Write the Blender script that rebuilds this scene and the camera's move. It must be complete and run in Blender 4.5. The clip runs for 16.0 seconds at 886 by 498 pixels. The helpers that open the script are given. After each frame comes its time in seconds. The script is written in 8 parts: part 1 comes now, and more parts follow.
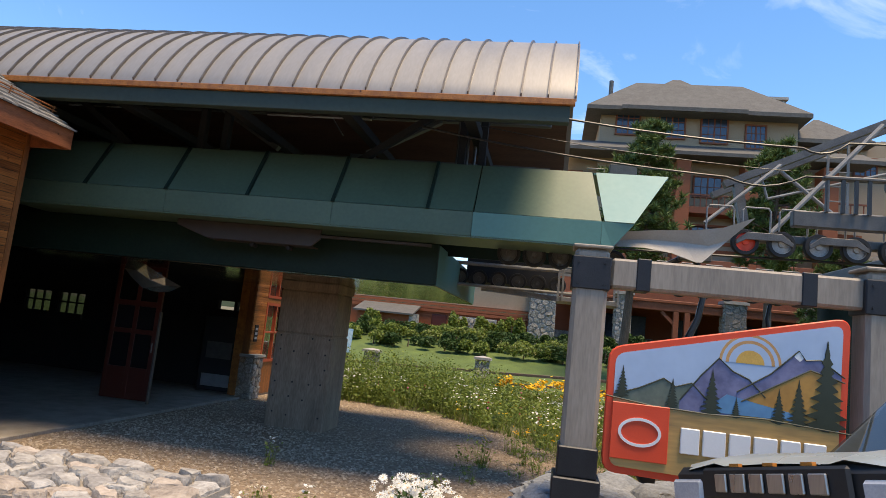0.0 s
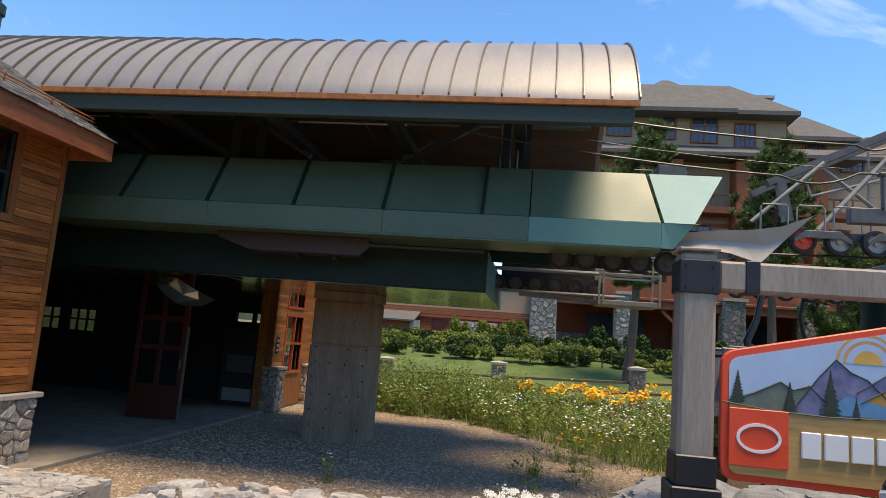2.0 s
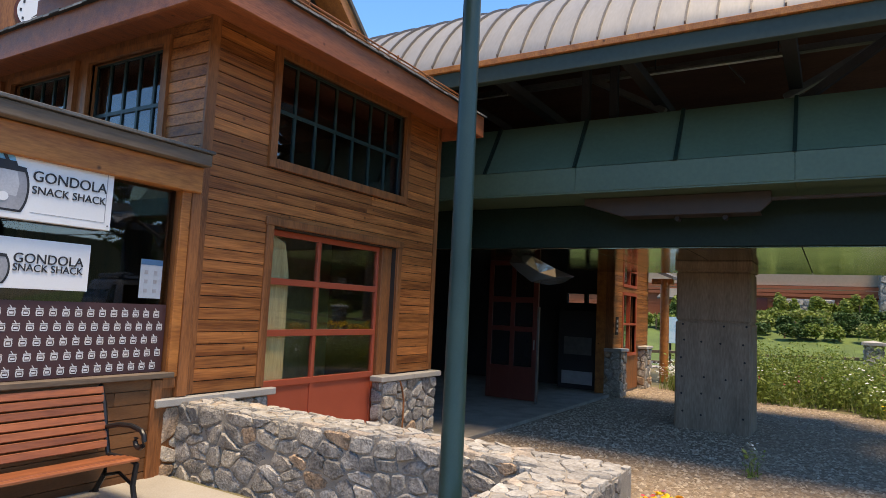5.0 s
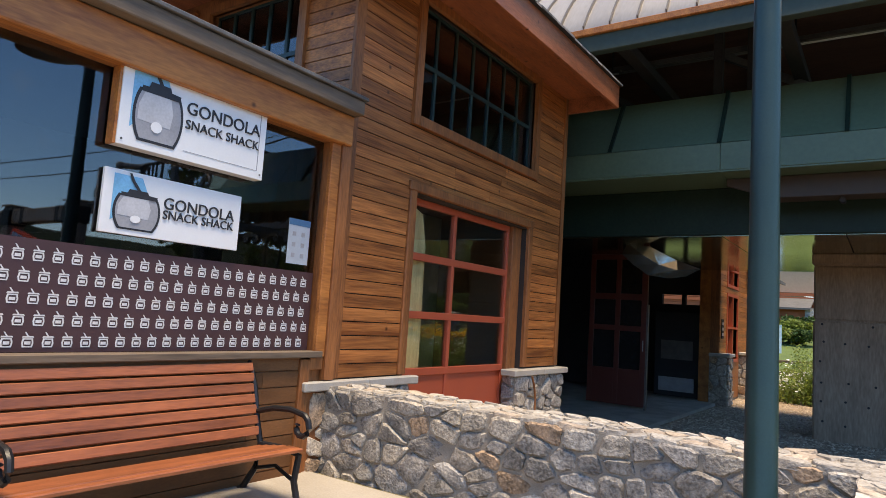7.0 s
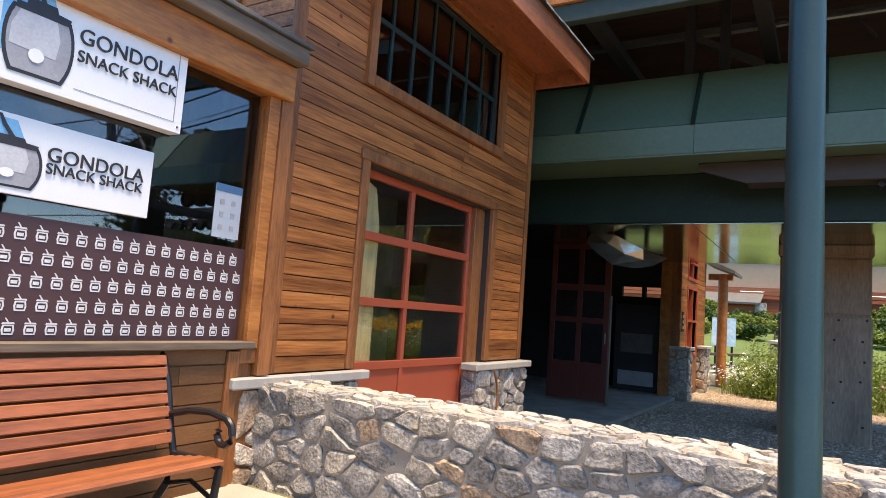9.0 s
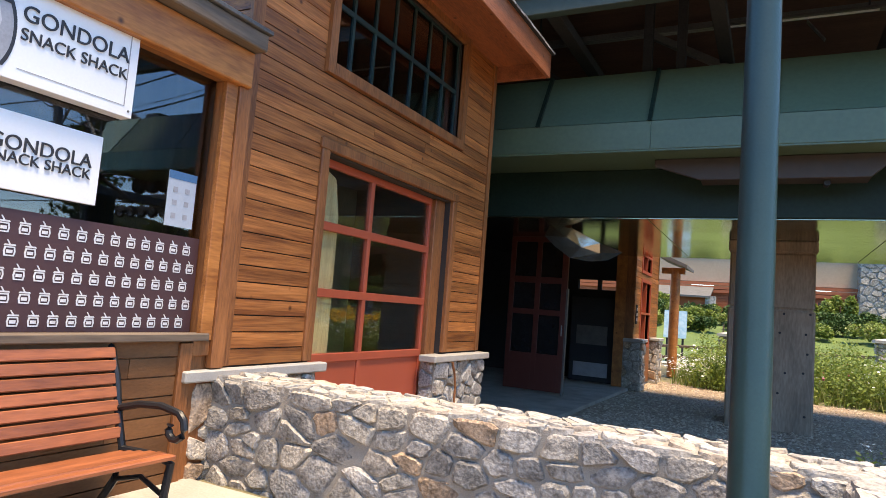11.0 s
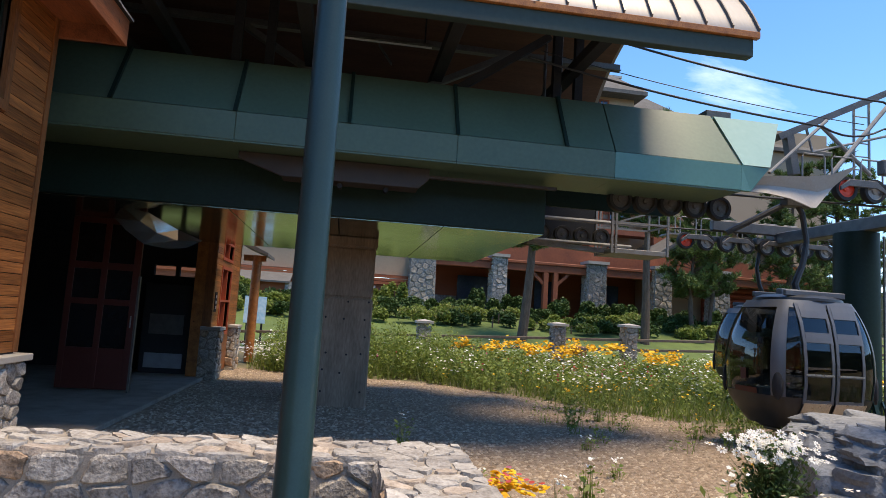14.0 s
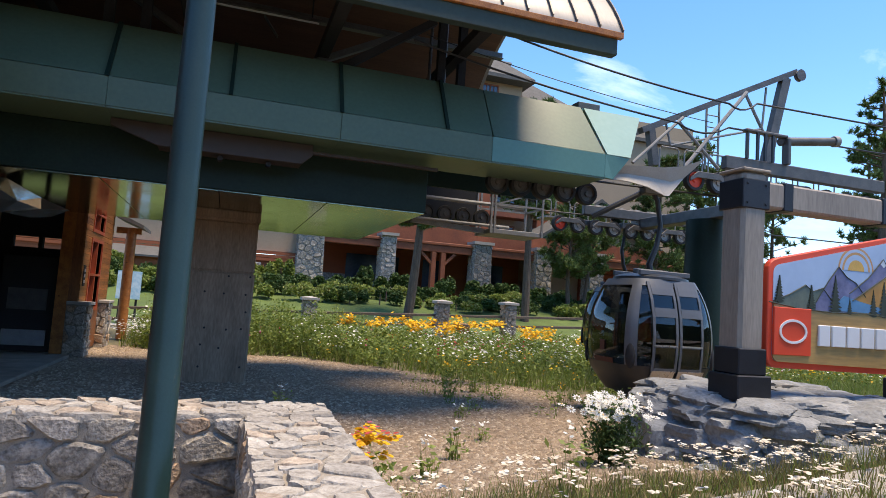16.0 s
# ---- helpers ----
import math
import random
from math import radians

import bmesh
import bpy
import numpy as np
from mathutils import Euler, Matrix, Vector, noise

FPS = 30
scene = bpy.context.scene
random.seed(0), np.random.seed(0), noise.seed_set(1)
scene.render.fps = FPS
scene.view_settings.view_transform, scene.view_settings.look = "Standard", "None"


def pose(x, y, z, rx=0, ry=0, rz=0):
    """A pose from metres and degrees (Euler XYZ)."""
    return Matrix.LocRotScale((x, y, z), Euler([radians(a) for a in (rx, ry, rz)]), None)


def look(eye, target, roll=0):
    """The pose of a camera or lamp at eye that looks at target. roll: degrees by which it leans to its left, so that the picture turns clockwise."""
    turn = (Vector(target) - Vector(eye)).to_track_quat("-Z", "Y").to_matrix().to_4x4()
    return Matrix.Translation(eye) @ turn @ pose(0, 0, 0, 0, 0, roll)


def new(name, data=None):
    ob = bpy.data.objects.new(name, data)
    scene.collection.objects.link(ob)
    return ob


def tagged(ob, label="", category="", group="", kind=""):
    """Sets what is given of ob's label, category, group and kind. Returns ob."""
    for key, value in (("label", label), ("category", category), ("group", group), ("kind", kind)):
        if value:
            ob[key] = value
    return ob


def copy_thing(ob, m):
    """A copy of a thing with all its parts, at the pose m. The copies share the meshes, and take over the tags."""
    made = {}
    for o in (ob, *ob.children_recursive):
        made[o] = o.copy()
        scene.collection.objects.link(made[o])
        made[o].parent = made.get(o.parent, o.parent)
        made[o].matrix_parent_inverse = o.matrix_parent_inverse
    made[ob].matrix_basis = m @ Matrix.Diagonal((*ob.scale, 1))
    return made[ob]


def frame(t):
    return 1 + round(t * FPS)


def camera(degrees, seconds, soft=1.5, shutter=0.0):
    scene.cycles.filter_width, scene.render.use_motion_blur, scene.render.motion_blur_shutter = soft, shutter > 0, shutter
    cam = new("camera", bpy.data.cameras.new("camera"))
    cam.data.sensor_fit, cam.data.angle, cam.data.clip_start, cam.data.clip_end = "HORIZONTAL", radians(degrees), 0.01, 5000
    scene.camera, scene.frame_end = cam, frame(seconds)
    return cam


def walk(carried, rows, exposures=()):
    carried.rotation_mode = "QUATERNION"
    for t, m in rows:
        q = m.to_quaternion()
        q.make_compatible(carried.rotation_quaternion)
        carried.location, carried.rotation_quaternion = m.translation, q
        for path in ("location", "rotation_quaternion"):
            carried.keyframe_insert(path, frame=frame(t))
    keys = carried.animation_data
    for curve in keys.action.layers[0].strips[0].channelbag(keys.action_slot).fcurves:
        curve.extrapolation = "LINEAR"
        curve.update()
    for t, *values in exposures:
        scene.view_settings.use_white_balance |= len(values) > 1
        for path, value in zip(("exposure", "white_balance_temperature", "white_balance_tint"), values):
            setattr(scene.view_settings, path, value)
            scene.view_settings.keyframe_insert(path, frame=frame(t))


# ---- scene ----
cam = camera(68.9, 16.0, soft=0.55)
METRES, EYE, TILT, LEAN, TURN = 8.0, 1.5, 0.0, 0.0, 10.0
ROWS = [
    (0.0, 0.0, 0.0, 0.0, -0.77, 7.26, -6.05),
    (0.5, -0.0298, 0.0156, 0.0015, -2.26, 7.53, -5.98),
    (1.0, -0.0746, 0.018, 0.0009, -4.0, 7.98, -5.23),
    (1.5, -0.121, 0.0092, -0.0043, -3.96, 8.02, -4.62),
    (2.0, -0.1803, 0.0325, -0.0067, -2.43, 7.77, -4.37),
    (2.5, -0.2336, 0.0568, -0.0078, 4.1, 7.46, -3.85),
    (3.0, -0.275, 0.0859, -0.0072, 9.82, 6.85, -3.75),
    (3.5, -0.332, 0.1084, -0.012, 15.67, 5.65, -3.27),
    (4.0, -0.3773, 0.1343, -0.0164, 17.58, 5.46, -3.04),
    (4.5, -0.4218, 0.1424, -0.0348, 19.42, 5.24, -2.64),
    (5.0, -0.4661, 0.1528, -0.054, 21.06, 5.21, -2.73),
    (7.5, -0.7285, 0.2504, -0.1112, 24.64, 5.92, -3.83),
    (8.0, -0.7496, 0.2926, -0.1085, 23.46, 5.91, -3.87),
    (8.5, -0.7432, 0.3055, -0.1104, 22.19, 5.88, -3.76),
    (9.0, -0.729, 0.316, -0.1167, 20.46, 5.58, -4.1),
    (11.5, -0.7313, 0.3186, -0.1152, 13.75, 4.87, -4.71),
    (12.0, -0.7274, 0.3182, -0.1153, 5.99, 5.14, -4.45),
    (12.5, -0.7212, 0.3192, -0.114, -3.25, 5.3, -3.46),
    (13.0, -0.71, 0.3198, -0.1005, -11.62, 6.44, -3.61),
    (13.5, -0.7119, 0.3169, -0.0991, -17.75, 5.92, -3.46),
    (14.0, -0.7185, 0.3177, -0.0978, -18.94, 6.13, -3.59),
    (14.5, -0.723, 0.3097, -0.0974, -20.26, 5.92, -3.65),
    (15.0, -0.7244, 0.2748, -0.1031, -21.69, 5.92, -3.69),
    (15.5, -0.7242, 0.2636, -0.1064, -24.25, 5.94, -3.9),
    (16.0, -0.7153, 0.2677, -0.1059, -28.63, 4.92, -3.87),
]
EXPOSURES = [(0.0, 0.75, 7850, 13), (2.5, 0.73, 7800, 13), (5.0, 0.95, 7700, 12), (7.5, 1.22, 7750, 13), (9.0, 1.58, 7900, 14), (11.5, 1.66, 7600, 14), (12.5, 1.62, 7500, 14), (13.2, 1.22, 7300, 14), (14.0, 0.78, 7200, 14), (15.0, 0.82, 7200, 14), (16.0, 0.86, 7200, 14)]
walk(cam, [(t, pose(0, 0, EYE, TILT, LEAN, TURN) @ pose(METRES * x, METRES * y, METRES * z, 90 + pitch, roll, yaw)) for t, x, y, z, yaw, pitch, roll in ROWS], EXPOSURES)

# ---- world, sun ----
SUN = Vector((0.22, -0.14, 0.96)).normalized()
world = bpy.data.worlds.new("world")
scene.world = world
world.use_nodes = True
wt = world.node_tree
wt.nodes.clear()
w_out = wt.nodes.new("ShaderNodeOutputWorld")
w_bg = wt.nodes.new("ShaderNodeBackground")
w_sky = wt.nodes.new("ShaderNodeTexSky")
w_sky.sky_type = 'NISHITA'
w_sky.sun_disc = False
w_sky.sun_elevation = math.asin(SUN.z)
w_sky.sun_rotation = math.atan2(SUN.x, SUN.y)
w_sky.altitude = 1900
w_sky.air_density = 1.0
w_sky.dust_density = 0.6
w_sky.ozone_density = 1.5
w_tc = wt.nodes.new("ShaderNodeTexCoord")
w_map = wt.nodes.new("ShaderNodeMapping")
w_map.inputs["Rotation"].default_value = (0.0, 0.5, 0.35)
w_map.inputs["Location"].default_value = (0.55, 0.2, 0.4)
w_map.inputs["Scale"].default_value = (1.1, 2.6, 4.2)
w_n = wt.nodes.new("ShaderNodeTexNoise")
w_n.inputs["Scale"].default_value = 1.6
w_n.inputs["Detail"].default_value = 8
w_n.inputs["Roughness"].default_value = 0.58
w_n.inputs["Distortion"].default_value = 0.9
w_r = wt.nodes.new("ShaderNodeValToRGB")
w_r.color_ramp.elements[0].position = 0.6
w_r.color_ramp.elements[0].color = (0, 0, 0, 1)
w_r.color_ramp.elements[1].position = 0.92
w_r.color_ramp.elements[1].color = (0.42, 0.42, 0.42, 1)
w_mix = wt.nodes.new("ShaderNodeMixRGB")
w_mix.inputs["Color2"].default_value = (8.5, 8.9, 9.4, 1)
wt.links.new(w_tc.outputs["Generated"], w_map.inputs["Vector"])
wt.links.new(w_map.outputs["Vector"], w_n.inputs["Vector"])
wt.links.new(w_n.outputs["Fac"], w_r.inputs["Fac"])
wt.links.new(w_r.outputs["Color"], w_mix.inputs["Fac"])
w_hs = wt.nodes.new("ShaderNodeHueSaturation")
w_hs.inputs["Saturation"].default_value = 1.26
wt.links.new(w_sky.outputs["Color"], w_hs.inputs["Color"])
wt.links.new(w_hs.outputs["Color"], w_mix.inputs["Color1"])
wt.links.new(w_mix.outputs["Color"], w_bg.inputs["Color"])
wt.links.new(w_bg.outputs["Background"], w_out.inputs["Surface"])
w_bg.inputs["Strength"].default_value = 0.205
sun_data = bpy.data.lights.new("sun", 'SUN')
sun_data.energy = 3.4
sun_data.angle = radians(20)
sun_data.color = (1.0, 0.875, 0.68)
sun = new("sun", sun_data)
sun.matrix_world = look(SUN * 60, (0, 0, 0))


# ---- materials ----
def mat(name, c1, c2=None, rough=0.7, metal=0.0, scale=6.0, fine=60.0, bump=0.15, spread=0.35, stretch=(1, 1, 1), rand=0.0, spec=0.4, alt=None, dist=0.02, knots=False):
    """Two colours mixed by coarse and fine noise in metres, with bump; rand varies each object."""
    m = bpy.data.materials.new(name)
    m.use_nodes = True
    t = m.node_tree
    b = t.nodes["Principled BSDF"]
    b.inputs["Roughness"].default_value = rough
    b.inputs["Metallic"].default_value = metal
    b.inputs["Specular IOR Level"].default_value = spec
    if c2 is None:
        c2 = tuple(c * 0.72 for c in c1)
    tc = t.nodes.new("ShaderNodeTexCoord")
    mp = t.nodes.new("ShaderNodeMapping")
    mp.inputs["Scale"].default_value = stretch
    t.links.new(tc.outputs["Object"], mp.inputs["Vector"])
    src = mp.outputs["Vector"]
    info = t.nodes.new("ShaderNodeObjectInfo")
    if rand > 0:
        add = t.nodes.new("ShaderNodeVectorMath")
        add.operation = 'MULTIPLY_ADD'
        add.inputs[1].default_value = (37.0, 53.0, 71.0)
        t.links.new(info.outputs["Random"], add.inputs[0])
        t.links.new(src, add.inputs[2])
        src = add.outputs["Vector"]
    n1 = t.nodes.new("ShaderNodeTexNoise")
    n1.inputs["Scale"].default_value = scale
    n1.inputs["Detail"].default_value = 5
    n2 = t.nodes.new("ShaderNodeTexNoise")
    n2.inputs["Scale"].default_value = fine
    n2.inputs["Detail"].default_value = 4
    t.links.new(src, n1.inputs["Vector"])
    t.links.new(src, n2.inputs["Vector"])
    mx = t.nodes.new("ShaderNodeMath")
    mx.operation = 'MULTIPLY_ADD'
    mx.inputs[1].default_value = 0.45
    t.links.new(n2.outputs["Fac"], mx.inputs[0])
    sc = t.nodes.new("ShaderNodeMath")
    sc.operation = 'MULTIPLY'
    sc.inputs[1].default_value = 0.55
    t.links.new(n1.outputs["Fac"], sc.inputs[0])
    t.links.new(sc.outputs[0], mx.inputs[2])
    rp = t.nodes.new("ShaderNodeValToRGB")
    rp.color_ramp.elements[0].position = 0.5 - spread / 2
    rp.color_ramp.elements[0].color = (*c2, 1)
    rp.color_ramp.elements[1].position = 0.5 + spread / 2
    rp.color_ramp.elements[1].color = (*c1, 1)
    t.links.new(mx.outputs[0], rp.inputs["Fac"])
    col = rp.outputs["Color"]
    if knots:
        vo = t.nodes.new("ShaderNodeTexVoronoi")
        vo.inputs["Scale"].default_value = 3.4
        t.links.new(tc.outputs["Object"], vo.inputs["Vector"])
        kr = t.nodes.new("ShaderNodeValToRGB")
        kr.color_ramp.elements[0].position = 0.03
        kr.color_ramp.elements[0].color = (0.22, 0.18, 0.15, 1)
        kr.color_ramp.elements[1].position = 0.11
        kr.color_ramp.elements[1].color = (1, 1, 1, 1)
        t.links.new(vo.outputs["Distance"], kr.inputs["Fac"])
        km = t.nodes.new("ShaderNodeMixRGB")
        km.blend_type = 'MULTIPLY'
        km.inputs["Fac"].default_value = 1.0
        t.links.new(col, km.inputs["Color1"])
        t.links.new(kr.outputs["Color"], km.inputs["Color2"])
        col = km.outputs["Color"]
    if alt is not None:
        pick = t.nodes.new("ShaderNodeValToRGB")
        pick.color_ramp.interpolation = 'CONSTANT'
        els = pick.color_ramp.elements
        els[0].position, els[0].color = 0.0, (1, 1, 1, 1)
        els[1].position, els[1].color = 1.0 / (len(alt) + 1), (*alt[0], 1)
        for k, c in enumerate(alt[1:]):
            e = els.new((k + 2.0) / (len(alt) + 1))
            e.color = (*c, 1)
        t.links.new(info.outputs["Random"], pick.inputs["Fac"])
        mm = t.nodes.new("ShaderNodeMixRGB")
        mm.blend_type = 'MULTIPLY'
        mm.inputs["Fac"].default_value = 1.0
        t.links.new(col, mm.inputs["Color1"])
        t.links.new(pick.outputs["Color"], mm.inputs["Color2"])
        col = mm.outputs["Color"]
    if rand > 0:
        hs = t.nodes.new("ShaderNodeHueSaturation")
        rng = t.nodes.new("ShaderNodeMapRange")
        rng.inputs["To Min"].default_value = 1 - rand
        rng.inputs["To Max"].default_value = 1 + rand
        wn = t.nodes.new("ShaderNodeTexWhiteNoise")
        wn.noise_dimensions = '1D'
        t.links.new(info.outputs["Random"], wn.inputs["W"])
        t.links.new(wn.outputs["Value"], rng.inputs["Value"])
        t.links.new(rng.outputs["Result"], hs.inputs["Value"])
        t.links.new(col, hs.inputs["Color"])
        col = hs.outputs["Color"]
    t.links.new(col, b.inputs["Base Color"])
    rr = t.nodes.new("ShaderNodeMapRange")
    rr.inputs["To Min"].default_value = max(0.02, rough - 0.12)
    rr.inputs["To Max"].default_value = min(1.0, rough + 0.12)
    t.links.new(n1.outputs["Fac"], rr.inputs["Value"])
    t.links.new(rr.outputs["Result"], b.inputs["Roughness"])
    if bump > 0:
        bp = t.nodes.new("ShaderNodeBump")
        bp.inputs["Strength"].default_value = bump
        bp.inputs["Distance"].default_value = dist
        t.links.new(mx.outputs[0], bp.inputs["Height"])
        t.links.new(bp.outputs["Normal"], b.inputs["Normal"])
    return m


def island_mat(name, cols, rough=0.8, spread=0.0, trans=0.0):
    """Colour picked for each loose island of a mesh."""
    m = bpy.data.materials.new(name)
    m.use_nodes = True
    t = m.node_tree
    b = t.nodes["Principled BSDF"]
    b.inputs["Roughness"].default_value = rough
    b.inputs["Specular IOR Level"].default_value = 0.25
    g = t.nodes.new("ShaderNodeNewGeometry")
    rp = t.nodes.new("ShaderNodeValToRGB")
    els = rp.color_ramp.elements
    n = len(cols)
    els[0].position, els[0].color = 0.0, (*cols[0], 1)
    els[1].position, els[1].color = 1.0, (*cols[-1], 1)
    for k in range(1, n - 1):
        e = els.new(k / (n - 1))
        e.color = (*cols[k], 1)
    t.links.new(g.outputs["Random Per Island"], rp.inputs["Fac"])
    t.links.new(rp.outputs["Color"], b.inputs["Base Color"])
    if trans > 0:
        tr = t.nodes.new("ShaderNodeBsdfTranslucent")
        t.links.new(rp.outputs["Color"], tr.inputs["Color"])
        ms = t.nodes.new("ShaderNodeMixShader")
        ms.inputs["Fac"].default_value = trans
        out = t.nodes["Material Output"]
        t.links.new(b.outputs[0], ms.inputs[1])
        t.links.new(tr.outputs[0], ms.inputs[2])
        t.links.new(ms.outputs[0], out.inputs["Surface"])
    return m


def glass_mat(name, tint, rough=0.02, see=0.5):
    """A thin pane: part clear, part glossy by angle."""
    m = bpy.data.materials.new(name)
    m.use_nodes = True
    t = m.node_tree
    t.nodes.remove(t.nodes["Principled BSDF"])
    out = t.nodes["Material Output"]
    tr = t.nodes.new("ShaderNodeBsdfTransparent")
    tr.inputs["Color"].default_value = (*tint, 1)
    gl = t.nodes.new("ShaderNodeBsdfGlossy")
    gl.inputs["Roughness"].default_value = rough
    gl.inputs["Color"].default_value = (0.95, 0.97, 1.0, 1)
    lw = t.nodes.new("ShaderNodeLayerWeight")
    lw.inputs["Blend"].default_value = 0.5
    pw = t.nodes.new("ShaderNodeMath")
    pw.operation = 'POWER'
    pw.inputs[1].default_value = 4.0
    fr = t.nodes.new("ShaderNodeMath")
    fr.operation = 'MULTIPLY_ADD'
    fr.inputs[1].default_value = 0.9
    fr.inputs[2].default_value = 0.04 + 0.12 * see
    t.links.new(lw.outputs["Facing"], pw.inputs[0])
    t.links.new(pw.outputs[0], fr.inputs[0])
    ms = t.nodes.new("ShaderNodeMixShader")
    t.links.new(fr.outputs[0], ms.inputs["Fac"])
    t.links.new(tr.outputs[0], ms.inputs[1])
    t.links.new(gl.outputs[0], ms.inputs[2])
    t.links.new(ms.outputs[0], out.inputs["Surface"])
    return m


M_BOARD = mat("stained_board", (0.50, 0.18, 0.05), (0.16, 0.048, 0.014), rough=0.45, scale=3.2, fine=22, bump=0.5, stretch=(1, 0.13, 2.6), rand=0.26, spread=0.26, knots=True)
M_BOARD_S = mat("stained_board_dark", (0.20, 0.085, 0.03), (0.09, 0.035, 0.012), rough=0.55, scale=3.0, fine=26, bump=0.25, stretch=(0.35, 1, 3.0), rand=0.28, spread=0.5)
M_TRIM = mat("stained_trim", (0.35, 0.13, 0.042), (0.14, 0.05, 0.018), rough=0.5, scale=2.5, fine=22, bump=0.3, stretch=(3, 3, 0.4), spread=0.3)
M_FASCIA = mat("stained_fascia", (0.38, 0.122, 0.05), (0.17, 0.055, 0.024), rough=0.5, scale=2.5, fine=22, bump=0.3, stretch=(3, 0.4, 3), spread=0.3, knots=True)
M_BEAM_O = mat("orange_beam", (0.50, 0.19, 0.048), (0.24, 0.08, 0.022), rough=0.45, scale=2.5, fine=20, bump=0.2, stretch=(3, 0.35, 2.5), spread=0.3, knots=True)
M_RED = mat("red_paint", (0.46, 0.095, 0.045), (0.36, 0.07, 0.035), rough=0.42, scale=3, fine=90, bump=0.04, spread=0.6)
M_REDDK = mat("oxblood_paint", (0.11, 0.022, 0.013), (0.075, 0.015, 0.009), rough=0.5, scale=3, fine=90, bump=0.04, spread=0.6)
M_STONE = mat("field_stone", (0.48, 0.435, 0.375), (0.16, 0.145, 0.127), rough=0.85, scale=11, fine=44, bump=1.3, spread=0.27, rand=0.26, alt=[(1.0, 0.98, 0.95), (0.92, 0.94, 0.98), (1.12, 0.86, 0.66), (0.85, 0.86, 0.89), (1.0, 0.97, 0.93), (0.75, 0.76, 0.79), (1.2, 1.15, 1.1), (1.0, 0.99, 0.98), (0.9, 0.9, 0.92)])
M_CAPSTONE = mat("cap_stone", (0.46, 0.425, 0.375), (0.235, 0.21, 0.18), rough=0.9, scale=11, fine=42, bump=1.3, spread=0.28, rand=0.12, alt=[(1.0, 1.0, 1.0), (1.06, 0.95, 0.86), (0.97, 0.98, 1.0), (1.0, 0.99, 0.97), (0.85, 0.85, 0.86)])
M_MORTAR = mat("mortar", (0.36, 0.315, 0.26), (0.22, 0.19, 0.155), rough=0.95, scale=12, fine=120, bump=0.5)
M_CONC = mat("concrete", (0.32, 0.28, 0.235), (0.17, 0.148, 0.124), rough=0.85, scale=1.6, fine=26, bump=0.35, spread=0.28, stretch=(1.6, 1.6, 0.7))
M_PILLAR = mat("weathered_concrete", (0.38, 0.285, 0.205), (0.16, 0.115, 0.08), rough=0.85, scale=1.3, fine=13, bump=0.4, spread=0.4, stretch=(2.2, 2.2, 0.45))
M_CASTCAP = mat("cast_stone", (0.42, 0.39, 0.345), (0.32, 0.295, 0.26), rough=0.8, scale=4, fine=80, bump=0.15)
M_ROOF = mat("bronze_standing_seam", (0.32, 0.305, 0.29), (0.22, 0.208, 0.195), rough=0.5, metal=0.3, scale=0.7, fine=9, bump=0.05, spread=0.6, stretch=(3, 0.7, 0.7))
M_SEAM = mat("roof_seam", (0.16, 0.14, 0.125), rough=0.4, metal=0.4, bump=0)
M_GREEN = mat("green_enamel", (0.105, 0.165, 0.112), (0.062, 0.105, 0.072), rough=0.42, metal=0.0, scale=0.7, fine=14, bump=0.04, spread=0.6, spec=0.36)
M_TEAL = mat("teal_enamel", (0.115, 0.27, 0.23), (0.08, 0.19, 0.16), rough=0.35, metal=0.0, scale=0.9, fine=14, bump=0.06, spread=0.7)
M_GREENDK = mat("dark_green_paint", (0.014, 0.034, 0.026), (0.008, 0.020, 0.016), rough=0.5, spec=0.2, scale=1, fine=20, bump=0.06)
# near-black for dark steel parts and for painted shade inside the station
M_BLACK = mat("dark_steel_and_shade", (0.045, 0.046, 0.048), (0.028, 0.028, 0.030), spec=0.2, rough=0.85, scale=2, fine=30, bump=0.1)
M_SOFFIT = mat("mirror_soffit", (0.31, 0.34, 0.27), (0.21, 0.24, 0.18), rough=0.13, metal=0.95, scale=0.8, fine=5, bump=0.06)
M_STEEL = mat("galvanised_steel", (0.33, 0.325, 0.31), (0.19, 0.187, 0.18), rough=0.62, metal=0.25, scale=5, fine=60, bump=0.1)
M_GREY = mat("machine_grey", (0.155, 0.148, 0.14), (0.075, 0.072, 0.068), rough=0.5, metal=0.3, scale=4, fine=50, bump=0.1)
M_RUBBER = mat("black_rubber", (0.025, 0.025, 0.026), (0.014, 0.014, 0.015), rough=0.7, scale=10, fine=80, bump=0.1)
M_TANPLATE = mat("dusty_plate", (0.44, 0.40, 0.35), (0.36, 0.325, 0.285), rough=0.6, scale=1.5, fine=30, bump=0.06)
M_POLE = mat("green_pole_paint", (0.017, 0.043, 0.042), (0.011, 0.028, 0.028), rough=0.35, scale=4, fine=80, bump=0.08, spread=0.5)
M_SHINGLE = mat("grey_shingle", (0.145, 0.14, 0.13), (0.07, 0.067, 0.063), rough=0.9, scale=1.5, fine=7, bump=0.3, spread=0.45)
M_BARK = mat("pine_bark", (0.17, 0.115, 0.08), (0.07, 0.045, 0.032), rough=0.95, scale=5, fine=25, bump=0.8, stretch=(2, 2, 0.5))
M_STUCCO = mat("tan_stucco", (0.42, 0.31, 0.21), (0.35, 0.255, 0.17), rough=0.9, scale=0.4, fine=10, bump=0.1)
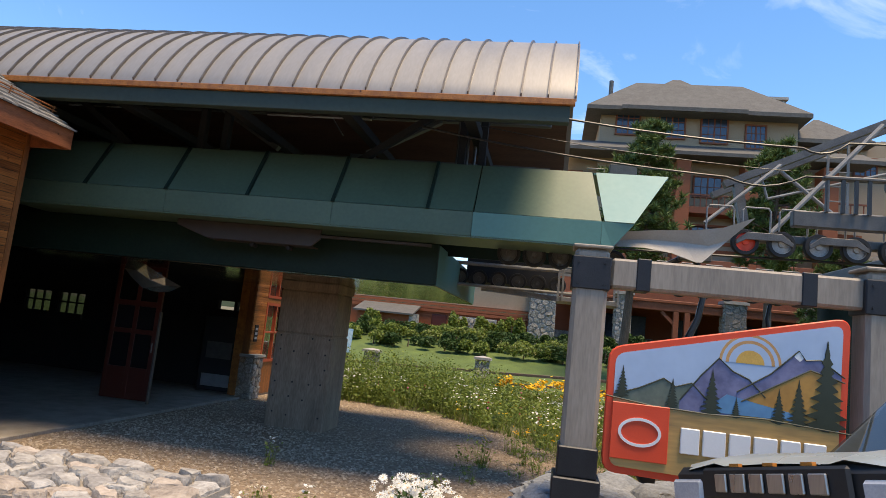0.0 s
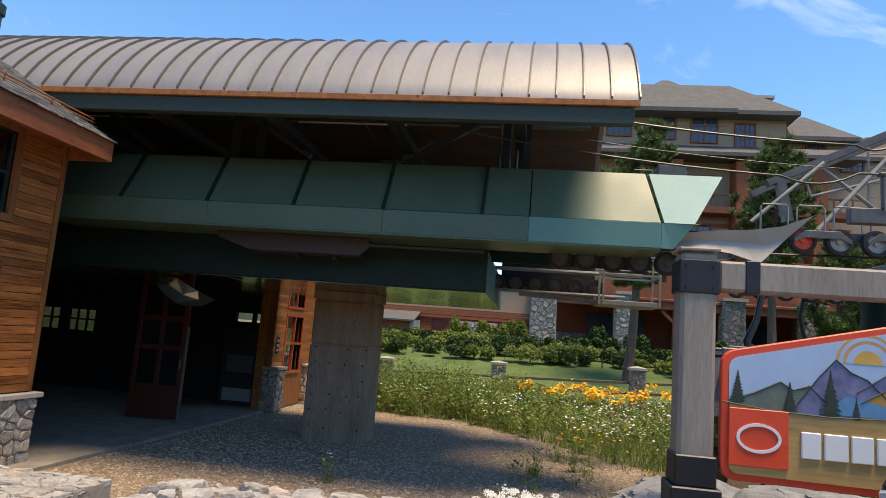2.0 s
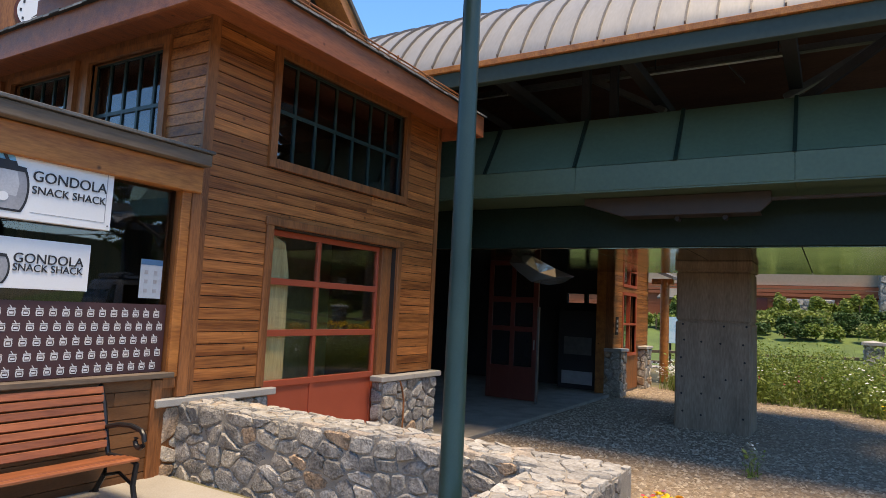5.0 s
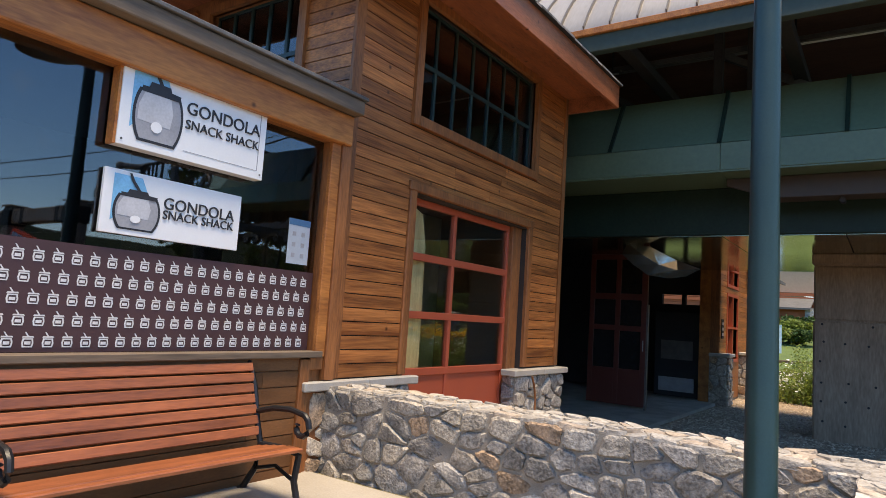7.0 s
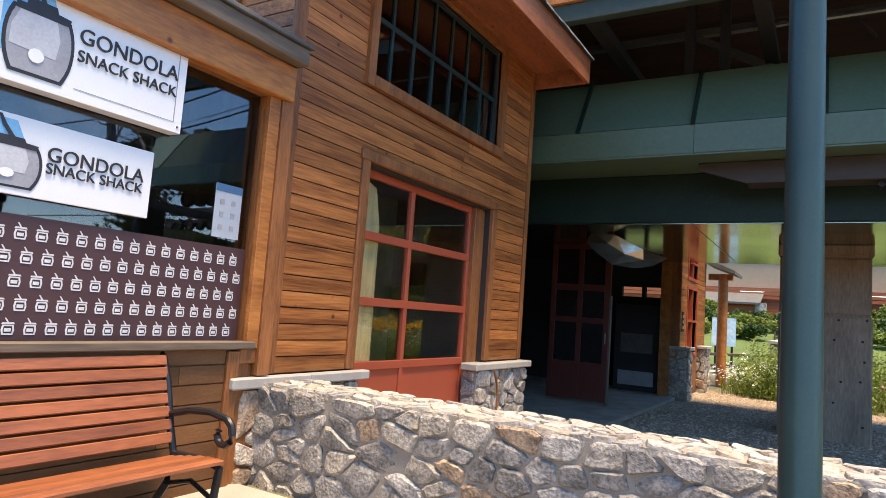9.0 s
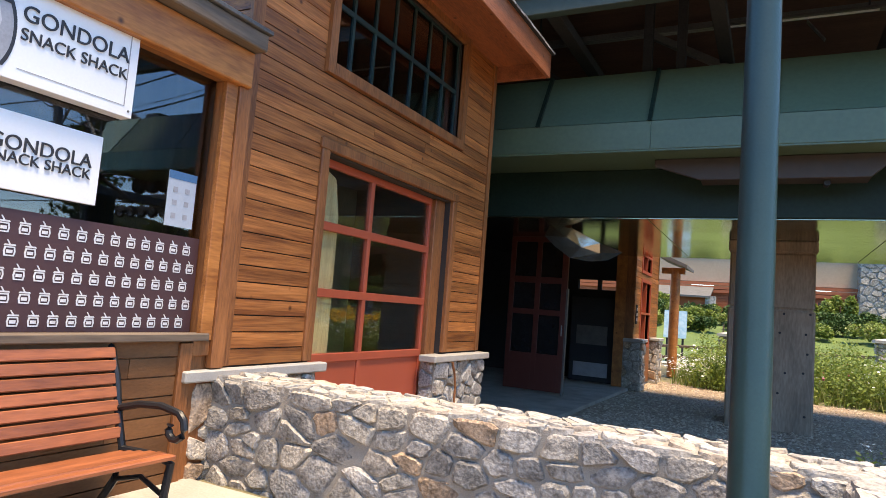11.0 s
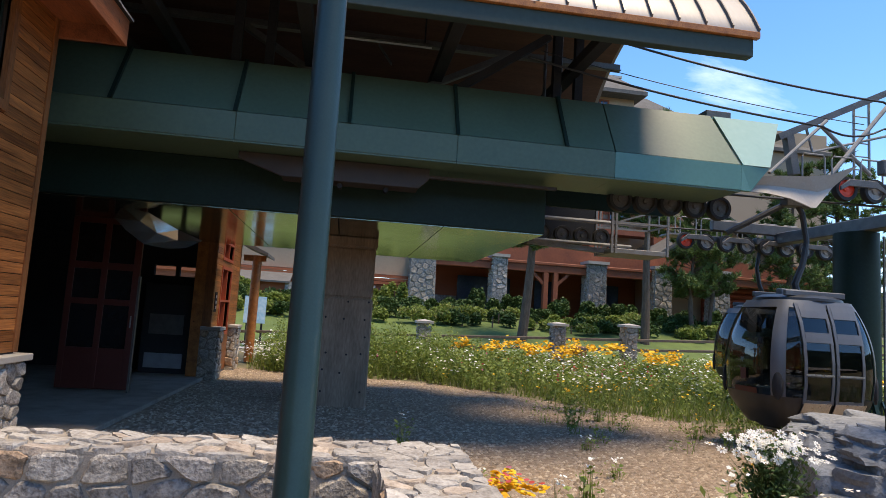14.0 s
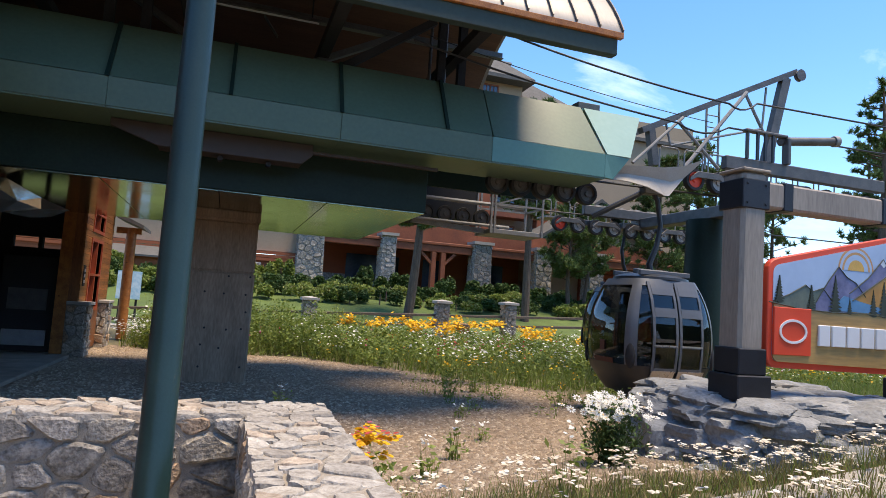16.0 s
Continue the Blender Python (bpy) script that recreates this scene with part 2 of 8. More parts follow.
M_TERRA = mat("terracotta_siding", (0.36, 0.105, 0.042), (0.27, 0.075, 0.032), rough=0.75, scale=0.5, fine=9, bump=0.1, stretch=(0.5, 1, 6))
M_HWOOD = mat("red_timber", (0.32, 0.10, 0.045), (0.20, 0.06, 0.03), rough=0.7, scale=1, fine=9, bump=0.1)
# near-black base colour standing in for shade in recesses, rooms and board gaps
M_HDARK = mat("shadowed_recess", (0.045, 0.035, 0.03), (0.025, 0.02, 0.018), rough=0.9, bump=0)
M_FIELDFAR = mat("far_fieldstone", (0.46, 0.44, 0.41), (0.13, 0.125, 0.12), rough=0.9, scale=4.5, fine=12, bump=0.6, spread=0.3, dist=0.1)
M_WHITE = mat("white_board", (0.78, 0.78, 0.77), (0.73, 0.73, 0.73), rough=0.35, scale=2, fine=60, bump=0)
M_TEXT = mat("dark_lettering", (0.03, 0.03, 0.035), rough=0.5, bump=0)
M_GLASS = glass_mat("window_glass", (0.55, 0.58, 0.6), 0.015, 0.25)
M_DOORGLASS = glass_mat("door_glass", (0.9, 0.92, 0.88), 0.015, 0.0)
M_CABGLASS = glass_mat("smoked_cabin_glass", (0.34, 0.35, 0.34), 0.02, 0.1)
M_GRAVELBED = mat("gravel_bed", (0.33, 0.245, 0.17), (0.115, 0.08, 0.054), rough=0.95, scale=9, fine=60, bump=1.0, spread=0.25)
M_SOIL = mat("meadow_soil", (0.20, 0.165, 0.095), (0.09, 0.085, 0.04), rough=0.95, scale=1.2, fine=25, bump=0.8)
M_LAWN = mat("mown_lawn", (0.115, 0.165, 0.04), (0.06, 0.09, 0.022), rough=0.9, scale=1.1, fine=18, bump=0.5, spread=0.3)
M_PAVE = mat("paved_concrete", (0.37, 0.335, 0.29), (0.25, 0.225, 0.19), rough=0.85, scale=1.5, fine=60, bump=0.2)


# ---- mesh tools ----
class Geo:
    def __init__(self):
        self.v, self.f = [], []

    def add(self, vs, fs):
        o = len(self.v)
        self.v.extend([tuple(p) for p in vs])
        self.f.extend([tuple(i + o for i in f) for f in fs])
        return self

    def box(self, x0, x1, y0, y1, z0, z1):
        x0, x1, y0, y1, z0, z1 = min(x0, x1), max(x0, x1), min(y0, y1), max(y0, y1), min(z0, z1), max(z0, z1)
        return self.add([(x0, y0, z0), (x1, y0, z0), (x1, y1, z0), (x0, y1, z0), (x0, y0, z1), (x1, y0, z1), (x1, y1, z1), (x0, y1, z1)],
                        [(3, 2, 1, 0), (4, 5, 6, 7), (0, 1, 5, 4), (1, 2, 6, 5), (2, 3, 7, 6), (3, 0, 4, 7)])

    def obox(self, m, sx, sy, sz):
        a, b, c = sx / 2, sy / 2, sz / 2
        vs = [m @ Vector(p) for p in [(-a, -b, -c), (a, -b, -c), (a, b, -c), (-a, b, -c), (-a, -b, c), (a, -b, c), (a, b, c), (-a, b, c)]]
        return self.add(vs, [(3, 2, 1, 0), (4, 5, 6, 7), (0, 1, 5, 4), (1, 2, 6, 5), (2, 3, 7, 6), (3, 0, 4, 7)])

    def beam(self, p, q, w, h):
        """A square bar from p to q."""
        p, q = Vector(p), Vector(q)
        m = Matrix.Translation((p + q) / 2) @ (q - p).to_track_quat('Z', 'X').to_matrix().to_4x4()
        return self.obox(m, w, h, (q - p).length)

    def tube(self, p, q, r0, r1=None, n=10):
        r1 = r0 if r1 is None else r1
        p, q = Vector(p), Vector(q)
        rot = (q - p).to_track_quat('Z', 'Y').to_matrix()
        vs = []
        for c, r in ((p, r0), (q, r1)):
            for k in range(n):
                a = 2 * math.pi * k / n
                vs.append(c + rot @ Vector((r * math.cos(a), r * math.sin(a), 0)))
        fs = [(k, (k + 1) % n, n + (k + 1) % n, n + k) for k in range(n)]
        fs += [tuple(range(n - 1, -1, -1)), tuple(range(n, 2 * n))]
        return self.add(vs, fs)

    def path(self, pts, r, n=8):
        pts = [Vector(p) for p in pts]
        vs, fs = [], []
        for i, p in enumerate(pts):
            d = (pts[min(i + 1, len(pts) - 1)] - pts[max(i - 1, 0)]).normalized()
            ref = Vector((0, 0, 1)) if abs(d.z) < 0.95 else Vector((1, 0, 0))
            a = d.cross(ref).normalized()
            b = a.cross(d)
            rr = r[i] if isinstance(r, (list, tuple)) else r
            for k in range(n):
                t = 2 * math.pi * k / n
                vs.append(p + (a * math.cos(t) + b * math.sin(t)) * rr)
        for i in range(len(pts) - 1):
            for k in range(n):
                fs.append((i * n + k, i * n + (k + 1) % n, (i + 1) * n + (k + 1) % n, (i + 1) * n + k))
        fs += [tuple(range(n - 1, -1, -1)), tuple(range((len(pts) - 1) * n, len(pts) * n))]
        return self.add(vs, fs)

    def prism(self, poly, put, lo, hi):
        """A polygon (u, v) pushed from lo to hi; put(u, v, w) gives the place."""
        n = len(poly)
        vs = [put(u, v, lo) for u, v in poly] + [put(u, v, hi) for u, v in poly]
        fs = [(k, (k + 1) % n, n + (k + 1) % n, n + k) for k in range(n)]
        fs += [tuple(range(n - 1, -1, -1)), tuple(range(n, 2 * n))]
        return self.add(vs, fs)

    def lathe(self, prof, c, n=20, axis=None):
        """Profile (r, z) turned round the upright through c."""
        vs, fs = [], []
        m = axis or Matrix.Identity(3)
        for r, z in prof:
            for k in range(n):
                a = 2 * math.pi * k / n
                vs.append(Vector(c) + m @ Vector((r * math.cos(a), r * math.sin(a), z)))
        for i in range(len(prof) - 1):
            for k in range(n):
                fs.append((i * n + k, i * n + (k + 1) % n, (i + 1) * n + (k + 1) % n, (i + 1) * n + k))
        return self.add(vs, fs)

    def mesh(self, name, smooth=False, bevel=0.0, fix=True):
        me = bpy.data.meshes.new(name)
        me.from_pydata(self.v, [], self.f)
        if fix or bevel > 0:
            bm = bmesh.new()
            bm.from_mesh(me)
            if bevel > 0:
                es = [e for e in bm.edges if len(e.link_faces) == 2 and e.calc_face_angle(0) > 0.5]
                bmesh.ops.bevel(bm, geom=es, offset=bevel, segments=1, affect='EDGES', clamp_overlap=True)
            loose = [v for v in bm.verts if not v.link_faces]
            if loose:
                bmesh.ops.delete(bm, geom=loose, context='VERTS')
            bmesh.ops.recalc_face_normals(bm, faces=bm.faces)
            bm.to_mesh(me)
            bm.free()
        if smooth:
            me.shade_smooth()
            me.set_sharp_from_angle(angle=radians(35))
        return me


def part(name, geo, material, parent=None, label="", smooth=False, bevel=0.0, fix=True):
    """One mesh object in world metres, under parent if given."""
    me = geo.mesh(name, smooth, bevel, fix) if isinstance(geo, Geo) else geo
    if not me.materials:
        me.materials.append(material)
    ob = new(name, me)
    if parent is not None:
        ob.parent = parent
        if parent.type == 'EMPTY':
            ob.matrix_parent_inverse = Matrix.Translation(-parent.location)
    if label:
        ob["label"] = label
    return ob


def thing(name, at, label, category, group="", kind=""):
    ob = new(name)
    ob.location = at
    ob.empty_display_size = 0.2
    return tagged(ob, label, category, group, kind)


def structure(name, geo, material, label, category="", **k):
    return tagged(part(name, geo, material, None, label, **k), label, category or name.split("_")[0], "", "structure")


def smooth_step(a, b, x):
    t = min(1.0, max(0.0, (x - a) / (b - a)))
    return t * t * (3 - 2 * t)


def ground_z(x, y):
    front = -0.9 + 0.9 * smooth_step(-5.5, 2.5, x) - 0.25 * smooth_step(1.5, 5.0, y) * smooth_step(-5.5, 2.5, x)
    back = -1.36 + 0.35 * smooth_step(22.5, 28.5, y) + 2.2 * smooth_step(29.5, 46.0, y) + 0.5 * smooth_step(46, 70, y)
    back += 0.25 * smooth_step(11.0, 6.5, y) * smooth_step(-6, 0, x)
    bed = -1.05
    b1 = back + (bed - back) * smooth_step(9.5, 6.0, y)
    k = smooth_step(5.2, 6.4, y)
    return front * (1 - k) + b1 * k


# ---- ground ----
def ground_sheet():
    xs = [-400, -250, -150, -90, -60] + [-45 + 1.5 * i for i in range(14)] + [-24 + 0.5 * i for i in range(73)] + [13 + 1.5 * i for i in range(26)] + [60, 90, 150, 250, 400]
    ys = [-400, -250, -120, -60, -30, -20] + [-15 + 1.0 * i for i in range(16)] + [0.5 + 0.5 * i for i in range(64)] + [33 + 2.0 * i for i in range(19)] + [80, 110, 160, 250, 400, 700]
    g = Geo()
    n = len(xs)
    g.v = [(x, y, ground_z(max(-60, min(60, x)), y)) for y in ys for x in xs]
    g.f = [(j * n + i, j * n + i + 1, (j + 1) * n + i + 1, (j + 1) * n + i) for j in range(len(ys) - 1) for i in range(n - 1)]
    return g


structure("ground", ground_sheet(), M_SOIL, "dry meadow soil under grass and wildflowers", "ground", smooth=True)


def sheet(x0, x1, y0, y1, step, lift, edge=None):
    """A patch that follows the ground, lift above it; edge(x, y) > 0 is inside."""
    nx, ny = max(1, round((x1 - x0) / step)), max(1, round((y1 - y0) / step))
    g = Geo()
    g.v = [(x0 + (x1 - x0) * i / nx, y0 + (y1 - y0) * j / ny, ground_z(x0 + (x1 - x0) * i / nx, y0 + (y1 - y0) * j / ny) + lift) for j in range(ny + 1) for i in range(nx + 1)]
    for j in range(ny):
        for i in range(nx):
            cx, cy = x0 + (x1 - x0) * (i + 0.5) / nx, y0 + (y1 - y0) * (j + 0.5) / ny
            if edge is None or edge(cx, cy) > 0:
                a = j * (nx + 1) + i
                g.f.append((a, a + 1, a + nx + 2, a + nx + 1))
    return g


def gravel_edge(x, y):
    """Positive where gravel lies: under the station and out to the flower bed."""
    far = 22.6 - 0.25 * (x + 5) - 5.2 * smooth_step(-3.8, 3.0, x) + 0.5 * noise.noise((x * 0.5, y * 0.5, 3.0))
    near = 6.3 + 0.5 * smooth_step(-5, 0, x) + 2.2 * smooth_step(-1.5, 1.5, x) + 0.3 * noise.noise((x * 0.8, y * 0.8, 7.0))
    right = 4.6 + 0.6 * noise.noise((x * 0.4, y * 0.4, 1.0))
    return min(far - y, y - near, right - x, x + 9.9)


structure("gravel", sheet(-10.2, 5.5, 5.8, 25, 0.25, 0.012, gravel_edge), M_GRAVELBED, "grey crushed gravel bed under the station", "gravel", smooth=True)
structure("lawn", sheet(-40, 60, 29.8, 46.5, 1.0, 0.02), M_LAWN, "mown green lawn sloping up to the hotel", "lawn", smooth=True)
structure("pavement", sheet(-16, 14, -6, 5.2, 0.5, 0.02), M_PAVE, "worn tan concrete walkway", "pavement", smooth=True)
structure("platform_floor", Geo().box(-26, -9.65, 5.6, 27.5, -1.6, -1.27), M_CONC, "bare grey concrete platform slab", "floor", bevel=0.01)


# ---- stone laying ----
def clip_poly(poly, px, py, nx, ny):
    """Keep the side of the line through p where n points away."""
    out = []
    for i in range(len(poly)):
        a, b = poly[i], poly[(i + 1) % len(poly)]
        da = (a[0] - px) * nx + (a[1] - py) * ny
        db = (b[0] - px) * nx + (b[1] - py) * ny
        if da <= 0:
            out.append(a)
        if (da < 0 < db) or (db < 0 < da):
            t = da / (da - db)
            out.append((a[0] + (b[0] - a[0]) * t, a[1] + (b[1] - a[1]) * t))
    return out


def stone_cells(w, h, su, sv, rng, jitter=0.46):
    """Irregular cells over a w by h face, about su by sv each."""
    nu, nv = max(1, round(w / su)), max(1, round(h / sv))
    seeds = []
    for j in range(nv):
        for i in range(nu):
            off = 0.5 if j % 2 else 0.0
            if rng.random() < 0.12:
                continue
            seeds.append(((i + 0.25 + off + rng.uniform(-jitter, jitter)) * w / nu, (j + 0.5 + rng.uniform(-jitter, jitter)) * h / nv))
    k = sv / su
    cells = []
    for i, (px, py) in enumerate(seeds):
        poly = [(0, 0), (w, 0), (w, h), (0, h)]
        for j, (qx, qy) in enumerate(seeds):
            if i == j or abs(qx - px) > 5 * su or abs(qy - py) > 5 * sv:
                continue
            nx, ny = (qx - px) * k * k, (qy - py)
            poly = clip_poly(poly, (px + qx) / 2, (py + qy) / 2, nx, ny)
            if len(poly) < 3:
                break
        if len(poly) >= 3:
            cells.append(poly)
    return cells


def stone_geo(poly, o, u, v, depth, rng, gap=0.009, flat=0.76):
    """One rounded stone over a cell: rings that rise towards its middle."""
    cx, cy = sum(p[0] for p in poly) / len(poly), sum(p[1] for p in poly) / len(poly)
    pts = []
    for i in range(len(poly)):
        a, b = poly[i], poly[(i + 1) % len(poly)]
        pts.append((a[0] * 0.82 + b[0] * 0.18, a[1] * 0.82 + b[1] * 0.18))
        if math.hypot(a[0] - b[0], a[1] - b[1]) > 0.09:
            k = rng.uniform(0.4, 0.6)
            mx, my = a[0] + (b[0] - a[0]) * k, a[1] + (b[1] - a[1]) * k
            s = rng.uniform(0.94, 1.0)
            pts.append((cx + (mx - cx) * s, cy + (my - cy) * s))
        pts.append((a[0] * 0.18 + b[0] * 0.82, a[1] * 0.18 + b[1] * 0.82))
    merged = []
    for p in pts:
        if not merged or (abs(p[0] - merged[-1][0]) + abs(p[1] - merged[-1][1])) > 0.012:
            merged.append(p)
    pts = merged[:20]
    if len(pts) < 4:
        return None
    r = max(0.03, sum(math.hypot(p[0] - cx, p[1] - cy) for p in pts) / len(pts))
    n_ = u.cross(v)
    g = Geo()
    m = len(pts)
    tilt = (rng.uniform(-0.13, 0.13), rng.uniform(-0.13, 0.13))
    d = depth * rng.uniform(0.7, 1.25)
    for s, lift in ((1 - gap / r, -0.03), (1 - gap * 1.6 / r, d * 0.6), (flat, d)):
        for p in pts:
            du, dv = (p[0] - cx) * s, (p[1] - cy) * s
            jit = rng.uniform(-0.16, 0.16) * depth if lift > 0 else 0
            g.v.append(tuple(o + u * (cx + du) + v * (cy + dv) + n_ * (lift + jit + (du * tilt[0] + dv * tilt[1]) * (1 if lift > 0 else 0))))
    for k in range(2):
        for i in range(m):
            g.f.append((k * m + i, k * m + (i + 1) % m, (k + 1) * m + (i + 1) % m, (k + 1) * m + i))
    g.f.append(tuple(range(2 * m, 3 * m)))
    return g


def round_mesh(g, name):
    me = g.mesh(name)
    me.shade_smooth()
    me.set_sharp_from_angle(angle=radians(32))
    return me


def lay_stones(parent, o, u, v, w, h, su, sv, depth, material, seed, name="stone", joined=False, gap=0.009, flat=0.76, drop=None):
    rng = random.Random(seed)
    o, u, v = Vector(o), Vector(u), Vector(v)
    big = Geo()
    for poly in stone_cells(w, h, su, sv, rng):
        if drop and drop(sum(p[0] for p in poly) / len(poly), sum(p[1] for p in poly) / len(poly)):
            continue
        g = stone_geo(poly, o, u, v, depth, rng, gap, flat)
        if g is None:
            continue
        if joined:
            big.add(g.v, g.f)
        else:
            part(name, round_mesh(g, name), material, parent)
    if joined and big.v:
        ob = part(name, big, material, parent, smooth=True)
        ob["kind"] = "stuff"


X, Y, Z = Vector((1, 0, 0)), Vector((0, 1, 0)), Vector((0, 0, 1))


def garden_walls():
    w1 = thing("stone_garden_wall", (-7.8, 5.55, -0.95), "low mortared fieldstone garden wall with pale flat cap stones", "stone wall", "garden walls")
    part("core", Geo().box(-10.3, -5.265, 5.342, 5.855, -1.5, -0.118).box(-5.818, -5.285, 1.9, 5.342, -1.5, -0.118), M_MORTAR, w1, "grey mortar bed")
    lay_stones(w1, (-10.3, 5.36, -1.0), X, Z, 4.50, 0.88, 0.255, 0.155, 0.042, M_STONE, 11, gap=0.006, flat=0.74)
    lay_stones(w1, (-5.80, 5.36, -1.0), -Y, Z, 3.46, 0.88, 0.255, 0.155, 0.042, M_STONE, 12, gap=0.006, flat=0.74)
    lay_stones(w1, (-5.28, 5.84, -1.15), -X, Z, 5.0, 1.03, 0.27, 0.18, 0.04, M_STONE, 13, joined=True)
    lay_stones(w1, (-5.30, 1.9, -1.15), Y, Z, 3.94, 1.03, 0.27, 0.18, 0.04, M_STONE, 14, joined=True)
    lay_stones(w1, (-10.32, 5.33, -0.13), X, Y, 5.06, 0.54, 0.15, 0.125, 0.026, M_CAPSTONE, 15, name="cap_stone", flat=0.84, gap=0.006)
    lay_stones(w1, (-5.84, 1.9, -0.13), X, Y, 0.57, 3.43, 0.13, 0.12, 0.026, M_CAPSTONE, 16, name="cap_stone", flat=0.84, gap=0.006)
    w2 = thing("stone_planter_wall", (-2.5, 2.8, -0.4), "short fieldstone wall with rough white cap stones beside the walkway", "stone wall", "garden walls")
    part("core", Geo().box(-3.15, -1.484, 2.484, 3.12, -0.9, 0.634), M_MORTAR, w2, "grey mortar bed")
    lay_stones(w2, (-3.15, 2.5, -0.6), X, Z, 1.65, 1.22, 0.27, 0.2, 0.045, M_STONE, 21)
    lay_stones(w2, (-1.5, 2.5, -0.6), Y, Z, 0.62, 1.22, 0.27, 0.2, 0.045, M_STONE, 22)
    lay_stones(w2, (-3.18, 2.47, 0.62), X, Y, 1.7, 0.68, 0.15, 0.12, 0.05, M_CAPSTONE, 23, name="cap_stone", flat=0.74, gap=0.006)


garden_walls()


# ---- snack building ----
def cells_without(u0, u1, v0, v1, holes):
    us = sorted({u0, u1, *[h[0] for h in holes], *[h[1] for h in holes]})
    vs = sorted({v0, v1, *[h[2] for h in holes], *[h[3] for h in holes]})
    us = [u for u in us if u0 <= u <= u1]
    vs = [v for v in vs if v0 <= v <= v1]
    for a, b in zip(us, us[1:]):
        for c, d in zip(vs, vs[1:]):
            mu, mv = (a + b) / 2, (c + d) / 2
            if not any(h[0] < mu < h[1] and h[2] < mv < h[3] for h in holes):
                yield a, b, c, d


def wall_mesh(put, u0, u1, v0, v1, holes):
    """put(u0, u1, v0, v1) gives the six bounds of a box."""
    g = Geo()
    for c in cells_without(u0, u1, v0, v1, holes):
        g.box(*put(*c))
    return g


def boards(parent, put, u0, u1, v0, v1, holes, material, pitch=0.142, seed=1):
    """Horizontal siding boards, cut at the openings, each a piece of its own."""
    rng = random.Random(seed)
    v = v0
    while v < v1 - 0.02:
        top = min(v + pitch - 0.011, v1)
        cuts = sorted([(h[0], h[1]) for h in holes if h[2] < v + pitch * 0.5 < h[3]])
        a = u0
        spans = []
        for c, d in cuts:
            if c > a:
                spans.append((a, c))
            a = max(a, d)
        if a < u1:
            spans.append((a, u1))
        for a, b in spans:
            joint = rng.uniform(a, b) if b - a > 3.0 else None
            for p, q in ([(a, b)] if joint is None else [(a, joint - 0.002), (joint + 0.002, b)]):
                if q - p > 0.04:
                    x0, x1, y0, y1, z0, z1 = put(p, q, v, top)
                    part("board", Geo().box(x0, x1, y0, y1, z0, z1), material, parent, fix=False)
        v += pitch


EX = -10.2   # east face of the boards
DOOR = (6.62, 9.45, -1.27, 2.02)
WIN = (6.55, 9.50, 2.92, 4.32)
EAST_HOLES = [DOOR, WIN]


def east_wall():
    # near-black core puts shade into the gaps between the boards
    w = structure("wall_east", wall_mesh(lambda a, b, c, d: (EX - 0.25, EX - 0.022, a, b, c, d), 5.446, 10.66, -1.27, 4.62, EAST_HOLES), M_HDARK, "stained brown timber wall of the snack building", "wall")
    boards(w, lambda a, b, c, d: (EX - 0.022, EX, a, b, c, d), 5.54, 10.56, -0.05, 4.62, [(DOOR[0] - 0.12, DOOR[1] + 0.12, -2, DOOR[3] + 0.1), (WIN[0] - 0.12, WIN[1] + 0.12, WIN[2] - 0.12, WIN[3] + 0.3)], M_BOARD, seed=3)
    t = tagged(part("trim", Geo().box(EX - 0.02, EX + 0.02, 5.40, 5.54, -0.05, 4.62).box(EX - 0.02, EX + 0.02, 10.56, 10.68, -0.05, 4.62), M_TRIM, None), "dark stained corner boards", "trim", "", "structure")
    w2 = structure("wall_south", wall_mesh(lambda a, b, c, d: (a, b, 5.44, 5.66, c, d), -22, EX - 0.25, -1.27, 4.62, [(-12.7, -11.05, 2.75, 4.2), (-14.8, -13.15, 2.75, 4.2), (-16.9, -15.25, 2.75, 4.2)]), M_TRIM, "stained timber wall of the upper storey", "wall")
    boards(w2, lambda a, b, c, d: (a, b, 5.42, 5.44, c, d), -10.93, EX - 0.025, 2.7, 4.62, [], M_BOARD, seed=4)
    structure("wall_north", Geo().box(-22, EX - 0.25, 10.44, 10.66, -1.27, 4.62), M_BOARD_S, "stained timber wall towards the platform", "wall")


east_wall()


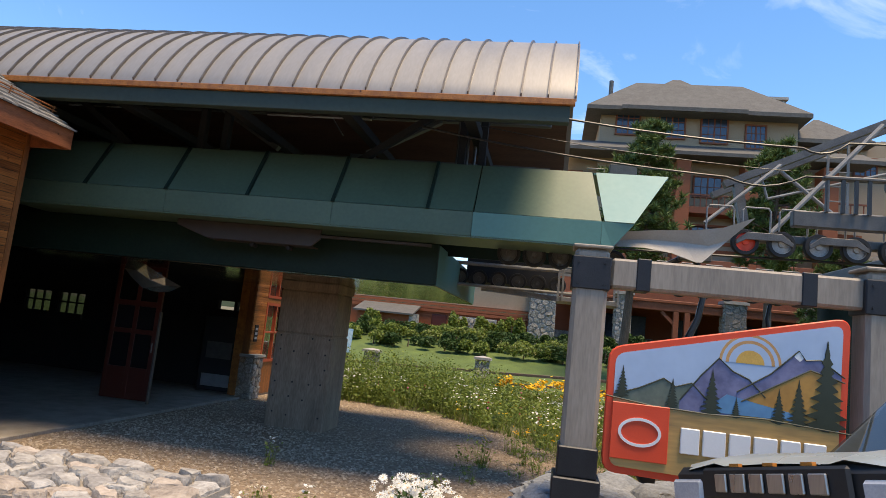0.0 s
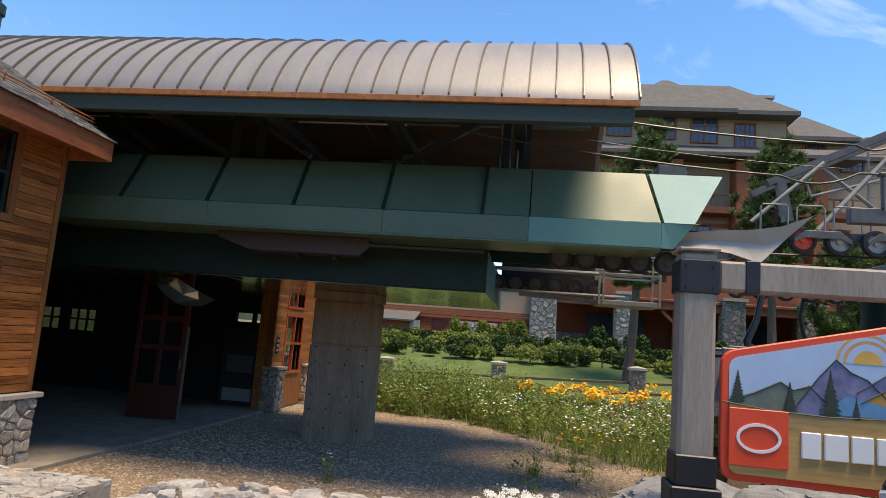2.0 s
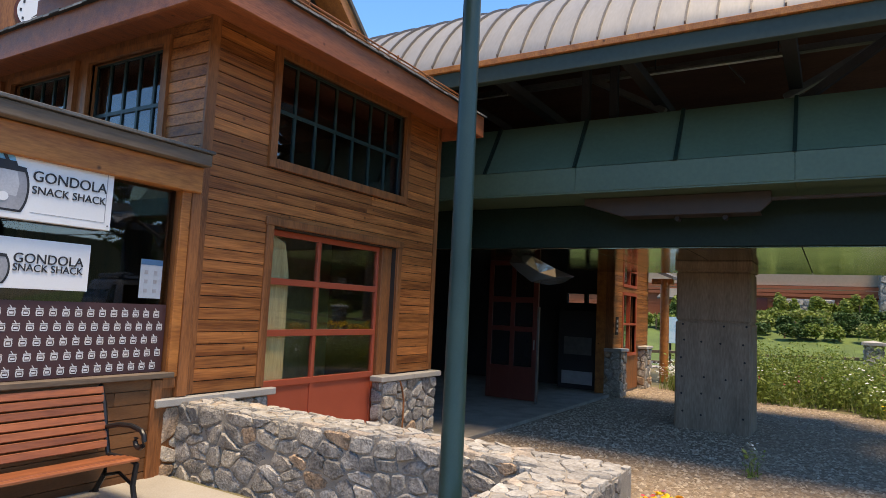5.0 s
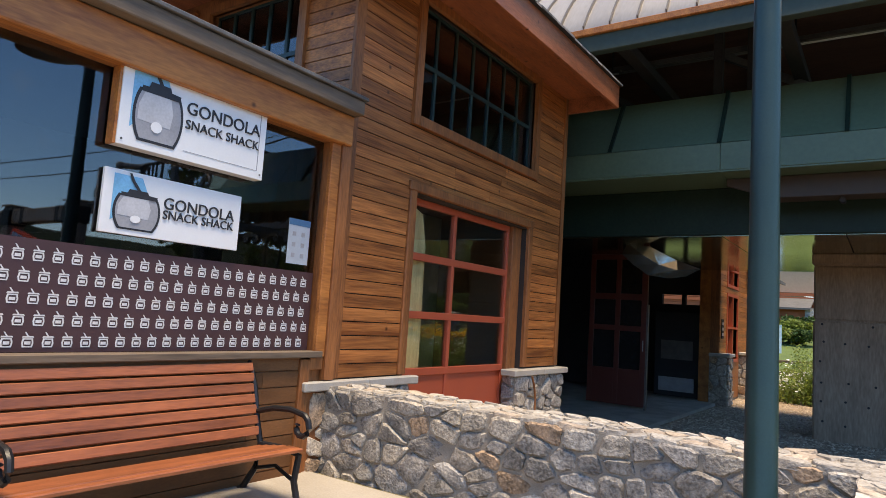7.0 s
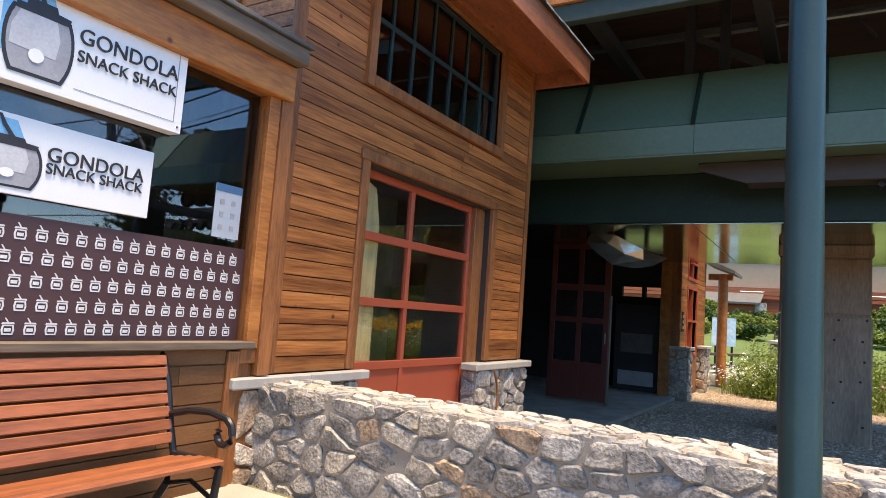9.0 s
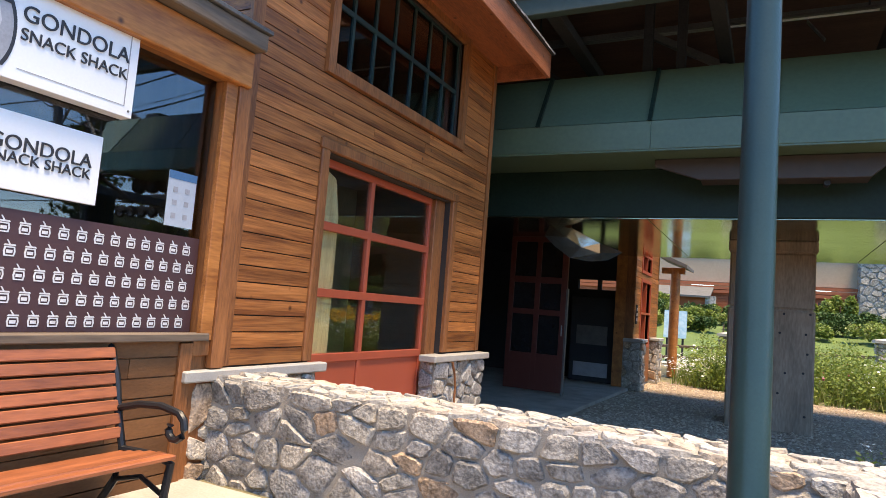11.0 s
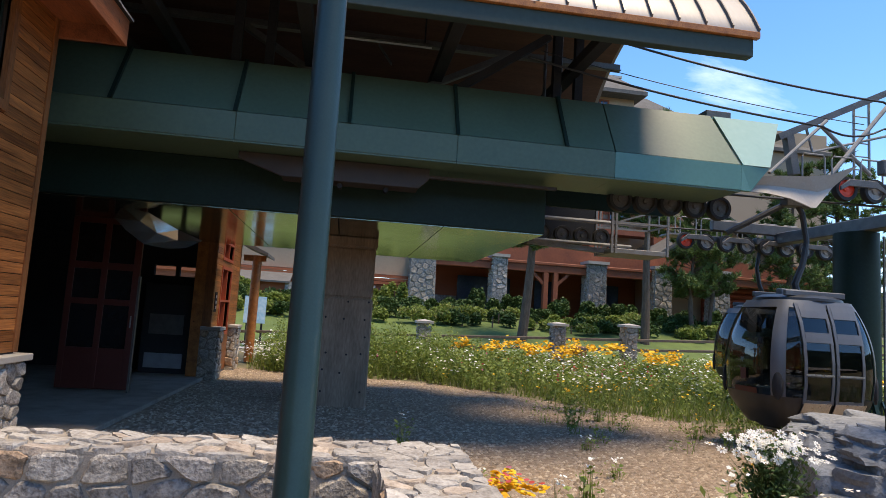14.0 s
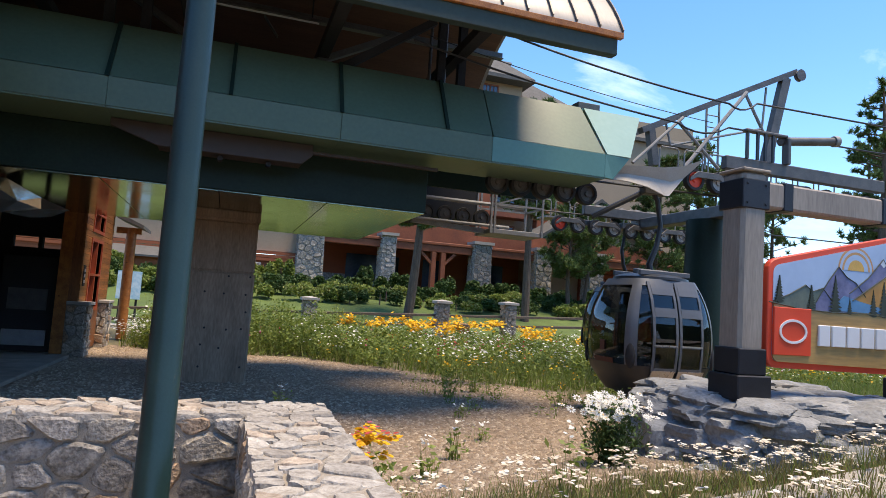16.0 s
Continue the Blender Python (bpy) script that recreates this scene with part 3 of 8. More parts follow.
def garage_door():
    d = tagged(new("door_1"), "red sectional garage door with glazed panels", "garage door", "", "structure")
    d.location = (EX - 0.2, 8.0, -1.27)
    y0, y1, z0, z1 = DOOR
    x0, x1 = EX - 0.22, EX - 0.16
    ym = 7.72
    rows = [-0.06, 0.62, 1.32]
    # stiles and rails
    part("stile", Geo().box(x0, x1, y0, y0 + 0.075, z0, z1), M_RED, d, bevel=0.006)
    part("stile", Geo().box(x0, x1, y1 - 0.33, y1 - 0.27, z0, z1), M_RED, d, bevel=0.006)
    part("mullion", Geo().box(x0 + 0.003, x1 + 0.003, ym - 0.035, ym + 0.035, z0, z1), M_RED, d, bevel=0.006)
    for z in rows:
        part("rail", Geo().box(x0 - 0.003, x1 + 0.006, y0 + 0.02, y1 - 0.29, z - 0.045, z + 0.045), M_RED, d, bevel=0.006)
    part("rail", Geo().box(x0 - 0.003, x1 + 0.006, y0 + 0.02, y1 - 0.29, z1 - 0.08, z1), M_RED, d, bevel=0.006)
    for a, b in ((y0 + 0.075, ym - 0.035), (ym + 0.035, y1 - 0.33)):
        part("panel", Geo().box(x0 + 0.015, x1 - 0.02, a, b, z0, -0.10), M_RED, d)
        for c, e in ((-0.015, 0.575), (0.665, 1.275), (1.365, z1 - 0.08)):
            p = part("pane", Geo().box(x0 + 0.02, x0 + 0.026, a, b, c, e), M_DOORGLASS, d, "clear glass pane")
            p.visible_shadow = False
    post = thing("timber_post", (EX - 0.5, y0 + 0.33, -1.27), "pale unpainted timber post just inside the garage door", "post")
    part("shaft", Geo().prism([(y0 + 0.22, -1.27), (y0 + 0.60, -1.27), (y0 + 0.58, 1.45), (y0 + 0.48, 1.86), (y0 + 0.24, 1.95)], lambda u, v, w: (w, u, v), EX - 0.36, EX - 0.232), mat("bare_pine", (0.78, 0.60, 0.34), (0.55, 0.39, 0.2), rough=0.6, scale=4, fine=20, stretch=(1, 3, 0.3), spread=0.3), post, bevel=0.01)
    c = tagged(new("door_casing"), "dark stained timber casing round the garage door", "door casing", "", "structure")
    c.location = (EX, 8.0, 2.0)
    part("jamb", Geo().box(EX - 0.24, EX + 0.03, y0 - 0.13, y0 - 0.003, -0.05, z1 + 0.02), M_TRIM, c, bevel=0.008)
    part("jamb", Geo().box(EX - 0.24, EX + 0.03, y1 + 0.003, y1 + 0.13, -0.05, z1 + 0.02), M_TRIM, c, bevel=0.008)
    part("jamb_lining", Geo().box(EX - 0.24, EX - 0.1, y1 - 0.27, y1, -1.27, z1), M_TRIM, c, bevel=0.008)
    part("header", Geo().box(EX - 0.24, EX + 0.034, y0 - 0.15, y1 + 0.15, z1 + 0.02, z1 + 0.13), M_TRIM, c, bevel=0.008)


garage_door()


def lattice_window(name, put, u0, u1, v0, v1, nu, nv, label):
    w = tagged(new(name), label, "window", "", "structure")
    w.location = put((u0 + u1) / 2, v0, 0.0)

    def bar(nm, a, b, c, d, w0, w1, m, lab=""):
        g = Geo()
        p = [Vector(put(u, v, q)) for q in (w0, w1) for u, v in ((a, c), (b, c), (b, d), (a, d))]
        g.add(p, [(0, 1, 2, 3), (7, 6, 5, 4), (0, 4, 5, 1), (1, 5, 6, 2), (2, 6, 7, 3), (3, 7, 4, 0)])
        return part(nm, g, m, w, lab)
    bar("casing", u0 - 0.12, u0, v0 - 0.12, v1 + 0.1, -0.05, 0.045, M_TRIM)
    bar("casing", u1, u1 + 0.12, v0 - 0.12, v1 + 0.1, -0.05, 0.045, M_TRIM)
    bar("sill", u0, u1, v0 - 0.12, v0, -0.05, 0.05, M_TRIM)
    bar("head", u0, u1, v1, v1 + 0.1, -0.05, 0.045, M_TRIM)
    for k in range(nu + 1):
        u = u0 + (u1 - u0) * k / nu
        bar("muntin", max(u0, u - 0.02), min(u1, u + 0.02), v0, v1, -0.13, -0.09, M_POLE, "blue-grey glazing bar")
    for k in range(nv + 1):
        v = v0 + (v1 - v0) * k / nv
        bar("muntin", u0, u1, max(v0, v - 0.025), min(v1, v + 0.025), -0.132, -0.088, M_POLE, "blue-grey glazing bar")
    for i in range(nu):
        for j in range(nv):
            a, b = u0 + (u1 - u0) * i / nu, u0 + (u1 - u0) * (i + 1) / nu
            c, d = v0 + (v1 - v0) * j / nv, v0 + (v1 - v0) * (j + 1) / nv
            bar("pane", a + 0.02, b - 0.02, c + 0.025, d - 0.025, -0.115, -0.109, M_GLASS, "dark glass pane").visible_shadow = False
    return w


lattice_window("window_1", lambda u, v, w: (EX + w, u, v), *WIN, 7, 2, "dark lattice window with blue-grey bars in brown casing")
for k, (a, b) in enumerate(((-12.7, -11.05), (-14.8, -13.15), (-16.9, -15.25))):
    lattice_window("window_%d" % (k + 2), lambda u, v, w: (u, 5.42 - w, v), a, b, 2.75, 4.2, 5, 2, "upper lattice window with blue-grey bars")


def snack_roof():
    """Hipped shingle roof with a deep timber fascia."""
    e0, s0, n0, z = -9.32, 4.72, 10.72, 4.58
    run, rise = 3.6, 2.1
    g = Geo()
    g.add([(e0, s0, z), (e0, n0, z), (e0 - run, n0, z + rise), (e0 - run, s0 + run, z + rise), (-22, s0, z), (-22, s0 + run, z + rise)],
          [(0, 1, 2, 3), (0, 3, 5, 4)])
    g.add([(e0 - run, s0 + run, z + rise), (e0 - run, n0, z + rise), (-22, n0, z + rise), (-22, s0 + run, z + rise)], [(0, 1, 2, 3)])
    g.add([(e0 - run, n0, z + rise), (e0, n0, z), (-22, n0, z), (-22, n0, z + rise)], [(0, 1, 2, 3)])
    r = thing("hip_roof", (-13, 7.5, 4.58), "weathered grey shingle hip roof with brown timber fascia and snow rail", "roof", kind="structure")
    part("roof_deck", g, M_SHINGLE, r, "weathered grey shingles")
    # shingle courses
    rng = random.Random(5)
    c = Geo()
    for k in range(16):
        t0, t1 = k / 16, (k + 1) / 16
        yy = s0 + run * t0 - 0.05
        while yy < n0:
            w = rng.uniform(0.12, 0.28)
            a, b = yy, min(yy + w, n0)
            x0, x1 = e0 + 0.06 - run * t0, e0 - run * t1 - 0.05
            h = rng.uniform(0.014, 0.034)
            zz0, zz1 = z + rise * t0 + h - 0.03, z + rise * t1 + 0.012
            c.add([(x0, a, zz0), (x0, b - 0.008, zz0), (x1, b - 0.008, zz1), (x1, a, zz1), (x0, a, zz0 - 0.03), (x0, b - 0.008, zz0 - 0.03)], [(0, 1, 2, 3), (4, 5, 1, 0)])
            yy += w
        xx = e0 - run * t0 + 0.05
        while xx > -16:
            w = rng.uniform(0.12, 0.28)
            a, b = xx, xx - w
            y0, y1 = s0 - 0.06 + run * t0, s0 + run * t1 + 0.05
            h = rng.uniform(0.014, 0.034)
            zz0, zz1 = z + rise * t0 + h - 0.03, z + rise * t1 + 0.012
            c.add([(a, y0, zz0), (b + 0.008, y0, zz0), (b + 0.008, y1, zz1), (a, y1, zz1), (a, y0, zz0 - 0.03), (b + 0.008, y0, zz0 - 0.03)], [(0, 3, 2, 1), (4, 0, 1, 5)])
            xx -= w
    ob = part("shingles", c, island_mat("shingle_tones", [(0.10, 0.095, 0.09), (0.22, 0.21, 0.195), (0.15, 0.145, 0.135), (0.30, 0.285, 0.26)], 0.9), r, fix=False)
    ob["kind"] = "stuff"
    part("fascia", Geo().box(e0 - 0.06, e0, s0, n0, z - 0.40, z - 0.02), M_FASCIA, r, bevel=0.006)
    part("fascia", Geo().box(-22, e0 - 0.062, s0, s0 + 0.06, z - 0.40, z - 0.02), M_FASCIA, r, bevel=0.006)
    part("fascia", Geo().box(-14, e0 - 0.062, n0 - 0.06, n0, z - 0.40, z - 0.02), M_FASCIA, r, bevel=0.006)
    part("soffit", Geo().box(-22, e0 - 0.07, s0 + 0.065, n0 - 0.065, z - 0.16, z - 0.12), M_FASCIA, r)
    part("drip_edge", Geo().box(e0 - 0.01, e0 + 0.05, s0 - 0.05, n0 + 0.02, z - 0.035, z - 0.012).box(-22, e0 - 0.012, s0 - 0.05, s0, z - 0.035, z - 0.012), M_BLACK, r, "black metal drip edge")
    # snow rail
    part("snow_rail", Geo().tube((e0 - 0.45, s0 + 0.6, z + 0.40), (e0 - 0.45, n0 - 0.05, z + 0.40), 0.014, n=6).tube((e0 - 0.43, s0 + 0.6, z + 0.33), (e0 - 0.43, n0 - 0.05, z + 0.33), 0.012, n=6), M_TRIM, r, "rusty snow rail")
    for k in range(6):
        yy = s0 + 0.8 + k * 1.02
        part("rail_bracket", Geo().beam((e0 - 0.47, yy, z + 0.24), (e0 - 0.44, yy, z + 0.43), 0.03, 0.012), M_TRIM, r)


snack_roof()


# ---- station ----
RX = 0.13      # gable end of the barrel roof
RC_Y, RC_Z, RA = 14.25, 3.64, 4.21


def roof_y(t):
    """Point of the barrel at angle t, 0 at the near eave."""
    a = radians(27) + t / math.pi * radians(126)
    return RC_Y - RA * math.cos(a), RC_Z + RA * math.sin(a)


M_CHANNEL = mat("dull_steel_channel", (0.17, 0.175, 0.17), (0.10, 0.104, 0.10), rough=0.5, metal=0.2, scale=2, fine=30, bump=0.06)
M_CEILING = mat("brown_roof_boards", (0.16, 0.088, 0.055), (0.09, 0.05, 0.033), rough=0.7, scale=2, fine=24, stretch=(0.3, 3, 3), bump=0.2)
M_EAVE = mat("grey_green_paint_dull", (0.04, 0.06, 0.047), (0.026, 0.04, 0.032), rough=0.6, scale=1, fine=12)


def station_roof():
    r = thing("station_roof", (-12, 16, 5.5), "bronze standing-seam barrel roof over the gondola station", "roof", kind="structure")
    n = 28
    prof = [roof_y(math.pi * k / n) for k in range(n + 1)]
    g = Geo()
    x0, x1 = -30.0, RX
    for x in (x0, x1):
        g.v += [(x, y, z) for y, z in prof]
    g.v += [(x, y, z - 0.05) for x in (x0, x1) for y, z in prof]
    m = n + 1
    for k in range(n):
        g.f.append((k, m + k, m + k + 1, k + 1))
        g.f.append((2 * m + k, 2 * m + k + 1, 3 * m + k + 1, 3 * m + k))
        g.f.append((m + k, 3 * m + k, 3 * m + k + 1, m + k + 1))
    g.f.append((0, 2 * m, 3 * m, m))
    part("roof_sheet", g, M_ROOF, r, smooth=True)
    k = 0
    x = RX - 0.02
    while x > -26:
        s = Geo()
        pts = prof[:20]
        for dx in (-0.012, 0.012):
            s.v += [(x + dx, y, z) for y, z in pts] + [(x + dx, y - 0.03 * (1 - i / 19), z + 0.045) for i, (y, z) in enumerate(pts)]
        c = len(pts)
        for i in range(c - 1):
            s.f += [(i, i + 1, c + i + 1, c + i), (2 * c + i, 3 * c + i, 3 * c + i + 1, 2 * c + i + 1), (c + i, c + i + 1, 3 * c + i + 1, 3 * c + i)]
        s.f.append((0, c, 3 * c, 2 * c))
        part("seam", s, M_SEAM, r, fix=False)
        x -= 0.455
    part("eave_board", Geo().box(-30, RX - 0.02, 10.46, 10.56, 5.43, 5.535), M_BEAM_O, r, "orange stained eave board", bevel=0.006)
    part("eave_beam", Geo().box(-30, RX - 0.1, 10.52, 10.70, 5.14, 5.428), M_EAVE, r, "grey-green painted eave beam", bevel=0.01)
    for kx in range(9):
        xx = -1.9 - kx * 2.6
        part("rafter", Geo().box(xx - 0.12, xx + 0.12, 10.8, 17.7, 5.68, 5.88), M_BLACK, r, "dark steel rafter", bevel=0.01)


station_roof()


# the housing's teal, lightened to paint in sun glare on the end panel
M_GLARETEAL = mat("teal_enamel_sun_glare", (0.27, 0.43, 0.40), (0.20, 0.35, 0.33), rough=0.55, spec=0.25, scale=1.2, fine=8, bump=0.04, spread=0.6)


def canopy():
    c = thing("drive_canopy", (-4, 12.6, 3.3), "long green enamelled machine housing with sloped panels and teal end", "machine housing", kind="")
    yb, zb0, zb1, yt, zt = 11.95, 3.33, 3.79, 12.62, 4.88
    xs = [-11.8, -9.9, -8.02, -6.21, -4.40, -2.49, -1.6, 0.78]
    for i, (a, b) in enumerate(zip(xs, xs[1:])):
        m = M_GREEN
        part("upper_panel", Geo().add([(a + 0.012, yb, zb1 + 0.01), (b - 0.012, yb, zb1 + 0.01), (b - 0.012 - (0.20 if i == 6 else 0), yt, zt), (a + 0.012, yt, zt), (a + 0.012, yb + 0.05, zb1 + 0.01), (b - 0.012, yb + 0.05, zb1 + 0.01), (b - 0.012 - (0.20 if i == 6 else 0), yt + 0.05, zt - 0.02), (a + 0.012, yt + 0.05, zt - 0.02)],
             [(0, 1, 2, 3), (7, 6, 5, 4), (0, 4, 5, 1), (1, 5, 6, 2), (2, 6, 7, 3), (3, 7, 4, 0)]), m, c)
    for a, b, m in ((-11.8, -8.0, M_GREEN), (-7.995, -4.4, M_GREEN), (-4.395, -1.61, M_GREEN), (-1.605, 0.78, M_TEAL)):
        part("skirt_panel", Geo().box(a, b, yb - 0.012, yb + 0.05, zb0, zb1), m, c, bevel=0.004)
        part("skirt_underside", Geo().add([(a, yb, zb0 - 0.004), (b, yb, zb0 - 0.004), (b, yb + 1.3, zb0 - 0.004), (a, yb + 1.3, zb0 - 0.004), (a, yb, zb0 - 0.03), (b, yb, zb0 - 0.03), (b, yb + 1.3, zb0 - 0.03), (a, yb + 1.3, zb0 - 0.03)],
             [(0, 1, 2, 3), (7, 6, 5, 4), (0, 4, 5, 1), (1, 5, 6, 2), (2, 6, 7, 3), (3, 7, 4, 0)]), M_GREEN, c)
    for x in xs[1:6]:
        part("rib", Geo().add([(x - 0.03, yb - 0.06, zb1), (x + 0.03, yb - 0.06, zb1), (x + 0.03, yt - 0.06, zt + 0.02), (x - 0.03, yt - 0.06, zt + 0.02), (x - 0.03, yb + 0.02, zb1), (x + 0.03, yb + 0.02, zb1), (x + 0.03, yt + 0.02, zt), (x - 0.03, yt + 0.02, zt)],
             [(0, 1, 2, 3), (7, 6, 5, 4), (0, 4, 5, 1), (1, 5, 6, 2), (2, 6, 7, 3), (3, 7, 4, 0)]), M_GREENDK, c, "dark raised rib")
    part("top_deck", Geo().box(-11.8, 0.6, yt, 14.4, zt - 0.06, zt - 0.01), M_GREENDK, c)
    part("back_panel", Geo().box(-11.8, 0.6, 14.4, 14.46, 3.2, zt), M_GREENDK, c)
    # beak: pointed end panel
    part("end_panel", Geo().add([(0.83, yb, zb1 + 0.01), (1.36, yb, zb1 + 0.01), (2.0, yt, zt), (0.64, yt, zt), (0.83, yb + 0.05, zb1 + 0.01), (1.36, yb + 0.05, zb1 + 0.01), (2.0, yt + 0.05, zt - 0.02), (0.64, yt + 0.05, zt - 0.02)],
         [(0, 1, 2, 3), (7, 6, 5, 4), (0, 4, 5, 1), (1, 5, 6, 2), (2, 6, 7, 3), (3, 7, 4, 0)]), M_GLARETEAL, c, "pointed teal end panel, paled for sun glare")
    part("end_skirt", Geo().add([(0.784, yb - 0.012, zb1), (1.36, yb + 0.03, zb1), (1.0, yb + 0.03, zb0), (0.784, yb - 0.012, zb0), (0.784, yb + 0.05, zb1), (1.36, yb + 0.1, zb1), (1.0, yb + 0.1, zb0), (0.784, yb + 0.05, zb0)],
         [(0, 1, 2, 3), (7, 6, 5, 4), (0, 4, 5, 1), (1, 5, 6, 2), (2, 6, 7, 3), (3, 7, 4, 0)]), M_TEAL, c)
    part("end_top", Geo().add([(0.6, yt, zt - 0.01), (2.0, yt + 0.05, zt - 0.02), (1.6, 14.3, zt - 0.02), (0.6, 14.4, zt - 0.01), (0.6, yt, zt - 0.05), (2.0, yt + 0.05, zt - 0.06), (1.6, 14.3, zt - 0.06), (0.6, 14.4, zt - 0.05)],
         [(0, 1, 2, 3), (7, 6, 5, 4), (0, 4, 5, 1), (1, 5, 6, 2), (2, 6, 7, 3), (3, 7, 4, 0)]), M_TEAL, c)
    b = thing("station_girder", (-6, 16, 2.6), "dark green box girder with a mirror-bright underside", "girder")
    gy, gz = 13.22, 2.43
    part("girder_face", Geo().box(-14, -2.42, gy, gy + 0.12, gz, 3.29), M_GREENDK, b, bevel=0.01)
    part("girder_end", Geo().box(-2.52, -2.415, gy + 0.125, 20.2, gz, 3.29), M_TEAL, b, bevel=0.01)
    for k in range(6):
        x0 = -14 + 1.93 * k
        part("underside_panel", Geo().box(x0 + 0.008, x0 + 1.922, gy + 0.06, 20.15, gz - 0.025, gz - 0.005), M_SOFFIT, b, "mirror-bright underside panel", bevel=0.004)
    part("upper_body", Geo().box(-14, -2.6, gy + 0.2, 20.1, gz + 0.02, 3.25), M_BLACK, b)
    return c


canopy()


def pillar():
    p = thing("concrete_pillar", (-6.2, 16.7, -1.36), "board-marked concrete pillar stained brown, holding up the station", "pillar")
    a, b, c, d = -6.98, -5.43, 16.05, 17.30
    for z0, z1, o in ((-1.7, 1.035, 0.012), (1.05, 2.16, 0.0), (2.175, 2.42, 0.035)):
        part("pour", Geo().box(a - o, b + o, c - o, d + o, z0, z1), M_PILLAR, p, bevel=0.035)
    part("core", Geo().box(a + 0.03, b - 0.03, c + 0.03, d - 0.03, -1.6, 2.4), M_PILLAR, p)
    rng = random.Random(61)
    for i in range(4):
        for j in range(6):
            if rng.random() < 0.25:
                continue
            dx, dz = rng.uniform(-0.06, 0.06), rng.uniform(-0.05, 0.05)
            part("tie_hole", Geo().tube((-6.82 + 0.42 * i + dx, c - 0.016, -1.0 + 0.4 * j + dz), (-6.82 + 0.42 * i + dx, c + 0.02, -1.0 + 0.4 * j + dz), 0.024, n=8), M_BLACK, p)


pillar()


# ---- sign ----
def gateway_sign():
    s = thing("gateway_sign", (2, 7.9, -0.2), "timber gateway holding a painted mountain panel in a red frame", "sign")
    wood = M_GREYWOOD
    for x in (0.43, 3.60):
        pw = part("post", Geo().box(x - 0.20, x + 0.20, 7.75, 8.15, -0.28, 2.66), wood, s, "weathered grey square timber post", bevel=0.045)
        part("boot", Geo().box(x - 0.225, x + 0.225, 7.725, 8.175, 0.02, 0.36).box(x - 0.27, x + 0.27, 7.68, 8.22, -0.30, 0.02), M_IRON, pw, "black iron boot", bevel=0.015)
        cl = part("collar", Geo().box(x - 0.222, x + 0.222, 7.728, 8.172, 2.17, 2.56), M_IRON, pw, "black iron collar", bevel=0.012)
        part("post_top", Geo().box(x - 0.23, x + 0.23, 7.72, 8.18, 2.66, 2.70), wood, pw, bevel=0.012)
        for dz in (2.24, 2.49):
            for dx in (-0.15, 0.15):
                part("bolt", Geo().tube((x + dx, 7.728, dz), (x + dx, 7.712, dz), 0.016, n=8), M_IRON, pw)
    bm_ = part("crossbeam", Geo().box(0.66, 8.0, 7.80, 8.10, 2.22, 2.57), wood, s, "weathered grey timber beam", bevel=0.03)
    for x in (0.95, 2.75):
        part("strap", Geo().box(x, x + 0.16, 7.785, 8.115, 2.205, 2.585), M_IRON, bm_, "black iron strap", bevel=0.01)
    y0 = 7.78
    put = lambda u, v, w: (u, w, v)

    def rounded(poly, r):
        out = []
        n = len(poly)
        for i in range(n):
            p, a, b = Vector(poly[i]), Vector(poly[i - 1]), Vector(poly[(i + 1) % n])
            da, db = (a - p).normalized(), (b - p).normalized()
            for k in range(5):
                t = k / 4
                q = (p + da * r) * (1 - t) ** 2 + p * 2 * t * (1 - t) + (p + db * r) * t * t
                out.append((q.x, q.y))
        return out
    frame_o = rounded([(0.70, 0.13), (3.22, 0.09), (3.26, 2.12), (0.70, 1.53)], 0.16)
    panel = rounded([(0.78, 0.21), (3.14, 0.17), (3.18, 2.03), (0.78, 1.46)], 0.11)
    part("red_frame", Geo().prism(frame_o, put, y0, y0 + 0.10), M_SIGNRED, s, "bright red rounded frame", bevel=0.012)
    part("sky_field", Geo().prism(panel, put, y0 - 0.006, y0 + 0.02), M_SIGNSKY, s)

    def cut(poly, y, m, nm, lab=""):
        # stay inside the panel
        q = list(poly)
        n = len(panel)
        for i in range(n):
            a, b = panel[i], panel[(i + 1) % n]
            ex, ey = b[0] - a[0], b[1] - a[1]
            if math.hypot(ex, ey) > 1e-6:
                q = clip_poly(q, a[0], a[1], ey, -ex)
                if len(q) < 3:
                    return
        ob = part(nm, Geo().prism(q, put, y0 - y, y0 - 0.004), m, s, lab)
        if nm in ("painted_hill", "painted_mountain", "painted_slope", "painted_field"):
            line = [(u, y0 - y - 0.002, v) for u, v in poly if v > 0.91 or nm == "painted_field" and v > 0.85]
            part("painted_outline", Geo().path(line, 0.008, 5), M_SIGNPINE, ob)
    sun_c = (2.23, 1.50)
    for r, m in ((0.33, M_SIGNRING), (0.30, M_SIGNSKY), (0.26, M_SIGNRING), (0.225, M_SIGNSKY), (0.15, M_SIGNSUN)):
        cut([(sun_c[0] + r * math.cos(k * math.pi / 14), sun_c[1] + r * math.sin(k * math.pi / 14)) for k in range(15)], 0.008 + (0.33 - r) * 0.012, m, "painted_sun")
    cut([(0.78, 1.0), (1.05, 1.10), (1.32, 1.24), (1.45, 1.16), (1.62, 1.22), (1.8, 1.05), (1.8, 0.9), (0.78, 0.9)], 0.014, M_SIGNHILL, "painted_hill")
    cut([(1.5, 1.02), (1.72, 1.32), (1.90, 1.53), (2.05, 1.40), (2.22, 1.33), (2.4, 1.15), (2.4, 0.9), (1.5, 0.9)], 0.016, M_SIGNPEAK, "painted_mountain")
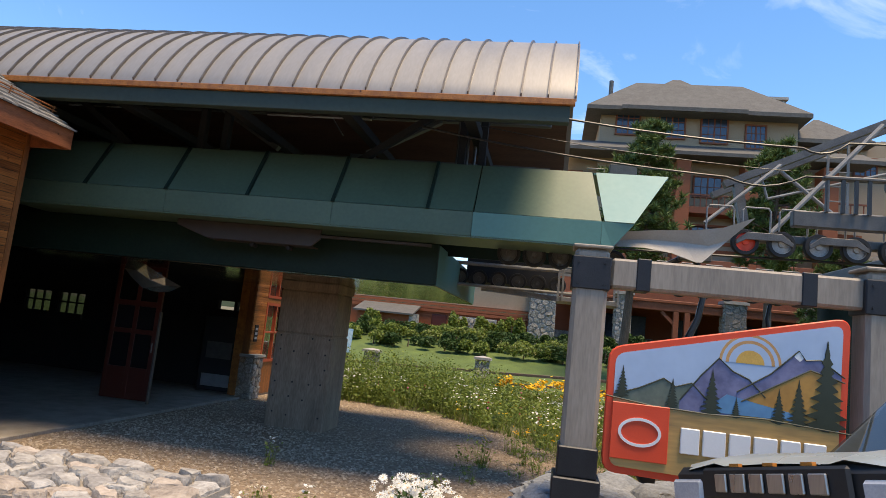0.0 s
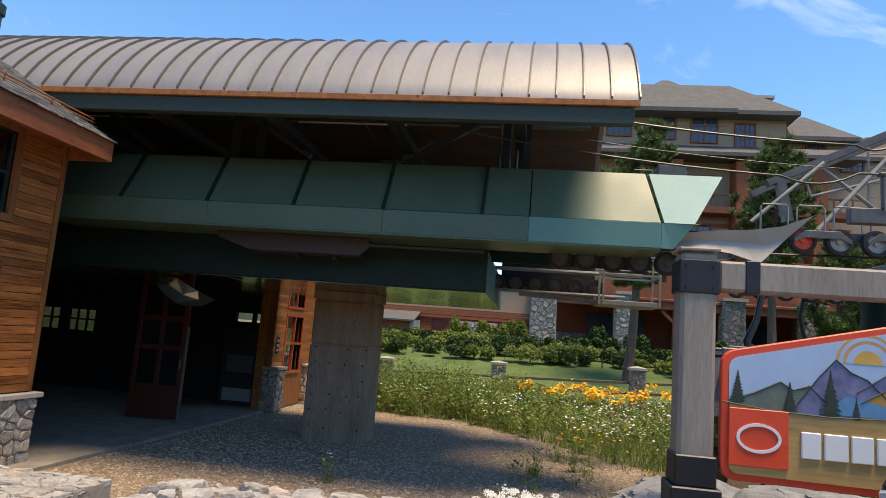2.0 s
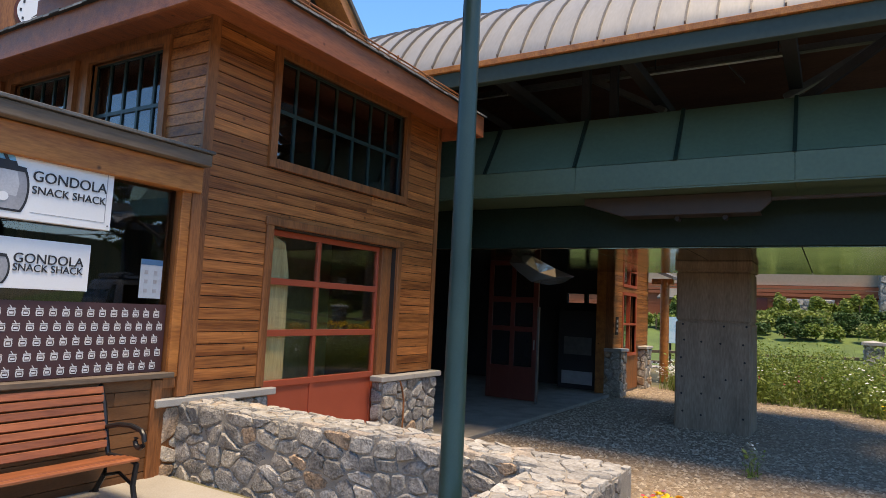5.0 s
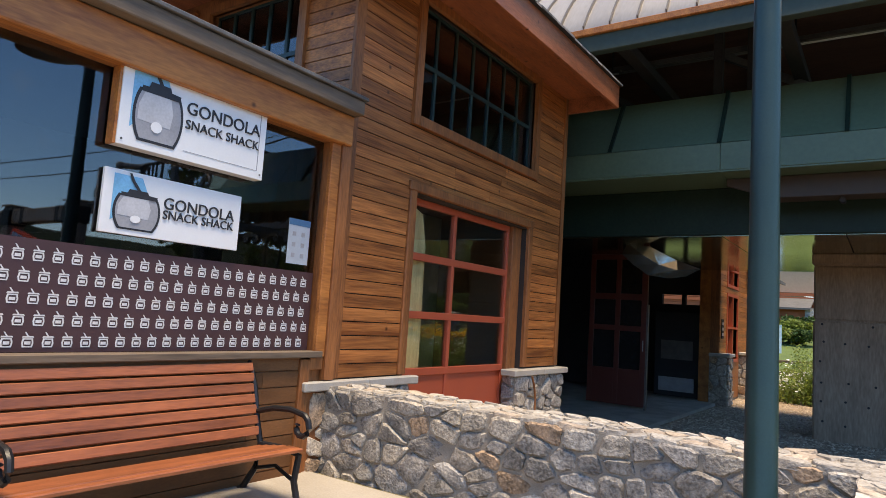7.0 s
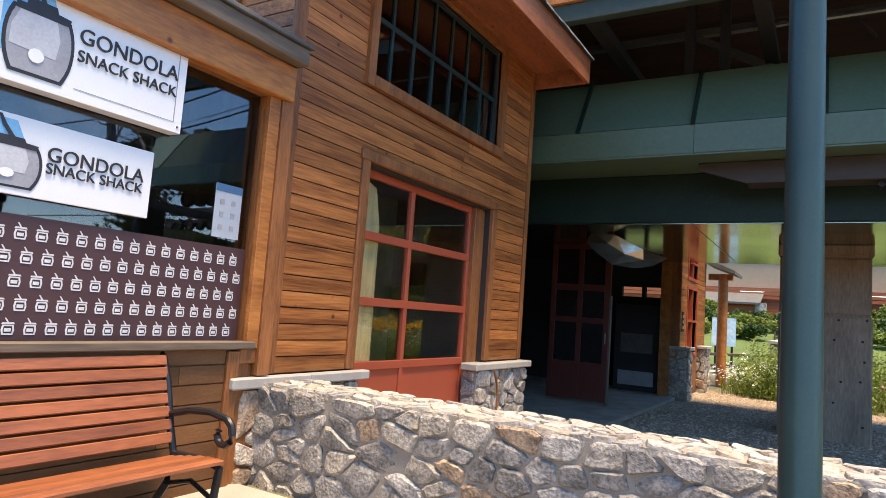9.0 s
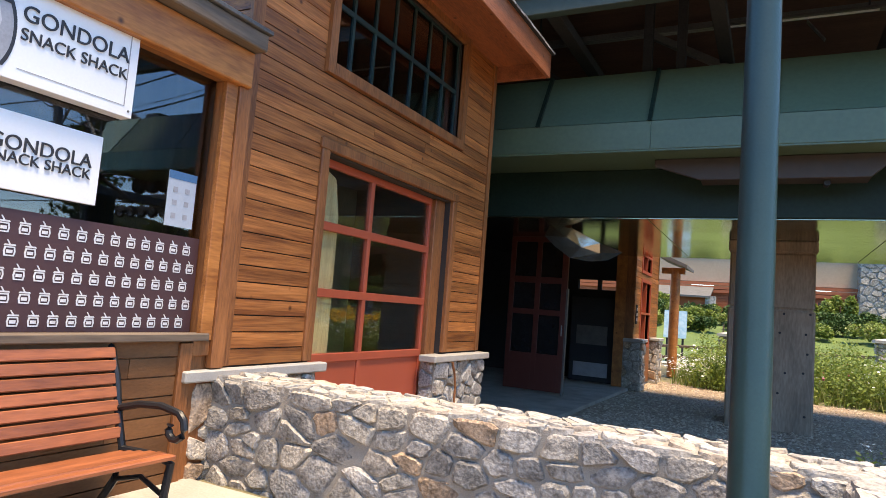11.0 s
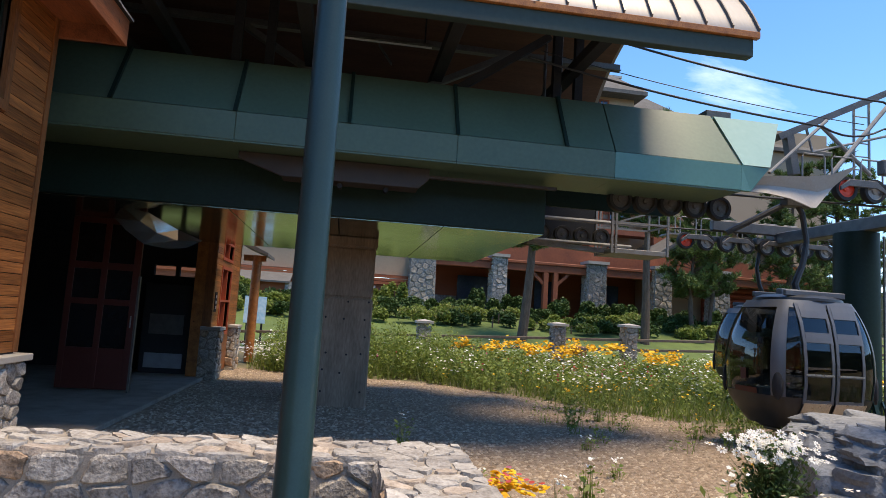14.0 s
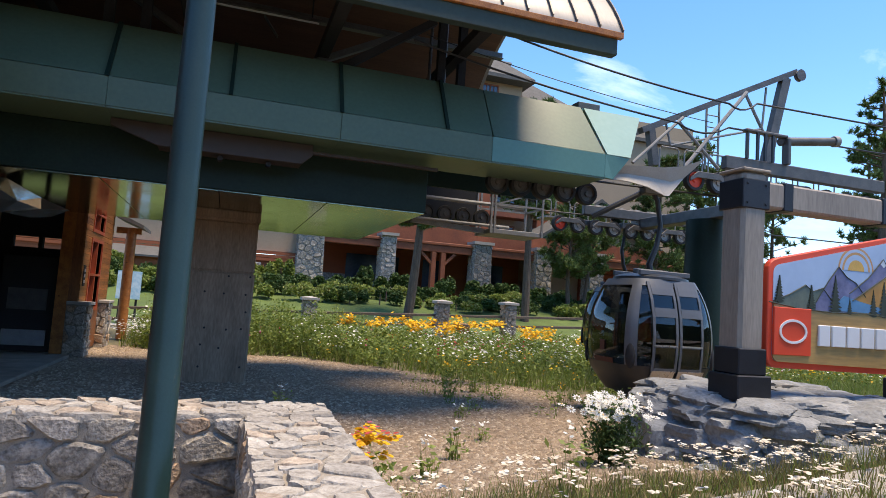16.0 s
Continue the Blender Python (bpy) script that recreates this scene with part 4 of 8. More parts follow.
    cut([(2.1, 1.18), (2.45, 1.42), (2.73, 1.70), (2.80, 1.60), (2.95, 1.62), (3.2, 1.45), (3.2, 0.9), (2.1, 0.9)], 0.018, M_SIGNPEAK, "painted_mountain")
    cut([(2.68, 1.63), (2.73, 1.70), (2.78, 1.62), (2.74, 1.58)], 0.0195, M_WHITE, "painted_snow")
    cut([(2.15, 1.08), (2.6, 1.35), (2.85, 1.50), (3.2, 1.40), (3.2, 0.9), (2.15, 0.9)], 0.020, M_SIGNSLOPE, "painted_slope")
    cut([(1.75, 0.93), (2.0, 1.14), (2.3, 1.08), (2.65, 1.02), (2.8, 0.93)], 0.022, M_SIGNLAKE, "painted_lake")
    cut([(0.7, 0.98), (1.2, 0.92), (1.8, 0.90), (2.4, 0.92), (3.3, 0.86), (3.3, 0.1), (0.7, 0.1)], 0.024, M_SIGNFIELD, "painted_field")
    for x, zb, h in ((0.87, 0.98, 0.34), (1.42, 0.93, 0.30), (1.84, 0.90, 0.48), (2.10, 0.89, 0.22), (2.54, 0.88, 0.36), (2.74, 0.88, 0.48), (3.02, 0.86, 0.92)):
        w = h * 0.27
        pts = [(x - w * 0.1, zb)]
        for k in range(9):
            f0 = 1 - k / 9
            pts += [(x - w * f0 * (1.0 if k % 2 else 0.85), zb + h * (0.06 + 0.105 * k)), (x - w * f0 * 0.35, zb + h * (0.13 + 0.105 * k))]
        pts.append((x, zb + h * 1.06))
        pts += [(2 * x - u, v) for u, v in reversed(pts[:-1])]
        part("painted_pine", Geo().prism(pts, put, y0 - 0.03, y0 - 0.004), M_SIGNPINE, s)
    badge = part("red_badge", Geo().box(0.775, 1.40, y0 - 0.045, y0 - 0.004, 0.30, 0.92), M_SIGNRED, s, "plain red square badge", bevel=0.006)

    def ring(cx, cz, rx, rz, w, y):
        g = Geo()
        n = 24
        for q in (y - 0.012, y):
            for k in range(n):
                a = 2 * math.pi * k / n
                g.v += [(cx + rx * math.cos(a), q, cz + rz * math.sin(a)), (cx + (rx - w) * math.cos(a), q, cz + (rz - w) * math.sin(a))]
        for k in range(n):
            j = (k + 1) % n
            g.f += [(2 * k, 2 * j, 2 * j + 1, 2 * k + 1), (2 * n + 2 * k, 2 * n + 2 * k + 1, 2 * n + 2 * j + 1, 2 * n + 2 * j), (2 * k, 2 * n + 2 * k, 2 * n + 2 * j, 2 * j), (2 * k + 1, 2 * j + 1, 2 * n + 2 * j + 1, 2 * n + 2 * k + 1)]
        return g
    part("emblem", ring(1.087, 0.61, 0.235, 0.16, 0.032, y0 - 0.045), M_WHITE, badge, "plain white oval emblem")
    x = 1.53
    for w in (0.20, 0.24, 0.22, 0.24, 0.20, 0.22):
        part("bar", Geo().box(x, x + w, y0 - 0.055, y0 - 0.02, 0.44, 0.72), M_WHITE, s, "white raised block", bevel=0.008)
        x += w + 0.035


M_GREYWOOD = mat("grey_timber", (0.37, 0.315, 0.26), (0.16, 0.135, 0.11), rough=0.6, scale=1.6, fine=14, bump=0.25, stretch=(3, 3, 0.4), spread=0.5)
M_IRON = mat("black_iron", (0.032, 0.034, 0.04), (0.02, 0.021, 0.025), rough=0.45, metal=0.3, scale=5, fine=60, bump=0.1)
M_SIGNRED = mat("sign_red", (0.80, 0.085, 0.035), (0.72, 0.07, 0.03), rough=0.45, scale=3, fine=60, bump=0.03)
M_SIGNSKY = mat("painted_sky_blue", (0.42, 0.54, 0.70), (0.33, 0.44, 0.60), rough=0.5, scale=2, fine=9, bump=0.02, spread=0.6)
M_SIGNRING = mat("painted_ring", (0.62, 0.33, 0.13), rough=0.5, bump=0)
M_SIGNSUN = mat("painted_sun", (0.72, 0.42, 0.10), rough=0.5, bump=0)
M_SIGNHILL = mat("painted_hill_green", (0.17, 0.20, 0.15), (0.10, 0.125, 0.10), rough=0.5, scale=6, fine=20, bump=0)
M_SIGNPEAK = mat("painted_peak_blue", (0.21, 0.21, 0.34), (0.11, 0.115, 0.21), rough=0.5, scale=4, fine=14, bump=0, spread=0.25)
M_SIGNSLOPE = mat("painted_slope_ochre", (0.56, 0.29, 0.07), (0.40, 0.19, 0.05), rough=0.5, scale=4, fine=14, bump=0)
M_SIGNLAKE = mat("painted_lake_blue", (0.12, 0.30, 0.48), (0.09, 0.22, 0.38), rough=0.5, scale=4, fine=14, bump=0)
M_SIGNFIELD = mat("painted_field_brown", (0.58, 0.35, 0.12), (0.28, 0.18, 0.08), rough=0.5, scale=1.6, fine=8, bump=0.02, stretch=(0.4, 1, 3))
M_SIGNPINE = mat("painted_pine_green", (0.045, 0.055, 0.035), rough=0.5, bump=0)
gateway_sign()


# ---- snack shack front ----
M_VINYL = mat("brown_vinyl", (0.075, 0.036, 0.038), (0.062, 0.030, 0.032), rough=0.45, scale=2, fine=80, bump=0)
M_PRINT = mat("white_print", (0.72, 0.70, 0.69), rough=0.5, bump=0)
M_SIGNBLUE = mat("sign_blue", (0.20, 0.52, 0.78), rough=0.4, bump=0)
M_SIGNGREY = mat("sign_grey", (0.36, 0.36, 0.38), rough=0.4, bump=0)
M_GREYEDGE = mat("weathered_fascia", (0.20, 0.145, 0.10), (0.06, 0.045, 0.035), rough=0.7, scale=2, fine=14, bump=0.3, stretch=(3, 0.3, 3), spread=0.5)
M_BENCH = mat("bench_slat_varnish", (0.36, 0.115, 0.045), (0.10, 0.032, 0.014), rough=0.38, scale=2.5, fine=22, bump=0.15, stretch=(3, 0.35, 3), rand=0.2, spread=0.5, spec=0.5)
M_CASTIRON = mat("cast_iron", (0.018, 0.018, 0.02), (0.010, 0.010, 0.011), rough=0.4, metal=0.2, scale=8, fine=90, bump=0.1)
SX = -10.15


def text_mesh(words, size, m, extrude=0.004):
    c = bpy.data.curves.new("lettering", 'FONT')
    c.body, c.size, c.extrude = words, size, extrude
    ob = bpy.data.objects.new("lettering", c)
    scene.collection.objects.link(ob)
    dg = bpy.context.evaluated_depsgraph_get()
    me = bpy.data.meshes.new_from_object(ob.evaluated_get(dg))
    bpy.data.objects.remove(ob)
    xs = [v.co.x for v in me.vertices]
    w = max(xs) - min(xs)
    me.transform(Matrix.Translation((-min(xs), 0, 0)))
    me.materials.clear()
    return me, w


def lettering(words, width, y, z, x, parent):
    """Words on an east-facing board, from y rightwards, base at z."""
    me, w = text_mesh(words, 0.2, M_TEXT)
    me.transform(Matrix(((0, 0, 1, x), (width / w, 0, 0, y), (0, width / w, 0, z), (0, 0, 0, 1))))
    part("lettering", me, M_TEXT, parent, "dark lettering")


def shack_sign(y0, y1, z0, z1, x, thick, label, bordered):
    s = thing("shack_sign", (x, (y0 + y1) / 2, z0), label, "sign", "snack shack signs")
    part("board", Geo().box(x - thick, x, y0, y1, z0, z1), M_WHITE, s, bevel=0.003)
    if thick > 0.05:
        part("side_board", Geo().box(x - thick, x - 0.012, y0 - 0.02, y0 - 0.001, z0, z1), M_BEAM_O, s)
    w, h = y1 - y0, z1 - z0
    P = lambda u, v, q: (x + q, y0 + u * w, z0 + v * h)
    part("blue_corner", Geo().prism([(0.06, 0.2), (0.30, 0.62), (0.24, 0.93), (0.06, 0.93)], P, 0.0015, 0.003), M_SIGNBLUE, s)
    bow = lambda v: 0.146 * (1 - 0.26 * abs((v - 0.38) / 0.28) ** 2.2)
    rows = [0.10 + 0.52 * k / 8 for k in range(9)]
    body = [(0.225 + bow(v), v) for v in rows] + [(0.225 - bow(v), v) for v in reversed(rows)]
    part("cabin_print", Geo().prism([((u - 0.225) * 1.07 + 0.225, (v - 0.36) * 1.06 + 0.36) for u, v in body], P, 0.0035, 0.005), M_TEXT, s)
    part("cabin_print", Geo().prism([((u - 0.225) * 0.96 + 0.225, (v - 0.36) * 0.95 + 0.36) for u, v in body], P, 0.0055, 0.007), M_SIGNGREY, s)
    part("cabin_print", Geo().prism([(0.098, 0.30), (0.30, 0.28), (0.312, 0.44), (0.29, 0.60), (0.13, 0.60), (0.10, 0.46)], P, 0.0075, 0.009), mat("sign_pale_grey", (0.56, 0.56, 0.58), rough=0.4, bump=0), s)
    part("cabin_print", Geo().prism([(0.11, 0.60), (0.345, 0.60), (0.35, 0.66), (0.29, 0.67), (0.28, 0.72), (0.16, 0.72), (0.15, 0.66), (0.11, 0.66)], P, 0.0095, 0.011), M_TEXT, s)
    part("cabin_print", Geo().prism([(0.21, 0.72), (0.235, 0.72), (0.19, 0.86), (0.165, 0.97), (0.15, 0.97), (0.172, 0.84)], P, 0.0095, 0.011), M_TEXT, s)
    part("emblem", Geo().prism([(0.215 + 0.035 * math.cos(k * 0.6283), 0.26 + 0.06 * math.sin(k * 0.6283)) for k in range(10)], P, 0.0115, 0.013), M_WHITE, s)
    lettering("GONDOLA", 0.545 * w, y0 + 0.40 * w, z0 + 0.515 * h, x + 0.006, s)
    lettering("SNACK SHACK", 0.545 * w, y0 + 0.40 * w, z0 + 0.35 * h, x + 0.006, s)
    if bordered:
        for a, b, c, d in ((0.06, 0.95, 0.915, 0.92), (0.40, 0.95, 0.10, 0.105), (0.945, 0.95, 0.105, 0.915)):
            part("border_line", Geo().box(x + 0.0012, x + 0.003, y0 + a * w, y0 + b * w, z0 + c * h, z0 + d * h), M_SIGNGREY, s)
        for a in (0.025, 0.975):
            for c in (0.06, 0.95):
                part("screw", Geo().tube((x, y0 + a * w, z0 + c * h), (x + 0.006, y0 + a * w, z0 + c * h), 0.008, n=8), M_GREY, s)


def shack_front():
    w = structure("wall_front", Geo().box(SX - 0.22, SX - 0.022, -6, 5.40, -1.1, 0.16).box(SX - 0.22, SX - 0.022, 5.17, 5.40, 0.16, 2.66).box(SX - 0.22, SX - 0.022, -6, 5.17, 2.24, 2.66).box(SX - 0.22, SX - 0.022, -6, 1.0, 0.16, 2.24), M_TRIM, "stained timber front of the snack shack", "wall")
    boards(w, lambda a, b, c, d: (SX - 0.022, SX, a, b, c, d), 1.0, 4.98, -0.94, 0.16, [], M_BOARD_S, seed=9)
    for y0, y1, z0, z1, m, dx in ((5.27, 5.40, -0.05, 2.55, M_TRIM, 0.05), (5.15, 5.268, 0.17, 2.24, M_BEAM_O, 0.03), (4.985, 5.10, -0.94, 0.15, M_TRIM, 0.025), (5.10, 5.40, -0.94, -0.06, M_TRIM, 0.0), (5.10, 5.265, 0.05, 0.165, M_TRIM, 0.02)):
        tagged(part("trim", Geo().box(SX - 0.02, SX + dx, y0, y1, z0, z1), m, None, bevel=0.005), "stained timber trim board", "trim", "", "structure")
    tagged(part("trim", Geo().box(SX - 0.06, SX + 0.06, -3, 5.22, 0.165, 0.225), M_GREYEDGE, None, bevel=0.008), "weathered timber window sill", "trim", "", "structure")
    tagged(part("trim", Geo().box(SX - 0.02, SX + 0.09, -6, 5.36, 2.235, 2.535), M_BEAM_O, None, bevel=0.012), "orange stained header beam", "beam", "", "structure")
    r = thing("shack_roof", (-12, 1, 2.66), "flat shack roof with weathered timber edge and grey metal capping", "roof", kind="structure")
    part("edge_board", Geo().box(SX - 0.05, SX + 0.20, -6, 5.38, 2.54, 2.68), M_GREYEDGE, r, bevel=0.01)
    part("metal_cap", Geo().box(SX - 0.10, SX + 0.23, -6, 5.40, 2.683, 2.72), M_GREY, r, bevel=0.006)
    part("roof_deck", Geo().box(-22, SX - 0.105, -6, 5.40, 2.60, 2.70), M_GREY, r)
    win = tagged(new("window_8"), "large dark shop window with printed vinyl along its foot", "window", "", "structure")
    win.location = (SX - 0.1, 3, 0.2)
    part("pane", Geo().box(SX - 0.105, SX - 0.098, 1.0, 5.15, 0.2, 2.24), M_GLASS, win, "large glass pane").visible_shadow = False
    v = part("vinyl_band", Geo().box(SX - 0.096, SX - 0.09, 1.0, 5.148, 0.225, 0.955), M_VINYL, win, "brown vinyl printed with white cabins")
    g = Geo()
    P = lambda u, vv, q: (q, u, vv)
    ring = [(-0.030, -0.028), (0.030, -0.028), (0.036, 0.0), (0.030, 0.030), (-0.030, 0.030), (-0.036, 0.0)]
    n = len(ring)
    for q in (0, 0.003):
        g.v += [P(a, b, q) for a, b in ring] + [P(a * 0.72, b * 0.72, q) for a, b in ring]
    for k in range(n):
        j = (k + 1) % n
        g.f += [(2 * n + k, 2 * n + j, 3 * n + j, 3 * n + k), (k, 2 * n + k, 2 * n + j, j)]
    g.prism([(-0.018, -0.010), (0.018, -0.010), (0.018, 0.010), (-0.018, 0.010)], P, 0, 0.003)
    g.prism([(-0.036, 0.034), (0.036, 0.034), (0.030, 0.044), (-0.030, 0.044)], P, 0, 0.003)
    g.prism([(-0.006, 0.044), (0.004, 0.044), (-0.014, 0.070), (-0.022, 0.070)], P, 0, 0.003)
    me = g.mesh("cabin_print")
    me.materials.append(M_PRINT)
    for r_ in range(5):
        for c in range(23):
            ob = part("cabin_print", me, M_PRINT, v)
            ob.location = (SX - 0.0895, 5.08 - 0.122 * c - (0.0 if r_ % 2 else 0.05), 0.285 + 0.139 * r_)
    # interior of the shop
    # shop walls coloured near-black to stand for the unlit room
    structure("wall_inner", Geo().box(-14.3, -14.2, -6, 5.4, -1.1, 2.6).box(-14.2, SX - 0.22, 0.85, 0.95, -1.1, 2.6), M_HDARK, "back wall inside the shop, coloured near-black for shade", "wall")
    structure("floor", Geo().box(-14.2, SX - 0.22, 0.95, 5.43, -1.1, -0.9), M_CONC, "shop floor", "floor")
    structure("wall_inner", Geo().box(-12.6, -12.5, 5.66, 10.44, -1.27, 2.4), mat("garage_lining", (0.40, 0.33, 0.19), (0.26, 0.21, 0.12), rough=0.8), "dark back wall of the garage", "wall")
    p = thing("notice", (SX - 0.09, 4.9, 1.0), "white notice with blue heading taped inside the window", "notice")
    part("sheet", Geo().box(SX - 0.097, SX - 0.092, 4.80, 5.06, 1.02, 1.44), mat("notice_paper", (0.42, 0.46, 0.50), (0.36, 0.40, 0.45), rough=0.5, bump=0), p)
    part("heading", Geo().box(SX - 0.0915, SX - 0.089, 4.80, 5.06, 1.38, 1.44), mat("notice_blue", (0.06, 0.16, 0.30), rough=0.5, bump=0), p, "blue heading strip")
    for i in range(2):
        for j in range(3):
            part("bar", Geo().box(SX - 0.0915, SX - 0.089, 4.85 + 0.11 * i, 4.89 + 0.11 * i, 1.08 + 0.10 * j, 1.12 + 0.10 * j), M_SIGNGREY, p)
    shack_sign(3.06, 4.34, 1.68, 2.385, SX + 0.03, 0.11, "white snack shack sign with a grey cabin print, screwed on", True)
    shack_sign(3.05, 4.215, 1.06, 1.52, SX - 0.05, 0.03, "smaller white snack shack sign in the window", False)


shack_front()


def stone_piers():
    for nm, x0, x1, y0, y1, zt, sd in (("stone_pier", -10.34, -10.10, 9.12, 10.78, -0.165, 31), ("stone_pier", -10.22, -10.13, 5.12, 6.70, -0.15, 32)):
        p = thing(nm, ((x0 + x1) / 2, (y0 + y1) / 2, -1.27), "grey fieldstone pier with a smooth cast cap at the garage door", "stone pier", "door piers")
        part("core", Geo().box(x0, x1 - 0.03, y0 + 0.03, y1 - 0.03, -1.4, zt), M_MORTAR, p)
        lay_stones(p, (x1 - 0.03, y0 + 0.03, -1.3), Y, Z, y1 - y0 - 0.06, zt + 1.3, 0.23, 0.19, 0.04, M_STONE, sd)
        lay_stones(p, (x0, y0 + 0.03, -1.3), X, Z, x1 - x0 - 0.03, zt + 1.3, 0.21, 0.19, 0.04, M_STONE, sd + 5)
        lay_stones(p, (x1 - 0.03, y1 - 0.03, -1.3), -X, Z, x1 - x0 - 0.03, zt + 1.3, 0.21, 0.19, 0.04, M_STONE, sd + 9)
        ym = (y0 + y1) / 2
        for a, b in ((y0 - 0.10, ym - 0.003), (ym + 0.003, y1 + 0.06)):
            part("cap", Geo().box(x0 + 0.04, x1 + 0.05, a, b, zt, zt + 0.09), M_CASTCAP, p, "smooth cast concrete cap", bevel=0.012)
    c = thing("conduit", (-10.04, 9.6, -1.2), "thin rusty conduit running down the stone pier", "conduit")
    part("pipe", Geo().path([(-10.03, 9.50, -0.17), (-10.01, 9.54, -0.3), (-10.02, 9.62, -0.5), (-10.02, 9.61, -1.25)], 0.016), M_TRIM, c, smooth=True)


stone_piers()


def bench():
    b = thing("park_bench", (-9.75, 3.4, -0.9), "red-brown slatted park bench with black cast iron ends", "bench")
    y0, y1 = 2.32, 4.42
    for k in range(6):
        x = -9.46 - 0.083 * k
        z = -0.455 - 0.006 * abs(k - 0.5) ** 1.4
        part("seat_slat", Geo().box(x - 0.036, x + 0.036, y0, y1, z - 0.028, z), M_BENCH, b, bevel=0.006)
    for k in range(7):
        t = k / 6
        m = pose(-9.955 - 0.15 * t, (y0 + y1) / 2, -0.40 + 0.50 * t, 0, -16, 0)
        part("back_slat", Geo().obox(m, 0.028, y1 - y0, 0.072), M_BENCH, b, bevel=0.006)
    for y in (y0 + 0.02, y1):
        e = part("end_frame", Geo().path([(-9.44, y, -0.89), (-9.50, y, -0.72), (-9.47, y, -0.52), (-9.60, y, -0.49), (-9.92, y, -0.50), (-9.99, y, -0.32), (-10.06, y, -0.05), (-10.14, y, 0.12), (-10.18, y, 0.15)], 0.026, 8)
                 .path([(-9.92, y, -0.50), (-9.96, y, -0.70), (-10.10, y, -0.89)], 0.026, 8).path([(-9.50, y, -0.72), (-9.72, y, -0.64), (-9.96, y, -0.70)], 0.016, 8), M_CASTIRON, b, "black cast iron end", smooth=True)
        if y != 3.37:
            pts = [(-10.0, y, -0.25)] + [(-9.80, y, -0.20), (-9.60, y, -0.185), (-9.47, y, -0.205)] + [(-9.47 + 0.10 * math.sin(a) * (1 - 0.07 * i), y, -0.305 + 0.10 * math.cos(a) * (1 - 0.07 * i)) for i, a in enumerate([0.3, 0.9, 1.5, 2.1, 2.7, 3.3, 3.9, 4.5, 5.1])]
            part("armrest", Geo().path(pts, 0.024, 8), M_CASTIRON, b, "curled black iron armrest", smooth=True)
            part("foot", Geo().tube((-9.44, y, -0.9), (-9.44, y, -0.875), 0.045, n=10).tube((-10.1, y, -0.9), (-10.1, y, -0.875), 0.045, n=10), M_CASTIRON, b)


bench()


def street_lamp():
    l = thing("street_lamp", (-6.27, 4.74, -0.9), "dark green steel street lamp with a hanging dome shade", "street lamp")
    x, y = -6.27, 4.74
    part("pole", Geo().lathe([(0.12, -0.9), (0.12, -0.6), (0.088, -0.55), (0.078, 1.5), (0.066, 3.9), (0.064, 3.95)], (x, y, 0), 20), M_POLE, l, smooth=True)
    part("collar", Geo().lathe([(0.066, 3.93), (0.086, 3.95), (0.086, 4.03), (0.05, 4.06)], (x, y, 0), 20), M_POLE, l, smooth=True)
    part("arm", Geo().path([(x, y, 4.0), (x, y, 4.6), (x - 0.02, y - 0.12, 4.85), (x - 0.08, y - 0.33, 4.9), (x - 0.15, y - 0.56, 4.75)], 0.045, 10), M_POLE, l, smooth=True)
    hx, hy, hz = -6.42, 4.18, 3.50
    part("neck", Geo().lathe([(0.145, 3.84), (0.145, 4.25), (0.10, 4.32), (0.06, 4.75), (0.0, 4.76)], (hx, hy, 0), 20), M_LAMPSHELL, l, smooth=True)
    sh = part("shade", Geo().lathe([(0.355, hz - 0.02), (0.36, hz), (0.34, hz + 0.12), (0.28, hz + 0.25), (0.19, hz + 0.33), (0.13, hz + 0.36)], (hx, hy, 0), 28), M_LAMPSHELL, l, "grey-green spun dome shade", smooth=True)
    part("reflector", Geo().lathe([(0.350, hz - 0.018), (0.33, hz + 0.11), (0.27, hz + 0.235), (0.18, hz + 0.31), (0.0, hz + 0.33)], (hx, hy, 0), 28), M_REFLECT, sh, "dusty pale reflector", smooth=True)
    part("bulb", Geo().lathe([(0.0, hz + 0.02), (0.05, hz + 0.04), (0.065, hz + 0.12), (0.04, hz + 0.22), (0.03, hz + 0.32)], (hx, hy, 0), 14), M_WHITE, sh, "unlit lamp bulb", smooth=True)


M_LAMPSHELL = mat("lamp_shell", (0.13, 0.165, 0.165), (0.09, 0.12, 0.12), rough=0.4, metal=0.2, scale=4, fine=60, bump=0.05)
M_REFLECT = mat("dusty_reflector", (0.42, 0.38, 0.33), (0.18, 0.155, 0.13), rough=0.4, metal=0.3, scale=5, fine=20, bump=0.1, spread=0.5)
street_lamp()


